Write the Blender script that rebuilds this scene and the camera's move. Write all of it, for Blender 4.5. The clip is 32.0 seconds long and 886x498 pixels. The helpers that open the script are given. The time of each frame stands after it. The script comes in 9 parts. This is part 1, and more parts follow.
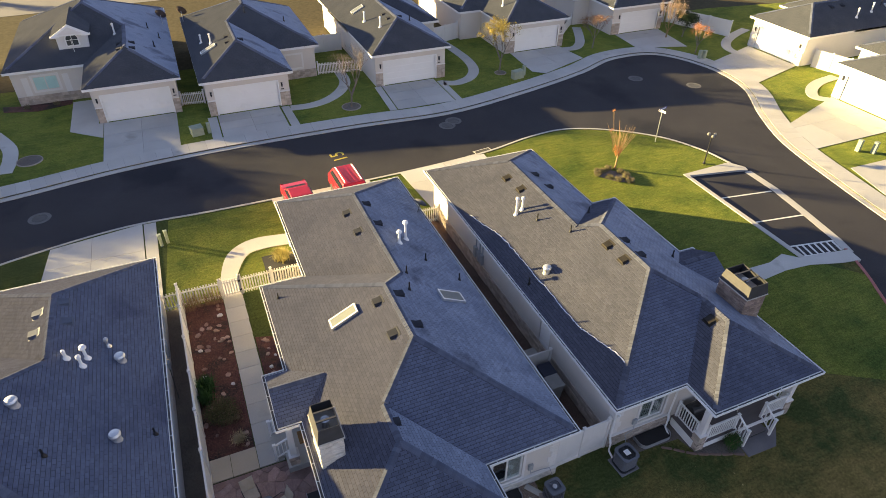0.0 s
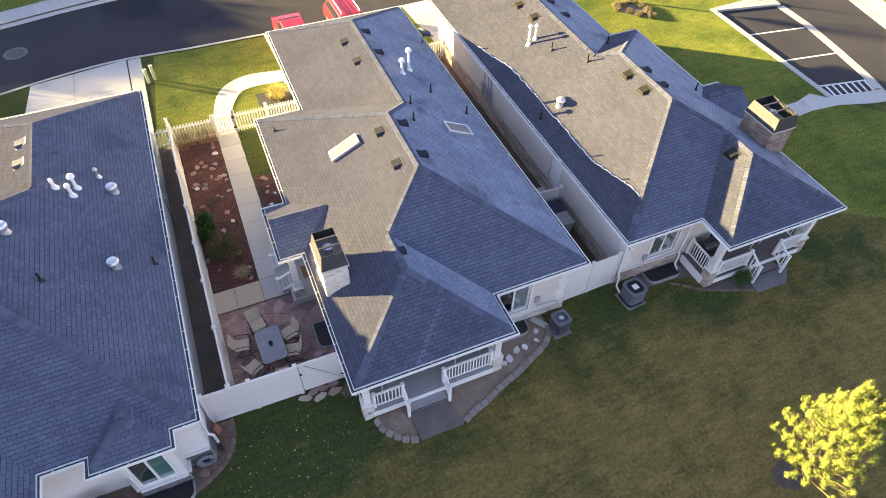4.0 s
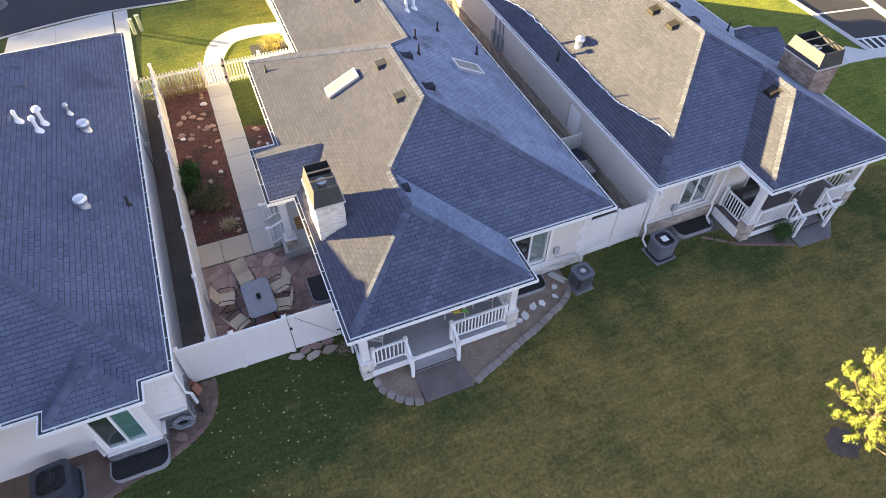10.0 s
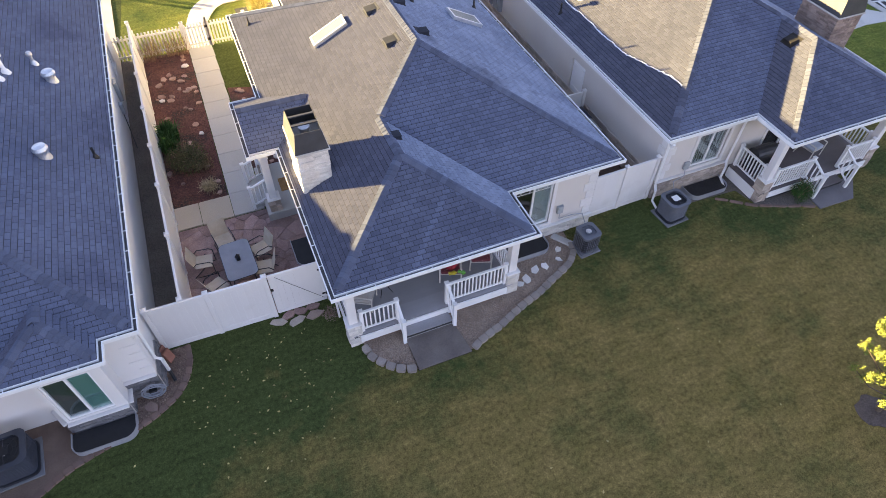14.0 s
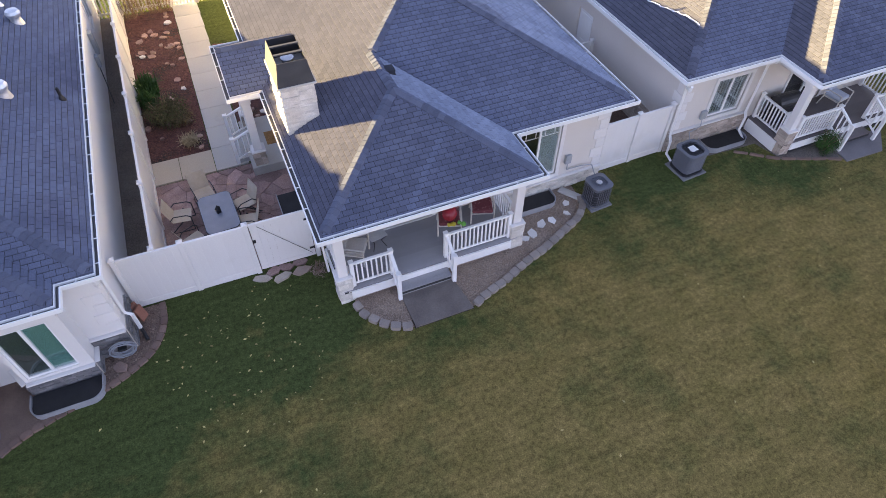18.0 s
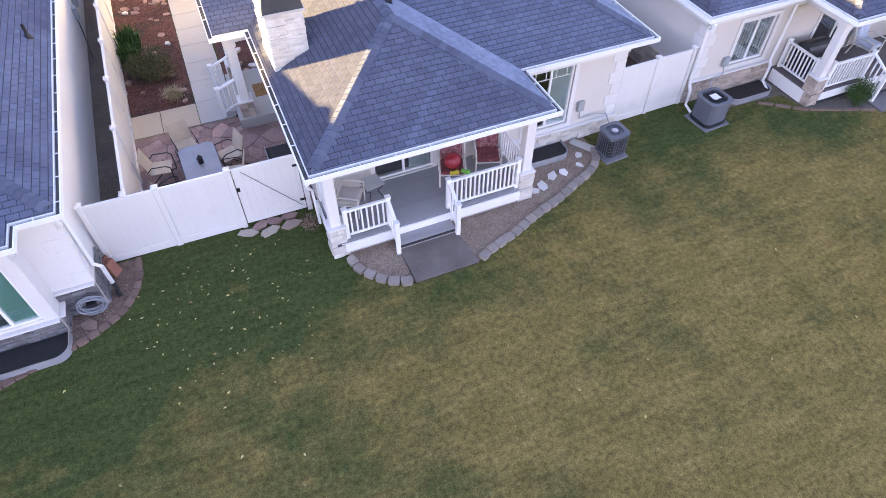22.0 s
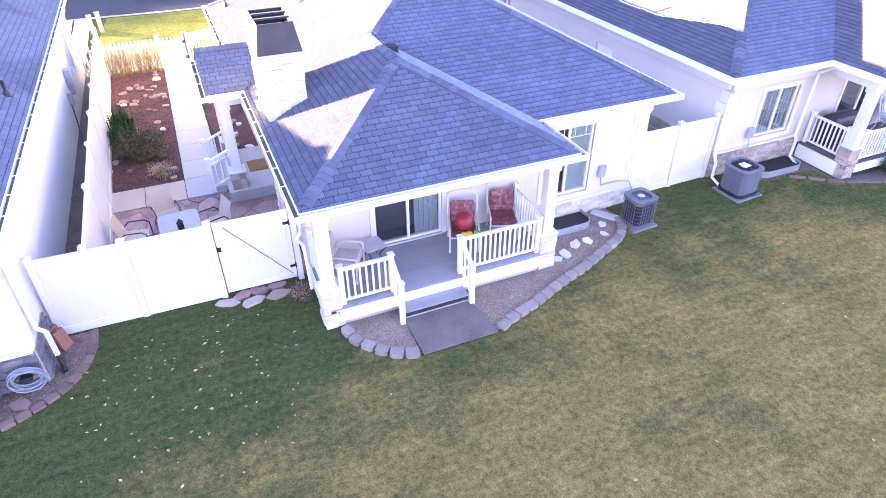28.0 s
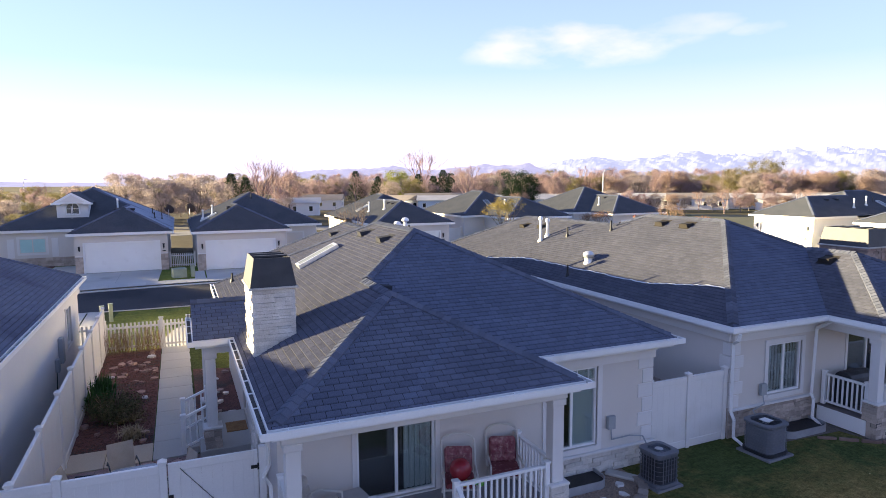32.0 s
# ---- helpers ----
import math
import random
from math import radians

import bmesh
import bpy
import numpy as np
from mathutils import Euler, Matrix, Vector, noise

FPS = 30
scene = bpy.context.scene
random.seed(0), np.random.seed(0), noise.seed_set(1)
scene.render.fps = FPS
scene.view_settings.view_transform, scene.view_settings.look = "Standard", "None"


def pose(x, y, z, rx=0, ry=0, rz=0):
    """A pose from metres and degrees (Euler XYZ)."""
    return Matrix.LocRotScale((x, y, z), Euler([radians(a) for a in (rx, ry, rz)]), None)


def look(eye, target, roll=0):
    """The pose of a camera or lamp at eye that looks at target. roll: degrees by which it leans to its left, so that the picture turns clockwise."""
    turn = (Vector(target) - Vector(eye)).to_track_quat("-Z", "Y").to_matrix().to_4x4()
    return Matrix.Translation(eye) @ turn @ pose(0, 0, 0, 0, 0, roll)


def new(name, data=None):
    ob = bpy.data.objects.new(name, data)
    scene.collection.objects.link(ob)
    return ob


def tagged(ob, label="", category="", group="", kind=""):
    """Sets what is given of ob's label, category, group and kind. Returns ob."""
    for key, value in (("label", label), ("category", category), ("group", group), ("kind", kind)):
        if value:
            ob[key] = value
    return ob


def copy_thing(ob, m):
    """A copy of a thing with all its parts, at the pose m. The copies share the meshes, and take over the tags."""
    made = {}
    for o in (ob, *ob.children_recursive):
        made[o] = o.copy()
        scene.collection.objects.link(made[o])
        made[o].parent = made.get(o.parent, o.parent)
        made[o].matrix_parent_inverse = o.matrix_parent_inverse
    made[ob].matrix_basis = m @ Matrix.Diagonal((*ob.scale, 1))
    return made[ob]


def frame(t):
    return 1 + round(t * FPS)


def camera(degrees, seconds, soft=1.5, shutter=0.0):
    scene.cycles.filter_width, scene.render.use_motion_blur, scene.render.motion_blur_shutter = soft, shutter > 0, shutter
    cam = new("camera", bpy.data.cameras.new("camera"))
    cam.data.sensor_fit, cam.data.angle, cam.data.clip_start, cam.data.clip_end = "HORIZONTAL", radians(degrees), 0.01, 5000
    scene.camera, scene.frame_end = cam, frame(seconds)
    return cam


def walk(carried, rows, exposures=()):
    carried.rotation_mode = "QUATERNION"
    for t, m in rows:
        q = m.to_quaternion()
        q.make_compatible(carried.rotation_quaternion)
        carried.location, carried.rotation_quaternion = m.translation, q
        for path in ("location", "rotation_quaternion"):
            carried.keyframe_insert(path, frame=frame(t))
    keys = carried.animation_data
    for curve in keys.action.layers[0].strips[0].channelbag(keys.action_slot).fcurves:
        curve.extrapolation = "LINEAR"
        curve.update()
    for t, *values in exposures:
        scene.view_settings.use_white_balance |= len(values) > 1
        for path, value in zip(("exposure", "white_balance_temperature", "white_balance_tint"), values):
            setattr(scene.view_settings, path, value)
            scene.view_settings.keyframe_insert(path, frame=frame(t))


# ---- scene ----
cam = camera(71.16, 32.0, 0.6)
PATH = [
    (0.0, 0.289, -0.029, 22.015, 53.015, -0.644, -23.142),
    (0.5, 0.232, -0.026, 21.823, 51.077, -0.716, -23.121),
    (1.0, 0.238, -0.025, 21.562, 49.188, -0.705, -23.087),
    (1.5, 0.215, -0.004, 21.304, 47.299, -0.745, -23.050),
    (2.0, 0.197, -0.001, 21.085, 45.340, -0.740, -23.020),
    (2.5, 0.153, -0.006, 20.823, 43.482, -0.768, -23.013),
    (3.0, 0.147, -0.036, 20.600, 41.533, -0.753, -22.950),
    (3.5, 0.146, 0.013, 20.356, 40.834, -0.746, -22.916),
    (5.5, 0.155, 0.023, 19.305, 40.991, -0.557, -22.643),
    (6.0, 0.141, 0.041, 19.073, 40.974, -0.586, -22.632),
    (6.5, 0.144, 0.053, 18.818, 40.966, -0.595, -22.599),
    (7.0, 0.121, 0.053, 18.565, 40.977, -0.598, -22.596),
    (7.5, 0.105, 0.060, 18.323, 40.938, -0.582, -22.569),
    (8.0, 0.081, 0.060, 18.068, 40.940, -0.569, -22.565),
    (8.5, 0.071, 0.077, 17.810, 40.950, -0.540, -22.560),
    (9.0, 0.070, 0.108, 17.565, 40.931, -0.532, -22.552),
    (9.5, 0.074, 0.143, 17.299, 40.952, -0.515, -22.551),
    (10.0, 0.101, 0.174, 17.044, 40.922, -0.500, -22.523),
    (10.5, 0.129, 0.199, 16.789, 40.913, -0.491, -22.540),
    (11.0, 0.165, 0.213, 16.540, 40.885, -0.512, -22.548),
    (11.5, 0.202, 0.218, 16.292, 40.877, -0.494, -22.573),
    (12.0, 0.250, 0.208, 16.039, 40.879, -0.478, -22.571),
    (12.5, 0.257, 0.199, 15.788, 40.872, -0.511, -22.620),
    (13.0, 0.263, 0.185, 15.547, 40.866, -0.498, -22.641),
    (13.5, 0.274, 0.171, 15.305, 40.851, -0.459, -22.632),
    (14.0, 0.261, 0.168, 15.056, 40.857, -0.467, -22.688),
    (14.5, 0.263, 0.171, 14.813, 40.824, -0.438, -22.696),
    (16.5, 0.286, 0.097, 13.799, 40.877, -0.357, -22.795),
    (17.0, 0.294, 0.085, 13.543, 40.894, -0.337, -22.811),
    (17.5, 0.292, 0.089, 13.280, 40.887, -0.313, -22.843),
    (18.0, 0.290, 0.096, 13.031, 40.894, -0.310, -22.872),
    (18.5, 0.294, 0.093, 12.779, 40.974, -0.258, -22.876),
    (19.0, 0.290, 0.101, 12.540, 40.965, -0.252, -22.908),
    (19.5, 0.278, 0.102, 12.318, 40.977, -0.214, -22.901),
    (20.0, 0.258, 0.103, 12.075, 40.986, -0.177, -22.944),
    (20.5, 0.250, 0.110, 11.847, 41.003, -0.145, -22.945),
    (21.0, 0.251, 0.116, 11.612, 41.035, -0.109, -22.974),
    (21.5, 0.263, 0.105, 11.373, 41.082, -0.051, -22.970),
    (22.0, 0.270, 0.090, 11.132, 41.081, -0.027, -22.976),
    (22.5, 0.267, 0.084, 10.896, 41.091, -0.010, -23.003),
    (23.0, 0.251, 0.093, 10.663, 41.071, -0.008, -23.030),
    (23.5, 0.222, 0.111, 10.444, 41.031, 0.001, -23.061),
    (24.0, 0.184, 0.139, 10.229, 41.024, 0.026, -23.055),
    (24.5, 0.143, 0.181, 10.022, 40.992, 0.030, -23.058),
    (25.0, 0.110, 0.227, 9.799, 40.938, 0.042, -23.078),
    (25.5, 0.100, 0.259, 9.574, 40.876, 0.084, -23.070),
    (27.5, 0.173, 0.417, 8.699, 44.342, 0.016, -23.269),
    (28.0, 0.166, 0.466, 8.476, 54.381, 0.211, -23.224),
    (28.5, 0.175, 0.498, 8.248, 64.165, 0.358, -23.186),
    (29.0, 0.226, 0.496, 8.030, 72.759, 0.458, -23.083),
    (29.5, 0.299, 0.512, 7.794, 80.823, 0.514, -22.977),
    (30.0, 0.337, 0.487, 7.520, 84.043, 0.477, -22.933),
    (30.5, 0.362, 0.464, 7.288, 83.954, 0.454, -22.934),
    (31.0, 0.370, 0.461, 7.040, 83.920, 0.440, -23.003),
    (31.5, 0.360, 0.466, 6.789, 83.889, 0.398, -23.089),
    (32.0, 0.330, 0.474, 6.539, 83.852, 0.378, -23.173),
]
EXPOSURES = [(0.0, 2.39, 7500, 32), (1.0, 2.31, 7600, 32), (3.0, 2.98, 7550, 33), (6.0, 3.38, 7450, 33), (9.0, 3.34, 7350, 33), (13.0, 3.34, 7500, 35), (17.0, 3.39, 7600, 37), (19.0, 3.50, 7600, 39), (21.0, 3.84, 7600, 41), (23.0, 4.27, 7300, 44), (25.5, 4.76, 6800, 52),
             (28.0, 4.78, 6500, 54), (29.0, 4.10, 6250, 48), (30.0, 3.40, 6050, 44), (31.0, 2.77, 6050, 43), (32.0, 2.33, 6100, 39)]
walk(cam, [(t, pose(*p)) for t, *p in PATH], EXPOSURES)

# ---- world and sun ----
SUN_ELEVATION = 9.8
SUN_TO = Vector((0.788, -0.591, -0.1695)).normalized()
world = bpy.data.worlds.new("sky_world")
scene.world = world
world.use_nodes = True
wn, wl = world.node_tree.nodes, world.node_tree.links
bg = wn["Background"]
sky = wn.new("ShaderNodeTexSky")
sky.sky_type, sky.sun_disc = "NISHITA", False
sky.sun_elevation = radians(SUN_ELEVATION)
sky.sun_rotation = math.atan2(-SUN_TO.x, -SUN_TO.y)
sky.altitude, sky.air_density, sky.dust_density, sky.ozone_density = 1300, 1.0, 0.6, 3.2
# thin fair-weather clouds, in the directions in which they stand
coord = wn.new("ShaderNodeTexCoord")
wisp = wn.new("ShaderNodeTexNoise")
wisp.inputs["Scale"].default_value, wisp.inputs["Detail"].default_value = 11.0, 5.0
stretch = wn.new("ShaderNodeVectorMath")
stretch.operation = "MULTIPLY"
stretch.inputs[1].default_value = (1.0, 1.0, 2.6)
wl.new(coord.outputs["Generated"], stretch.inputs[0])
wl.new(stretch.outputs[0], wisp.inputs["Vector"])


def sky_math(op, a, b):
    k = wn.new("ShaderNodeMath")
    k.operation = op
    for sock, v in ((k.inputs[0], a), (k.inputs[1], b)):
        if isinstance(v, (int, float)):
            sock.default_value = v
        else:
            wl.new(v, sock)
    return k.outputs[0]


def cloud(centre, wide, high):
    c = Vector(centre).normalized()
    right = c.cross(Vector((0, 0, 1))).normalized()
    up = right.cross(c)
    terms = []
    for axis, size in ((right, wide), (up, high)):
        d = wn.new("ShaderNodeVectorMath")
        d.operation = "DOT_PRODUCT"
        wl.new(coord.outputs["Generated"], d.inputs[0])
        d.inputs[1].default_value = axis
        q = sky_math("DIVIDE", d.outputs["Value"], size)
        terms.append(sky_math("MULTIPLY", q, q))
    d = wn.new("ShaderNodeVectorMath")
    d.operation = "DOT_PRODUCT"
    wl.new(coord.outputs["Generated"], d.inputs[0])
    d.inputs[1].default_value = c
    front = sky_math("GREATER_THAN", d.outputs["Value"], 0.0)
    body = sky_math("SUBTRACT", 1.0, sky_math("ADD", terms[0], terms[1]))
    rag = sky_math("MULTIPLY", sky_math("SUBTRACT", wisp.outputs[0], 0.5), 5.0)
    r = wn.new("ShaderNodeMapRange")
    r.inputs[1].default_value, r.inputs[2].default_value = -0.1, 1.7
    wl.new(sky_math("ADD", body, rag), r.inputs[0])
    edge = wn.new("ShaderNodeMapRange")
    edge.inputs[1].default_value, edge.inputs[2].default_value = -0.9, 0.1
    wl.new(body, edge.inputs[0])
    return sky_math("MULTIPLY", sky_math("MULTIPLY", r.outputs[0], edge.outputs[0]), front)


cover = sky_math("MAXIMUM", sky_math("MAXIMUM", cloud((0.5586, 0.8037, 0.2046), 0.15, 0.03), sky_math("MULTIPLY", cloud((0.6788, 0.7005, 0.2201), 0.085, 0.014), 0.5)), sky_math("MULTIPLY", cloud((0.7452, 0.6338, 0.2072), 0.035, 0.012), 0.6))
blend = wn.new("ShaderNodeMix")
blend.data_type = "RGBA"
wl.new(sky_math("MULTIPLY", cover, 0.42), blend.inputs[0])
# pale haze that thickens towards the horizon
split = wn.new("ShaderNodeSeparateXYZ")
wl.new(coord.outputs["Generated"], split.inputs[0])
thick = wn.new("ShaderNodeMapRange")
thick.inputs[1].default_value, thick.inputs[2].default_value, thick.inputs[3].default_value, thick.inputs[4].default_value = 0.0, 0.6, 0.8, 0.12
wl.new(split.outputs[2], thick.inputs[0])
hazy = wn.new("ShaderNodeMix")
hazy.data_type = "RGBA"
wl.new(thick.outputs[0], hazy.inputs[0])
wl.new(sky.outputs[0], hazy.inputs[6])
hazy.inputs[7].default_value = (3.2, 4.7, 6.3, 1)
low = wn.new("ShaderNodeMapRange")
low.inputs[1].default_value, low.inputs[2].default_value, low.inputs[3].default_value, low.inputs[4].default_value = 0.0, 0.17, 0.9, 0.0
wl.new(split.outputs[2], low.inputs[0])
pale = wn.new("ShaderNodeMix")
pale.data_type = "RGBA"
wl.new(low.outputs[0], pale.inputs[0])
wl.new(hazy.outputs[2], pale.inputs[6])
pale.inputs[7].default_value = (5.0, 4.95, 5.1, 1)
wl.new(pale.outputs[2], blend.inputs[6])
blend.inputs[7].default_value = (6.4, 5.7, 5.9, 1)
wl.new(blend.outputs[2], bg.inputs[0])
bg.inputs[1].default_value = 0.05
sun = new("sun", bpy.data.lights.new("sun", "SUN"))
sun.data.energy, sun.data.angle, sun.data.color = 5.0, radians(0.55), (1.0, 0.92, 0.42)
sun.matrix_world = look((-60, 40, 40), Vector((-60, 40, 40)) + SUN_TO)


# ---- materials ----
def surface(name, a, b, scale=1.0, rough=0.8, grain=0.12, grain_scale=60.0, bump=0.2, bump_scale=None, spread=0.0, island=False, metal=0.0, stain=None, stain_scale=0.3, stain_at=0.6, spec=0.5, matte=0.0):
    """A procedural surface: two tones at one scale, fine grain, relief, and a shift from piece to piece."""
    m = bpy.data.materials.new(name)
    m.use_nodes = True
    n, l = m.node_tree.nodes, m.node_tree.links
    p = n["Principled BSDF"]
    geo = n.new("ShaderNodeNewGeometry")
    def tex(s, detail=4.0):
        t = n.new("ShaderNodeTexNoise")
        t.inputs["Scale"].default_value, t.inputs["Detail"].default_value = s, detail
        l.new(geo.outputs["Position"], t.inputs["Vector"])
        return t
    def mix(kind, fac, x, y):
        k = n.new("ShaderNodeMix")
        k.data_type, k.blend_type = "RGBA", kind
        for sock, v in ((k.inputs[0], fac), (k.inputs[6], x), (k.inputs[7], y)):
            if hasattr(v, "links"):
                l.new(v, sock)
            else:
                sock.default_value = v if isinstance(v, float) else (*v, 1.0)
        return k.outputs[2]
    def ramp(v, lo, hi):
        r = n.new("ShaderNodeMapRange")
        r.inputs[1].default_value, r.inputs[2].default_value = lo, hi
        l.new(v, r.inputs[0])
        return r.outputs[0]
    big = ramp(tex(scale).outputs[0], 0.3, 0.7)
    col = mix("MIX", big, a, b)
    if stain:
        col = mix("MIX", ramp(tex(stain_scale, 6.0).outputs[0], stain_at, stain_at + 0.12), col, stain)
    fine = tex(grain_scale, 3.0)
    g = n.new("ShaderNodeMapRange")
    g.inputs[1].default_value, g.inputs[2].default_value = 0.25, 0.75
    g.inputs[3].default_value, g.inputs[4].default_value = 1 - grain, 1 + grain
    l.new(fine.outputs[0], g.inputs[0])
    shade = g.outputs[0]
    if spread:
        if island:
            rnd = geo.outputs["Random Per Island"]
        else:
            rnd = n.new("ShaderNodeObjectInfo").outputs["Random"]
        s = n.new("ShaderNodeMapRange")
        s.inputs[3].default_value, s.inputs[4].default_value = 1 - spread, 1 + spread
        l.new(rnd, s.inputs[0])
        mul = n.new("ShaderNodeMath")
        mul.operation = "MULTIPLY"
        l.new(shade, mul.inputs[0]), l.new(s.outputs[0], mul.inputs[1])
        shade = mul.outputs[0]
    vm = n.new("ShaderNodeVectorMath")
    vm.operation = "SCALE"
    l.new(col, vm.inputs[0]), l.new(shade, vm.inputs["Scale"])
    l.new(vm.outputs[0], p.inputs["Base Color"])
    p.inputs["Roughness"].default_value, p.inputs["Metallic"].default_value = rough, metal
    p.inputs["Specular IOR Level"].default_value, p.inputs["Diffuse Roughness"].default_value = spec, matte
    if bump:
        b_ = n.new("ShaderNodeBump")
        b_.inputs["Strength"].default_value, b_.inputs["Distance"].default_value = bump, 0.02
        src = tex(bump_scale, 3.0) if bump_scale else fine
        l.new(src.outputs[0], b_.inputs["Height"])
        l.new(b_.outputs[0], p.inputs["Normal"])
    return m


def glass_like(name, colour, rough=0.05):
    m = bpy.data.materials.new(name)
    m.use_nodes = True
    n, l = m.node_tree.nodes, m.node_tree.links
    out = n["Material Output"]
    n.remove(n["Principled BSDF"])
    gl, tr, mx, fr = n.new("ShaderNodeBsdfGlossy"), n.new("ShaderNodeBsdfTransparent"), n.new("ShaderNodeMixShader"), n.new("ShaderNodeLayerWeight")
    gl.inputs["Roughness"].default_value = rough
    tr.inputs[0].default_value = (*colour, 1)
    fr.inputs[0].default_value = 0.3
    sc = n.new("ShaderNodeMapRange")
    sc.inputs[3].default_value, sc.inputs[4].default_value = 0.07, 0.75
    l.new(fr.outputs["Facing"], sc.inputs[0])
    l.new(sc.outputs[0], mx.inputs[0]), l.new(tr.outputs[0], mx.inputs[1]), l.new(gl.outputs[0], mx.inputs[2])
    l.new(mx.outputs[0], out.inputs[0])
    return m


def lawn_surface(name, mid, dry, lush, more, drift):
    """Mown grass: dry and lush growth in fine mottling; lusher beside the houses and westward by drift."""
    m = bpy.data.materials.new(name)
    m.use_nodes = True
    n, l = m.node_tree.nodes, m.node_tree.links
    p = n["Principled BSDF"]
    geo = n.new("ShaderNodeNewGeometry")
    xyz = n.new("ShaderNodeSeparateXYZ")
    l.new(geo.outputs["Position"], xyz.inputs[0])
    def tex(s, detail):
        t = n.new("ShaderNodeTexNoise")
        t.inputs["Scale"].default_value, t.inputs["Detail"].default_value, t.inputs["Roughness"].default_value = s, detail, 0.62
        l.new(geo.outputs["Position"], t.inputs["Vector"])
        return t.outputs[0]
    def span(v, a, b, c, d):
        r = n.new("ShaderNodeMapRange")
        for k, q in zip((1, 2, 3, 4), (a, b, c, d)):
            r.inputs[k].default_value = q
        l.new(v, r.inputs[0])
        return r.outputs[0]
    def calc(op, a, b):
        k = n.new("ShaderNodeMath")
        k.operation = op
        for sock, v in ((k.inputs[0], a), (k.inputs[1], b)):
            if isinstance(v, float):
                sock.default_value = v
            else:
                l.new(v, sock)
        return k.outputs[0]
    def mix(fac, x, y):
        k = n.new("ShaderNodeMix")
        k.data_type = "RGBA"
        for sock, v in ((k.inputs[0], fac), (k.inputs[6], x), (k.inputs[7], y)):
            if hasattr(v, "links"):
                l.new(v, sock)
            else:
                sock.default_value = (*v, 1.0)
        return k.outputs[2]
    growth = calc("ADD", calc("SUBTRACT", calc("MULTIPLY", tex(0.3, 5.0), 1.15), 0.2), calc("MULTIPLY", tex(2.6, 7.0), 0.34))
    growth = calc("ADD", growth, calc("MULTIPLY", calc("SUBTRACT", tex(0.8, 5.0), 0.42), 0.4))
    growth = calc("ADD", growth, more)
    if drift:
        growth = calc("ADD", growth, calc("MULTIPLY", span(xyz.outputs[0], -4.5, 6.0, 0.22, -0.09), drift))
        growth = calc("ADD", growth, calc("MULTIPLY", span(xyz.outputs[1], 6.4, 10.0, 0.0, 0.3), drift))
    tone = mix(span(tex(1.4, 9.0), 0.3, 0.7, 0.0, 1.0), mid, dry)
    wide = n.new("ShaderNodeVectorMath")
    wide.operation = "MULTIPLY"
    wide.inputs[1].default_value = (0.5, 3.2, 1.0)
    l.new(geo.outputs["Position"], wide.inputs[0])
    swath = n.new("ShaderNodeTexNoise")
    swath.inputs["Scale"].default_value, swath.inputs["Detail"].default_value = 1.6, 5.0
    l.new(wide.outputs[0], swath.inputs["Vector"])
    tone = mix(span(growth, 0.5, 0.84, 0.0, 1.0), tone, lush)
    fine = calc("MULTIPLY", span(tex(9.0, 6.0), 0.3, 0.7, 0.62, 1.38), span(tex(30.0, 4.0), 0.3, 0.7, 0.6, 1.4))
    fine = calc("MULTIPLY", fine, span(swath.outputs[0], 0.3, 0.7, 0.85, 1.15))
    vm = n.new("ShaderNodeVectorMath")
    vm.operation = "SCALE"
    l.new(tone, vm.inputs[0]), l.new(fine, vm.inputs["Scale"])
    l.new(vm.outputs[0], p.inputs["Base Color"])
    p.inputs["Roughness"].default_value, p.inputs["Specular IOR Level"].default_value, p.inputs["Diffuse Roughness"].default_value = 0.95, 0.05, 1.0
    b = n.new("ShaderNodeBump")
    b.inputs["Strength"].default_value, b.inputs["Distance"].default_value = 0.8, 0.03
    l.new(tex(40.0, 3.0), b.inputs["Height"])
    l.new(b.outputs[0], p.inputs["Normal"])
    return m


SHINGLE = surface("asphalt_shingle", (0.098, 0.103, 0.137), (0.121, 0.125, 0.159), 0.5, 0.85, 0.25, 90, 0.3, 250, 0.11, True, spec=0.02, matte=1.0)
# single tabs lie on south porch slopes and carry their lifted shade tone
SHINGLE_PIECE = surface("asphalt_shingle_piece", (0.102, 0.116, 0.162), (0.130, 0.145, 0.195), 0.5, 0.85, 0.25, 90, 0.3, 250, 0.11, spec=0.02, matte=1.0)
SHINGLE_BROWN = surface("brown_shingle", (0.089, 0.094, 0.122), (0.112, 0.116, 0.146), 0.5, 0.88, 0.28, 90, 0.3, 250, 0.11, True, spec=0.02, matte=1.0)
SHINGLE_BROWN_PIECE = surface("brown_shingle_piece", (0.098, 0.113, 0.160), (0.126, 0.142, 0.193), 0.5, 0.88, 0.28, 90, 0.3, 250, 0.11, spec=0.02, matte=1.0)
# frost film and grazing sky sheen, both put into the colour
FROST_SHEEN = surface("frosted_shingle", (0.150, 0.182, 0.250), (0.222, 0.260, 0.336), 0.7, 0.8, 0.22, 60, 0.3, 250, 0.12, True, stain=(0.098, 0.114, 0.163), stain_scale=0.55, stain_at=0.56, spec=0.4)
# paler, bluer shingle: a frost trace plus a lift for the shaded side
THIN_FROST_SHEEN = surface("thin_frost_sheen_shingle", (0.100, 0.116, 0.164), (0.129, 0.147, 0.202), 0.4, 0.82, 0.25, 70, 0.3, 250, 0.1, True, stain=(0.088, 0.099, 0.145), stain_scale=0.45, stain_at=0.55, spec=0.12)
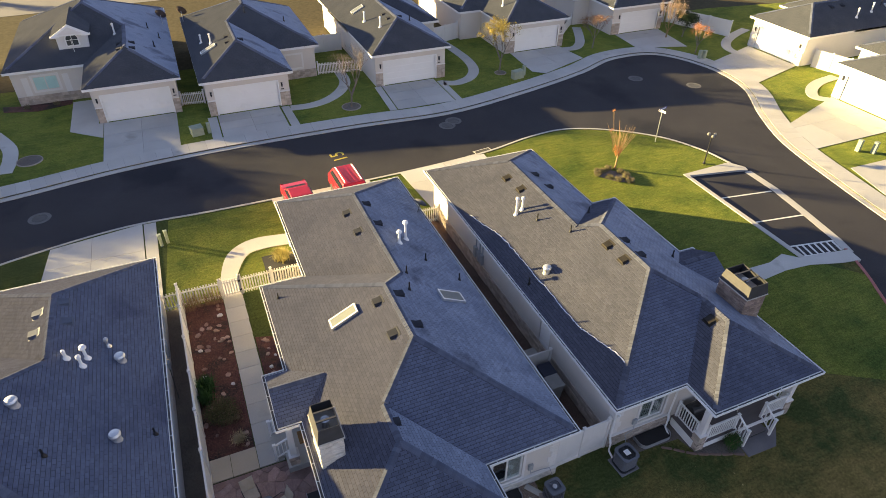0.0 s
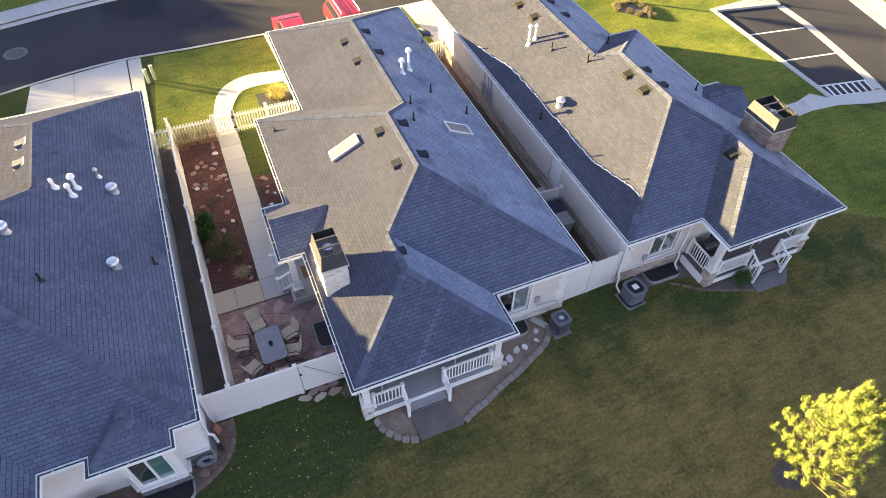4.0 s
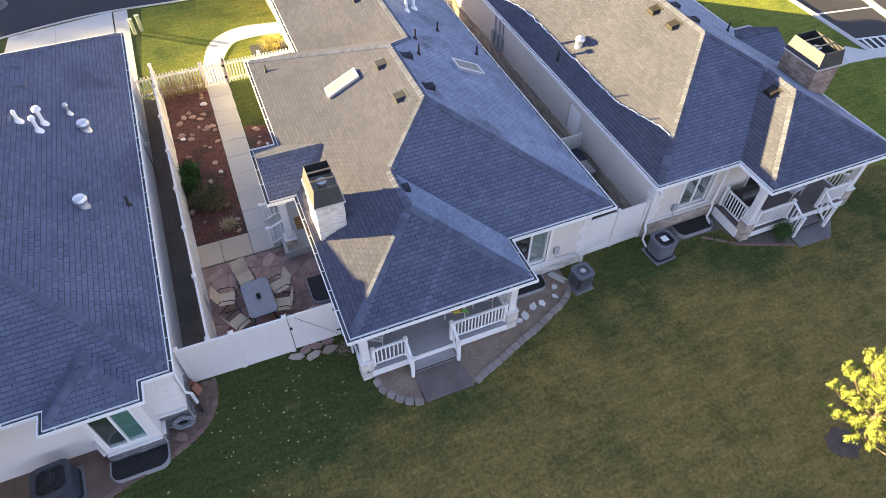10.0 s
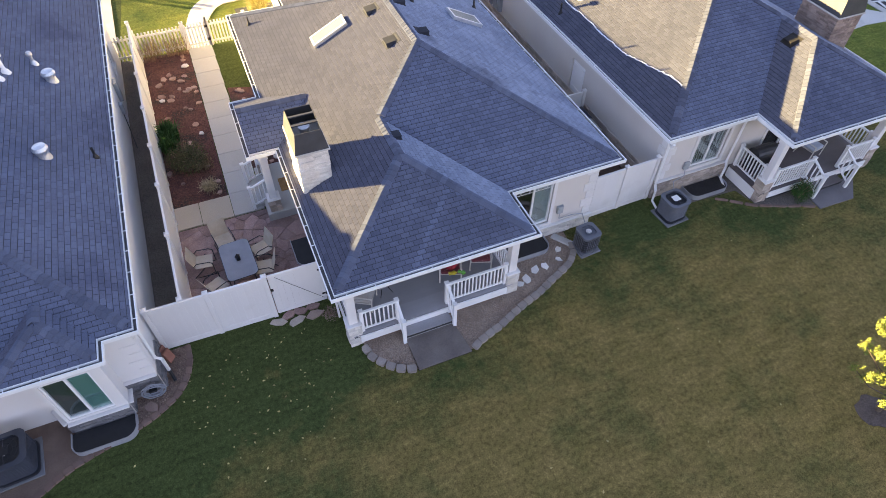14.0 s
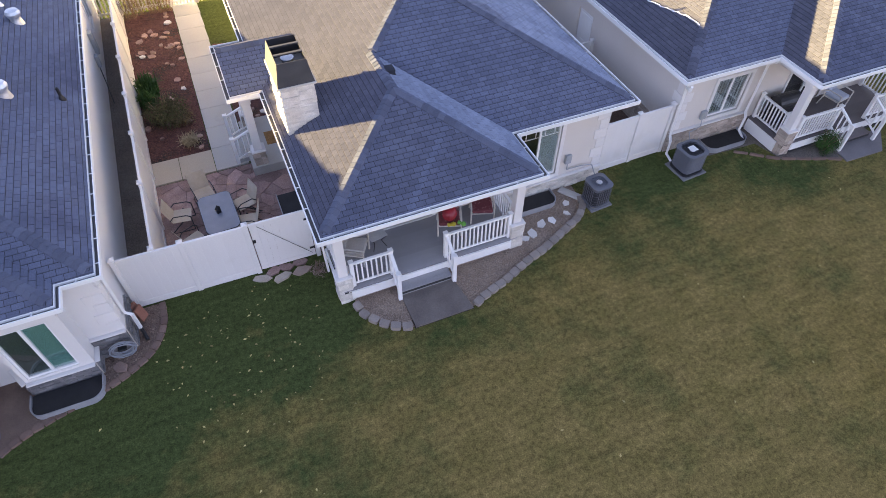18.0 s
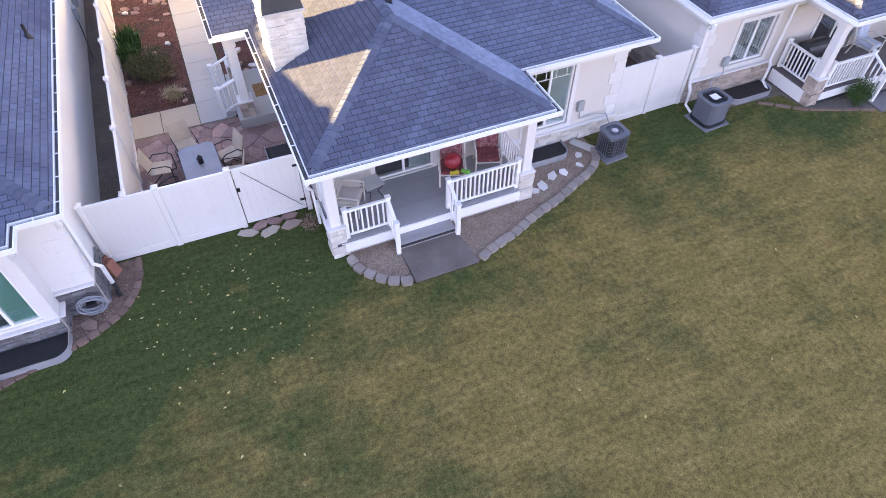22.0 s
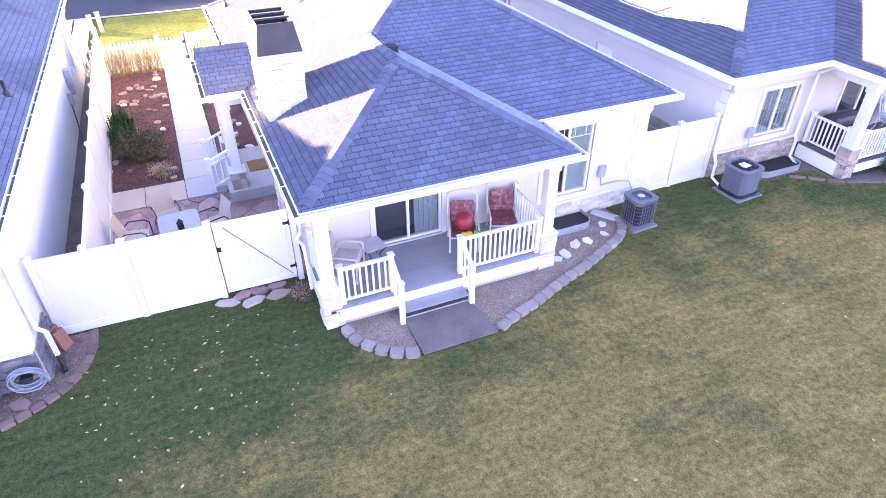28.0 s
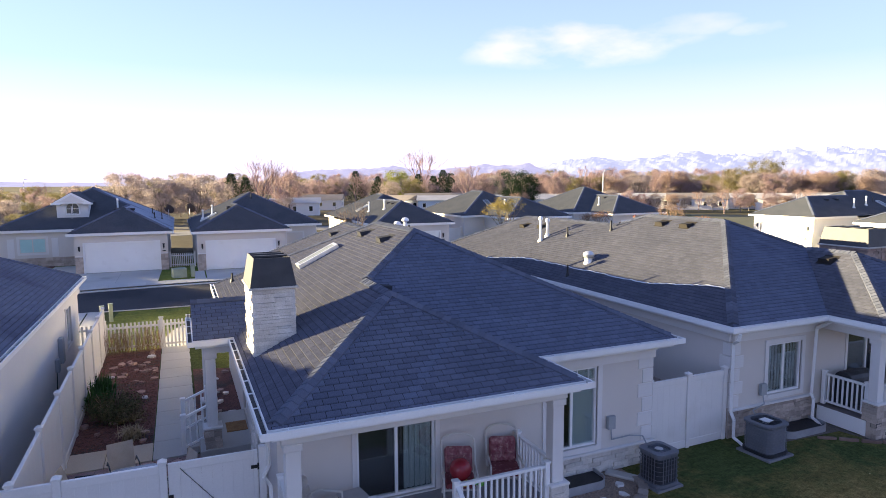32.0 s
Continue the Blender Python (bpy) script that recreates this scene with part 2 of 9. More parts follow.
# caps are coloured paler than the slopes to show skylight on the ridges
RIDGE = surface("ridge_shingle", (0.110, 0.126, 0.173), (0.134, 0.150, 0.198), 0.7, 0.82, 0.2, 120, 0.3, 250, 0.16, True, spec=0.02, matte=1.0)
RIDGE_BROWN = surface("brown_ridge_shingle", (0.100, 0.110, 0.146), (0.128, 0.139, 0.18), 0.7, 0.82, 0.2, 120, 0.3, 250, 0.2, True, spec=0.02, matte=1.0)
FROST_SHEEN_FAR = surface("far_frost_sheen_shingle", (0.21, 0.25, 0.33), (0.28, 0.325, 0.41), 0.5, 0.8, 0.2, 20, 0.2, 60, stain=(0.13, 0.15, 0.205), stain_scale=0.5, stain_at=0.55, spec=0.1, matte=1.0)
# near-black, so the gaps between tabs read as their shadow lines
DECK = surface("roof_deck", (0.022, 0.022, 0.026), (0.034, 0.034, 0.038), 0.6, 0.95, 0.15, 60)
ROOF_FAR = surface("far_shingle", (0.068, 0.075, 0.089), (0.087, 0.093, 0.106), 0.8, 0.85, 0.3, 14, 0.4, 16, spec=0.02, matte=1.0)
STUCCO = surface("cream_stucco", (0.63, 0.575, 0.52), (0.68, 0.625, 0.57), 0.5, 0.9, 0.05, 90, 0.3, 140)
STUCCO_WHITE = surface("white_stucco", (0.70, 0.67, 0.64), (0.75, 0.72, 0.69), 0.5, 0.9, 0.05, 90, 0.3, 140)
WHITE = surface("white_paint", (0.80, 0.79, 0.77), (0.84, 0.83, 0.81), 0.8, 0.45, 0.03, 40, 0.05, stain=(0.76, 0.745, 0.72), stain_scale=1.3, stain_at=0.62)
VINYL = surface("white_vinyl", (0.71, 0.685, 0.655), (0.75, 0.725, 0.70), 0.4, 0.4, 0.03, 30, 0.05, spread=0.012, stain=(0.66, 0.63, 0.59), stain_scale=0.9, stain_at=0.63)
CONCRETE = surface("concrete", (0.42, 0.40, 0.37), (0.50, 0.48, 0.44), 0.35, 0.9, 0.1, 70, 0.25, 120, 0.06, stain=(0.33, 0.31, 0.28), stain_scale=0.5, stain_at=0.62)
ASPHALT = surface("asphalt", (0.030, 0.029, 0.034), (0.042, 0.040, 0.044), 0.25, 0.85, 0.3, 90, 0.4, 150, stain=(0.017, 0.018, 0.024), stain_scale=0.16, stain_at=0.54, spec=0.25)
GRASS = lawn_surface("lawn_grass", (0.196, 0.146, 0.045), (0.290, 0.198, 0.069), (0.066, 0.087, 0.028), 0.0, 1.0)
GRASS_FRONT = lawn_surface("front_lawn_grass", (0.148, 0.180, 0.033), (0.205, 0.215, 0.047), (0.074, 0.116, 0.026), 0.02, 0.0)
FIELD = surface("dry_field", (0.067, 0.055, 0.029), (0.092, 0.076, 0.046), 0.02, 0.95, 0.25, 3, 0.3, stain=(0.11, 0.10, 0.05), stain_scale=0.008, stain_at=0.5, spec=0.1)
DIRT = surface("dark_soil", (0.12, 0.098, 0.082), (0.175, 0.145, 0.12), 1.0, 0.95, 0.45, 30, 0.8, 45)
MULCH = surface("red_bark_mulch", (0.085, 0.030, 0.024), (0.140, 0.052, 0.040), 2.0, 0.95, 0.6, 22, 1.0, 30, stain=(0.045, 0.028, 0.02), stain_scale=0.9, stain_at=0.5)
GRAVEL = surface("pea_gravel", (0.25, 0.17, 0.125), (0.33, 0.24, 0.18), 2.0, 0.9, 0.5, 40, 1.0, 45)
JOINT = surface("dark_concrete_joint", (0.16, 0.15, 0.14), (0.22, 0.21, 0.19), 2.0, 0.95)
STONE = surface("pale_ledge_stone", (0.55, 0.50, 0.44), (0.72, 0.68, 0.62), 3.0, 0.85, 0.15, 40, 0.5, 30, 0.14)
STONE_TAN = surface("tan_ledge_stone", (0.36, 0.29, 0.24), (0.52, 0.43, 0.36), 3.0, 0.85, 0.15, 40, 0.5, 30, 0.22)
STONE_DARK = surface("slate_ledge_stone", (0.12, 0.12, 0.125), (0.22, 0.21, 0.21), 3.0, 0.85, 0.2, 40, 0.5, 30, 0.22)
STONE_BROWN = surface("brown_ledge_stone", (0.25, 0.165, 0.125), (0.38, 0.27, 0.215), 3.0, 0.85, 0.2, 40, 0.5, 30, 0.25)
MORTAR = surface("mortar", (0.44, 0.40, 0.36), (0.52, 0.48, 0.43), 1.0, 0.95, 0.15, 60)
GLASS = glass_like("window_glass", (0.82, 0.88, 0.88))
# near-black that stands in for shade in rooms and below planks
DARK = surface("shade_black", (0.02, 0.02, 0.022), (0.03, 0.03, 0.03), 1.0, 0.9)
CURTAIN = surface("pale_curtain", (0.55, 0.58, 0.58), (0.66, 0.68, 0.67), 1.0, 0.8)
BLACK = surface("black_metal", (0.018, 0.018, 0.02), (0.03, 0.03, 0.032), 3.0, 0.45, metal=0.3)
GALV = surface("galvanised_steel", (0.55, 0.56, 0.57), (0.66, 0.67, 0.68), 4.0, 0.4, 0.08, 40, 0.05, metal=0.7)


# ---- builders ----
from mathutils.geometry import tessellate_polygon


def part(name, bm, material, parent=None, label=""):
    """Links a bmesh as one mesh object under a thing or a part."""
    me = bpy.data.meshes.new(name)
    bmesh.ops.recalc_face_normals(bm, faces=bm.faces)
    bm.to_mesh(me)
    bm.free()
    me.materials.append(material)
    ob = new(name, me)
    if parent:
        ob.parent = parent
    if label:
        ob["label"] = label
    return ob


def raw(name, verts, faces, material, parent=None, kind=""):
    me = bpy.data.meshes.new(name)
    me.from_pydata(verts, [], faces)
    me.materials.append(material)
    ob = new(name, me)
    ob.parent = parent
    if kind:
        ob["kind"] = kind
    return ob


def thing(name, label, category, m=None, group="", kind=""):
    ob = tagged(new(name), label, category, group, kind)
    if m:
        ob.matrix_world = m
    return ob


def box(bm, x0, x1, y0, y1, z0, z1, m=None, bevel=0.0):
    vs = [bm.verts.new((x, y, z)) for z in (z0, z1) for y in (y0, y1) for x in (x0, x1)]
    fs = [bm.faces.new([vs[i] for i in q]) for q in ((0, 2, 3, 1), (4, 5, 7, 6), (0, 1, 5, 4), (2, 6, 7, 3), (0, 4, 6, 2), (1, 3, 7, 5))]
    if bevel:
        es = list({e for f in fs for e in f.edges})
        r = bmesh.ops.bevel(bm, geom=es, offset=bevel, segments=1, affect="EDGES", profile=0.5)
        vs = list({v for f in r["faces"] for v in f.verts} | {v for v in vs if v.is_valid})
    if m:
        bmesh.ops.transform(bm, matrix=m, verts=[v for v in vs if v.is_valid])
    return bm


def B(*boxes, bevel=0.0):
    bm = bmesh.new()
    for b in boxes:
        box(bm, *b, bevel=bevel)
    return bm


def tube(bm, a, b, r0, r1=None, n=10):
    """A closed round bar from a to b."""
    a, b = Vector(a), Vector(b)
    r1 = r0 if r1 is None else r1
    q = (b - a).to_track_quat("Z", "Y").to_matrix()
    rings = []
    for c, r in ((a, r0), (b, r1)):
        rings.append([bm.verts.new(c + q @ Vector((r * math.cos(2 * math.pi * k / n), r * math.sin(2 * math.pi * k / n), 0))) for k in range(n)])
    for k in range(n):
        bm.faces.new((rings[0][k], rings[0][(k + 1) % n], rings[1][(k + 1) % n], rings[1][k]))
    bm.faces.new(rings[0][::-1]), bm.faces.new(rings[1])
    return bm


def bent(bm, pts, r, n=8):
    for a, b in zip(pts, pts[1:]):
        tube(bm, a, b, r, r, n)
    return bm


def lathe(bm, profile, n=20, m=None):
    """A turned body round z from (radius, height) pairs."""
    rings, made = [], []
    for r, z in profile:
        ring = [bm.verts.new((max(r, 1e-4) * math.cos(2 * math.pi * k / n), max(r, 1e-4) * math.sin(2 * math.pi * k / n), z)) for k in range(n)]
        rings.append(ring)
        made += ring
    for p, q in zip(rings, rings[1:]):
        for k in range(n):
            bm.faces.new((p[k], p[(k + 1) % n], q[(k + 1) % n], q[k]))
    bm.faces.new(rings[0][::-1]), bm.faces.new(rings[-1])
    if m:
        bmesh.ops.transform(bm, matrix=m, verts=made)
    return bm


def slab(bm, pts, z0, z1):
    """An upright prism over an outline in the plan."""
    k = len(pts)
    lo, hi = [bm.verts.new((x, y, z0)) for x, y in pts], [bm.verts.new((x, y, z1)) for x, y in pts]
    for tri in tessellate_polygon([[Vector((x, y, 0)) for x, y in pts]]):
        for ring in (lo, hi):
            try:
                bm.faces.new([ring[i] for i in tri])
            except ValueError:
                pass
    for i in range(k):
        bm.faces.new((lo[i], lo[(i + 1) % k], hi[(i + 1) % k], hi[i]))
    return bm


def smooth_line(pts, step=6):
    out, p = [], [Vector(q) for q in pts]
    p = [2 * p[0] - p[1]] + p + [2 * p[-1] - p[-2]]
    for a, b, c, d in zip(p, p[1:], p[2:], p[3:]):
        for k in range(step):
            t = k / step
            out.append(0.5 * (2 * b + (c - a) * t + (2 * a - 5 * b + 4 * c - d) * t * t + (3 * b - a - 3 * c + d) * t ** 3))
    return [tuple(v) for v in out] + [tuple(pts[-1])]


def offset(line, d):
    """A line shifted to its left by d."""
    out, v = [], [Vector(p) for p in line]
    for i, p in enumerate(v):
        t = (v[min(i + 1, len(v) - 1)] - v[max(i - 1, 0)]).normalized()
        out.append((p.x - t.y * d, p.y + t.x * d))
    return out


# ---- roofs ----
class Block:
    """One hip or gable of a roof over a rectangle; its slopes rise by PITCH."""
    def __init__(self, x0, x1, y0, y1, z=3.0, open_ends="", pitch=0.5):
        self.box, self.z, self.pitch = (x0, x1, y0, y1), z, pitch
        k = pitch
        # planes as (a, b, c, name): height = a x + b y + c
        every = {"w": (k, 0, z - k * x0), "e": (-k, 0, z + k * x1), "s": (0, k, z - k * y0), "n": (0, -k, z + k * y1)}
        self.planes = {n: p for n, p in every.items() if n not in open_ends}

    def height(self, x, y):
        x0, x1, y0, y1 = self.box
        if x < x0 - 1e-6 or x > x1 + 1e-6 or y < y0 - 1e-6 or y > y1 + 1e-6:
            return -1e9
        return min(a * x + b * y + c for a, b, c in self.planes.values())


def cut(poly, a, b, c):
    """The part of a plan outline where a x + b y + c >= 0."""
    out = []
    for i, p in enumerate(poly):
        q = poly[(i + 1) % len(poly)]
        dp, dq = a * p[0] + b * p[1] + c, a * q[0] + b * q[1] + c
        if dp >= 0:
            out.append(p)
        if (dp > 0) != (dq > 0) and abs(dp - dq) > 1e-12:
            t = dp / (dp - dq)
            out.append((p[0] + t * (q[0] - p[0]), p[1] + t * (q[1] - p[1])))
    return out


def area(poly):
    return abs(sum(p[0] * q[1] - p[1] * q[0] for p, q in zip(poly, poly[1:] + poly[:1]))) / 2


def roof_pieces(blocks):
    """The slopes that are seen: (plan outline, plane, name, block index)."""
    out = []
    for i, b in enumerate(blocks):
        x0, x1, y0, y1 = b.box
        for n, p in b.planes.items():
            poly = [(x0, y0), (x1, y0), (x1, y1), (x0, y1)]
            for m, q in b.planes.items():
                if m != n:
                    poly = cut(poly, q[0] - p[0], q[1] - p[1], q[2] - p[2])
            todo = [poly] if len(poly) > 2 else []
            for j, o in enumerate(blocks):
                if j == i:
                    continue
                u0, u1, v0, v1 = o.box
                tie = 1e-4 if j > i else -1e-4
                tests = [(q[0] - p[0], q[1] - p[1], q[2] - p[2] + (-tie)) for q in o.planes.values()]
                tests += [(1, 0, -u0), (-1, 0, u1), (0, 1, -v0), (0, -1, v1)]
                nxt = []
                for poly in todo:
                    rest = poly
                    for a, bb, c in tests:
                        seen = cut(rest, -a, -bb, -c)
                        if len(seen) > 2 and area(seen) > 2e-3:
                            nxt.append(seen)
                        rest = cut(rest, a, bb, c)
                        if len(rest) < 3 or area(rest) < 2e-3:
                            break
                todo = nxt
            out += [(poly, p, n, i) for poly in todo]
    return out


DOWN = {"w": (-1, 0), "e": (1, 0), "s": (0, -1), "n": (0, 1)}


def shingle_roof(pieces, parent, named_pieces=(), tones=None, frost=None, exposure=0.135, width=0.235):
    """Tabs in courses on every slope: single objects on the named slopes, else one joined mesh."""
    rest, frosted, thin = ([], []), ([], []), ([], [])
    joined, single_tone = tones or (SHINGLE, SHINGLE_PIECE)
    bm = bmesh.new()
    for poly, (a, b, c), n, i in pieces:
        bm.faces.new([bm.verts.new((x, y, a * x + b * y + c)) for x, y in poly])
    bmesh.ops.remove_doubles(bm, verts=bm.verts, dist=0.002)
    roof = part("roof", bm, DECK, parent)
    shared = None
    for poly, (a, b, c), n, i in pieces:
        dx, dy = DOWN[n]
        k = math.hypot(a, b)
        run = math.cos(math.atan(k))
        step = exposure * run
        ax, ay = -dy, dx
        us = [p[0] * ax + p[1] * ay for p in poly]
        vs = [p[0] * dx + p[1] * dy for p in poly]
        lo_v, hi_v = min(vs), max(vs)
        # courses are counted from a fixed line, so that split slopes match
        first, last = math.floor(lo_v / step), math.ceil(hi_v / step)
        single = (n, i) in named_pieces
        # tabs are sorted by side; east and south get the painted paler tones
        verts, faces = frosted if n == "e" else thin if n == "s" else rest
        for r in range(first, last):
            v1, v0 = (r + 1) * step, r * step
            shift = (r % 2) * width / 2 + (r * 7 % 5) * 0.004
            for t in range(math.floor((min(us) - shift) / width), math.ceil((max(us) - shift) / width)):
                u0, u1 = t * width + shift + 0.006, (t + 1) * width + shift - 0.006
                quad = [(ax * u + dx * v, ay * u + dy * v) for u, v in ((u0, v0), (u1, v0), (u1, v1 - 0.011), (u0, v1 - 0.011))]
                tab, whole = quad, True
                m = len(poly)
                sign = 1 if sum(p[0] * q[1] - p[1] * q[0] for p, q in zip(poly, poly[1:] + poly[:1])) > 0 else -1
                for e in range(m):
                    p, q = poly[e], poly[(e + 1) % m]
                    ea, eb = -(q[1] - p[1]) * sign, (q[0] - p[0]) * sign
                    ec = -(ea * p[0] + eb * p[1])
                    new_tab = cut(tab, ea, eb, ec)
                    if len(new_tab) != len(tab) or any(abs(s[0] - o[0]) + abs(s[1] - o[1]) > 1e-9 for s, o in zip(new_tab, tab)):
                        whole = False
                    tab = new_tab
                    if len(tab) < 3:
                        break
                if len(tab) < 3 or area(tab) < 4e-4:
                    continue
                def lift(x, y):
                    f = (x * dx + y * dy - v0) / step
                    return a * x + b * y + c + 0.004 + 0.013 * f
                if single and whole:
                    if shared is None or shared[0] != n:
                        me = bpy.data.meshes.new("shingle")
                        pts = [(x, y, lift(x, y)) for x, y in tab]
                        o = Vector(pts[0])
                        low = [(x, y, a * x + b * y + c - 0.004) for x, y in tab]
                        me.from_pydata([Vector(q) - o for q in pts + low], [], [(0, 1, 2, 3), (0, 4, 5, 1), (1, 5, 6, 2), (2, 6, 7, 3), (3, 7, 4, 0)])
                        me.materials.append(single_tone)
                        shared = (n, me)
                    ob = new("shingle", shared[1])
                    ob.location = (tab[0][0], tab[0][1], lift(*tab[0]))
                    ob.parent = roof
                    continue
                s, z = len(verts), len(tab)
                verts += [(x, y, lift(x, y)) for x, y in tab] + [(x, y, a * x + b * y + c - 0.004) for x, y in tab]
                faces.append(tuple(range(s, s + z)))
                faces += [(s + e, s + z + e, s + z + (e + 1) % z, s + (e + 1) % z) for e in range(z)]
    raw("shingle_rest", *rest, joined, parent, "stuff")
    raw("frosted_shingle", *thin, THIN_FROST_SHEEN, parent, "stuff")["label"] = "south shingles with frost trace and shade lift in their colour"
    raw("frosted_shingle", *frosted, frost or joined, parent, "stuff")["label"] = "eastern shingles with frost and sky sheen in their colour"
    return roof


def ridge_caps(blocks, parent, material=None, size=0.13, step=0.15):
    """Folded cap pieces along every hip and ridge that is seen."""
    verts, faces = [], []
    for i, b in enumerate(blocks):
        x0, x1, y0, y1 = b.box
        k, z = b.pitch, b.z
        half = min(x1 - x0, y1 - y0) / 2
        lines = []
        along_y = (y1 - y0) >= (x1 - x0)
        if "w" not in b.planes or "e" not in b.planes:
            along_y = False
        if along_y:
            half = (x1 - x0) / 2
            s, e = Vector(((x0 + x1) / 2, y0 + half, z + k * half)), Vector(((x0 + x1) / 2, y1 - half, z + k * half))
        else:
            half = (y1 - y0) / 2
            s = Vector((x0 + (half if "w" in b.planes else 0), (y0 + y1) / 2, z + k * half))
            e = Vector((x1 - (half if "e" in b.planes else 0), (y0 + y1) / 2, z + k * half))
        lines.append((s, e))
        for cx, cy, n1, n2 in ((x0, y0, "w", "s"), (x1, y0, "e", "s"), (x1, y1, "e", "n"), (x0, y1, "w", "n")):
            if n1 in b.planes and n2 in b.planes:
                top = min((s, e), key=lambda v: (v.xy - Vector((cx, cy))).length)
                lines.append((Vector((cx, cy, z)), top))
        for p, q in lines:
            d = q - p
            if d.length < 0.2:
                continue
            t = d.normalized()
            side = Vector((-t.y, t.x, 0)).normalized()
            num = int(d.length / step)
            for j in range(1 if p.z < z + 0.01 else 0, num):
                c0, c1 = p + t * j * step, p + t * (j + 1.25) * step
                mid = (c0 + c1) / 2
                if any(o is not b and o.height(mid.x, mid.y) > mid.z - 0.03 for o in blocks):
                    continue
                def drop(c, sd):
                    w = c + side * sd * size
                    h = b.height(w.x, w.y)
                    if h < -1e8:
                        h = z - 0.02
                    return Vector((w.x, w.y, h + 0.03))
                f = len(verts)
                up0, up1 = 0.058, 0.038
                verts += [drop(c0, 1) + Vector((0, 0, 0.016)), c0 + Vector((0, 0, up0)), drop(c0, -1) + Vector((0, 0, 0.016)), drop(c1, 1), c1 + Vector((0, 0, up1)), drop(c1, -1)]
                low = [v - Vector((0, 0, 0.03)) for v in verts[f:f + 6]]
                verts += low
                faces += [(f, f + 3, f + 4, f + 1), (f + 1, f + 4, f + 5, f + 2), (f, f + 1, f + 7, f + 6), (f + 1, f + 2, f + 8, f + 7), (f, f + 6, f + 9, f + 3), (f + 2, f + 5, f + 11, f + 8)]
    return raw("ridge_cap", verts, faces, material or RIDGE, parent, "stuff")


# dark tone that stands in for the shade down in the trough
GUTTER_SHADE = surface("gutter_silt", (0.07, 0.066, 0.066), (0.11, 0.10, 0.095), 3.0, 0.95, 0.4, 30)


def gutter(line, z, parent, closed=True, w=0.12, h=0.11, hangers=True):
    """A trough outside the eaves with its lip, plus the fascia board behind it. line runs with the house on its left."""
    n = len(line)
    p = [Vector(q) for q in line]
    def at(i, d):
        a, b, c = p[(i - 1) % n], p[i], p[(i + 1) % n]
        if not closed and i == 0:
            t = (c - b).normalized()
            return b + Vector((-t.y, t.x)) * d
        if not closed and i == n - 1:
            t = (b - a).normalized()
            return b + Vector((-t.y, t.x)) * d
        t0, t1 = (b - a).normalized(), (c - b).normalized()
        n0, n1 = Vector((-t0.y, t0.x)), Vector((-t1.y, t1.x))
        m = (n0 + n1)
        return b + m * (d / max(0.3, m.dot(n0)))
    profile = [(-0.05, 0.006), (-0.05, -h), (0.085, -h), (0.085, 0.004), (0.058, 0.004), (0.058, -h + 0.012), (-0.032, -h + 0.012), (-0.032, -0.004), (-0.024, 0.0), (-0.024, 0.006)]
    bm = bmesh.new()
    rings = []
    for i in range(n):
        rings.append([bm.verts.new((*at(i, d), z + dz)) for d, dz in profile])
    for i in range(n if closed else n - 1):
        a, b = rings[i], rings[(i + 1) % n]
        for k in range(len(profile)):
            bm.faces.new((a[k], b[k], b[(k + 1) % len(profile)], a[(k + 1) % len(profile)]))
    g = part("gutter", bm, WHITE, parent)
    # dark sheet laid in the trough in place of its shade
    bm = bmesh.new()
    rings = [[bm.verts.new((*at(i, d), z - 0.055)) for d in (-0.0315, 0.0575)] for i in range(n)]
    for i in range(n if closed else n - 1):
        a, b = rings[i], rings[(i + 1) % n]
        bm.faces.new((a[0], b[0], b[1], a[1]))
    part("gutter_silt", bm, GUTTER_SHADE, g, "dark sheet for the shade inside the gutter")
    bm = bmesh.new()
    rings = [[bm.verts.new((*at(i, d), z + dz)) for d, dz in ((w + 0.003, 0.0), (w + 0.003, -0.2), (w + 0.03, -0.2), (w + 0.03, 0.0))] for i in range(n)]
    for i in range(n if closed else n - 1):
        a, b = rings[i], rings[(i + 1) % n]
        for k in range(4):
            bm.faces.new((a[k], b[k], b[(k + 1) % 4], a[(k + 1) % 4]))
    part("fascia", bm, WHITE, parent)
    if hangers:
        bm = bmesh.new()
        for i in range(n if closed else n - 1):
            a, b = p[i], p[(i + 1) % n]
            t = (b - a).normalized()
            nn = Vector((-t.y, t.x))
            k = int((b - a).length / 0.75)
            for j in range(k):
                c = a + t * (0.35 + j * 0.75)
                m = Matrix(((t.x, nn.x, 0, c.x), (t.y, nn.y, 0, c.y), (0, 0, 1, z), (0, 0, 0, 1)))
                box(bm, -0.009, 0.009, -0.03, 0.06, -0.012, 0.004, m)
        part("hanger", bm, WHITE, parent)["kind"] = "stuff"
    return g


def soffit(blocks, parent, inset=0.1, drop=0.2):
    bm = bmesh.new()
    for i, b in enumerate(blocks):
        x0, x1, y0, y1 = b.box
        box(bm, x0 + inset, x1 - inset, y0 + inset, y1 - inset, b.z - drop - 0.004 * i, b.z - drop + 0.02 - 0.004 * i)
    part("soffit", bm, WHITE, parent)


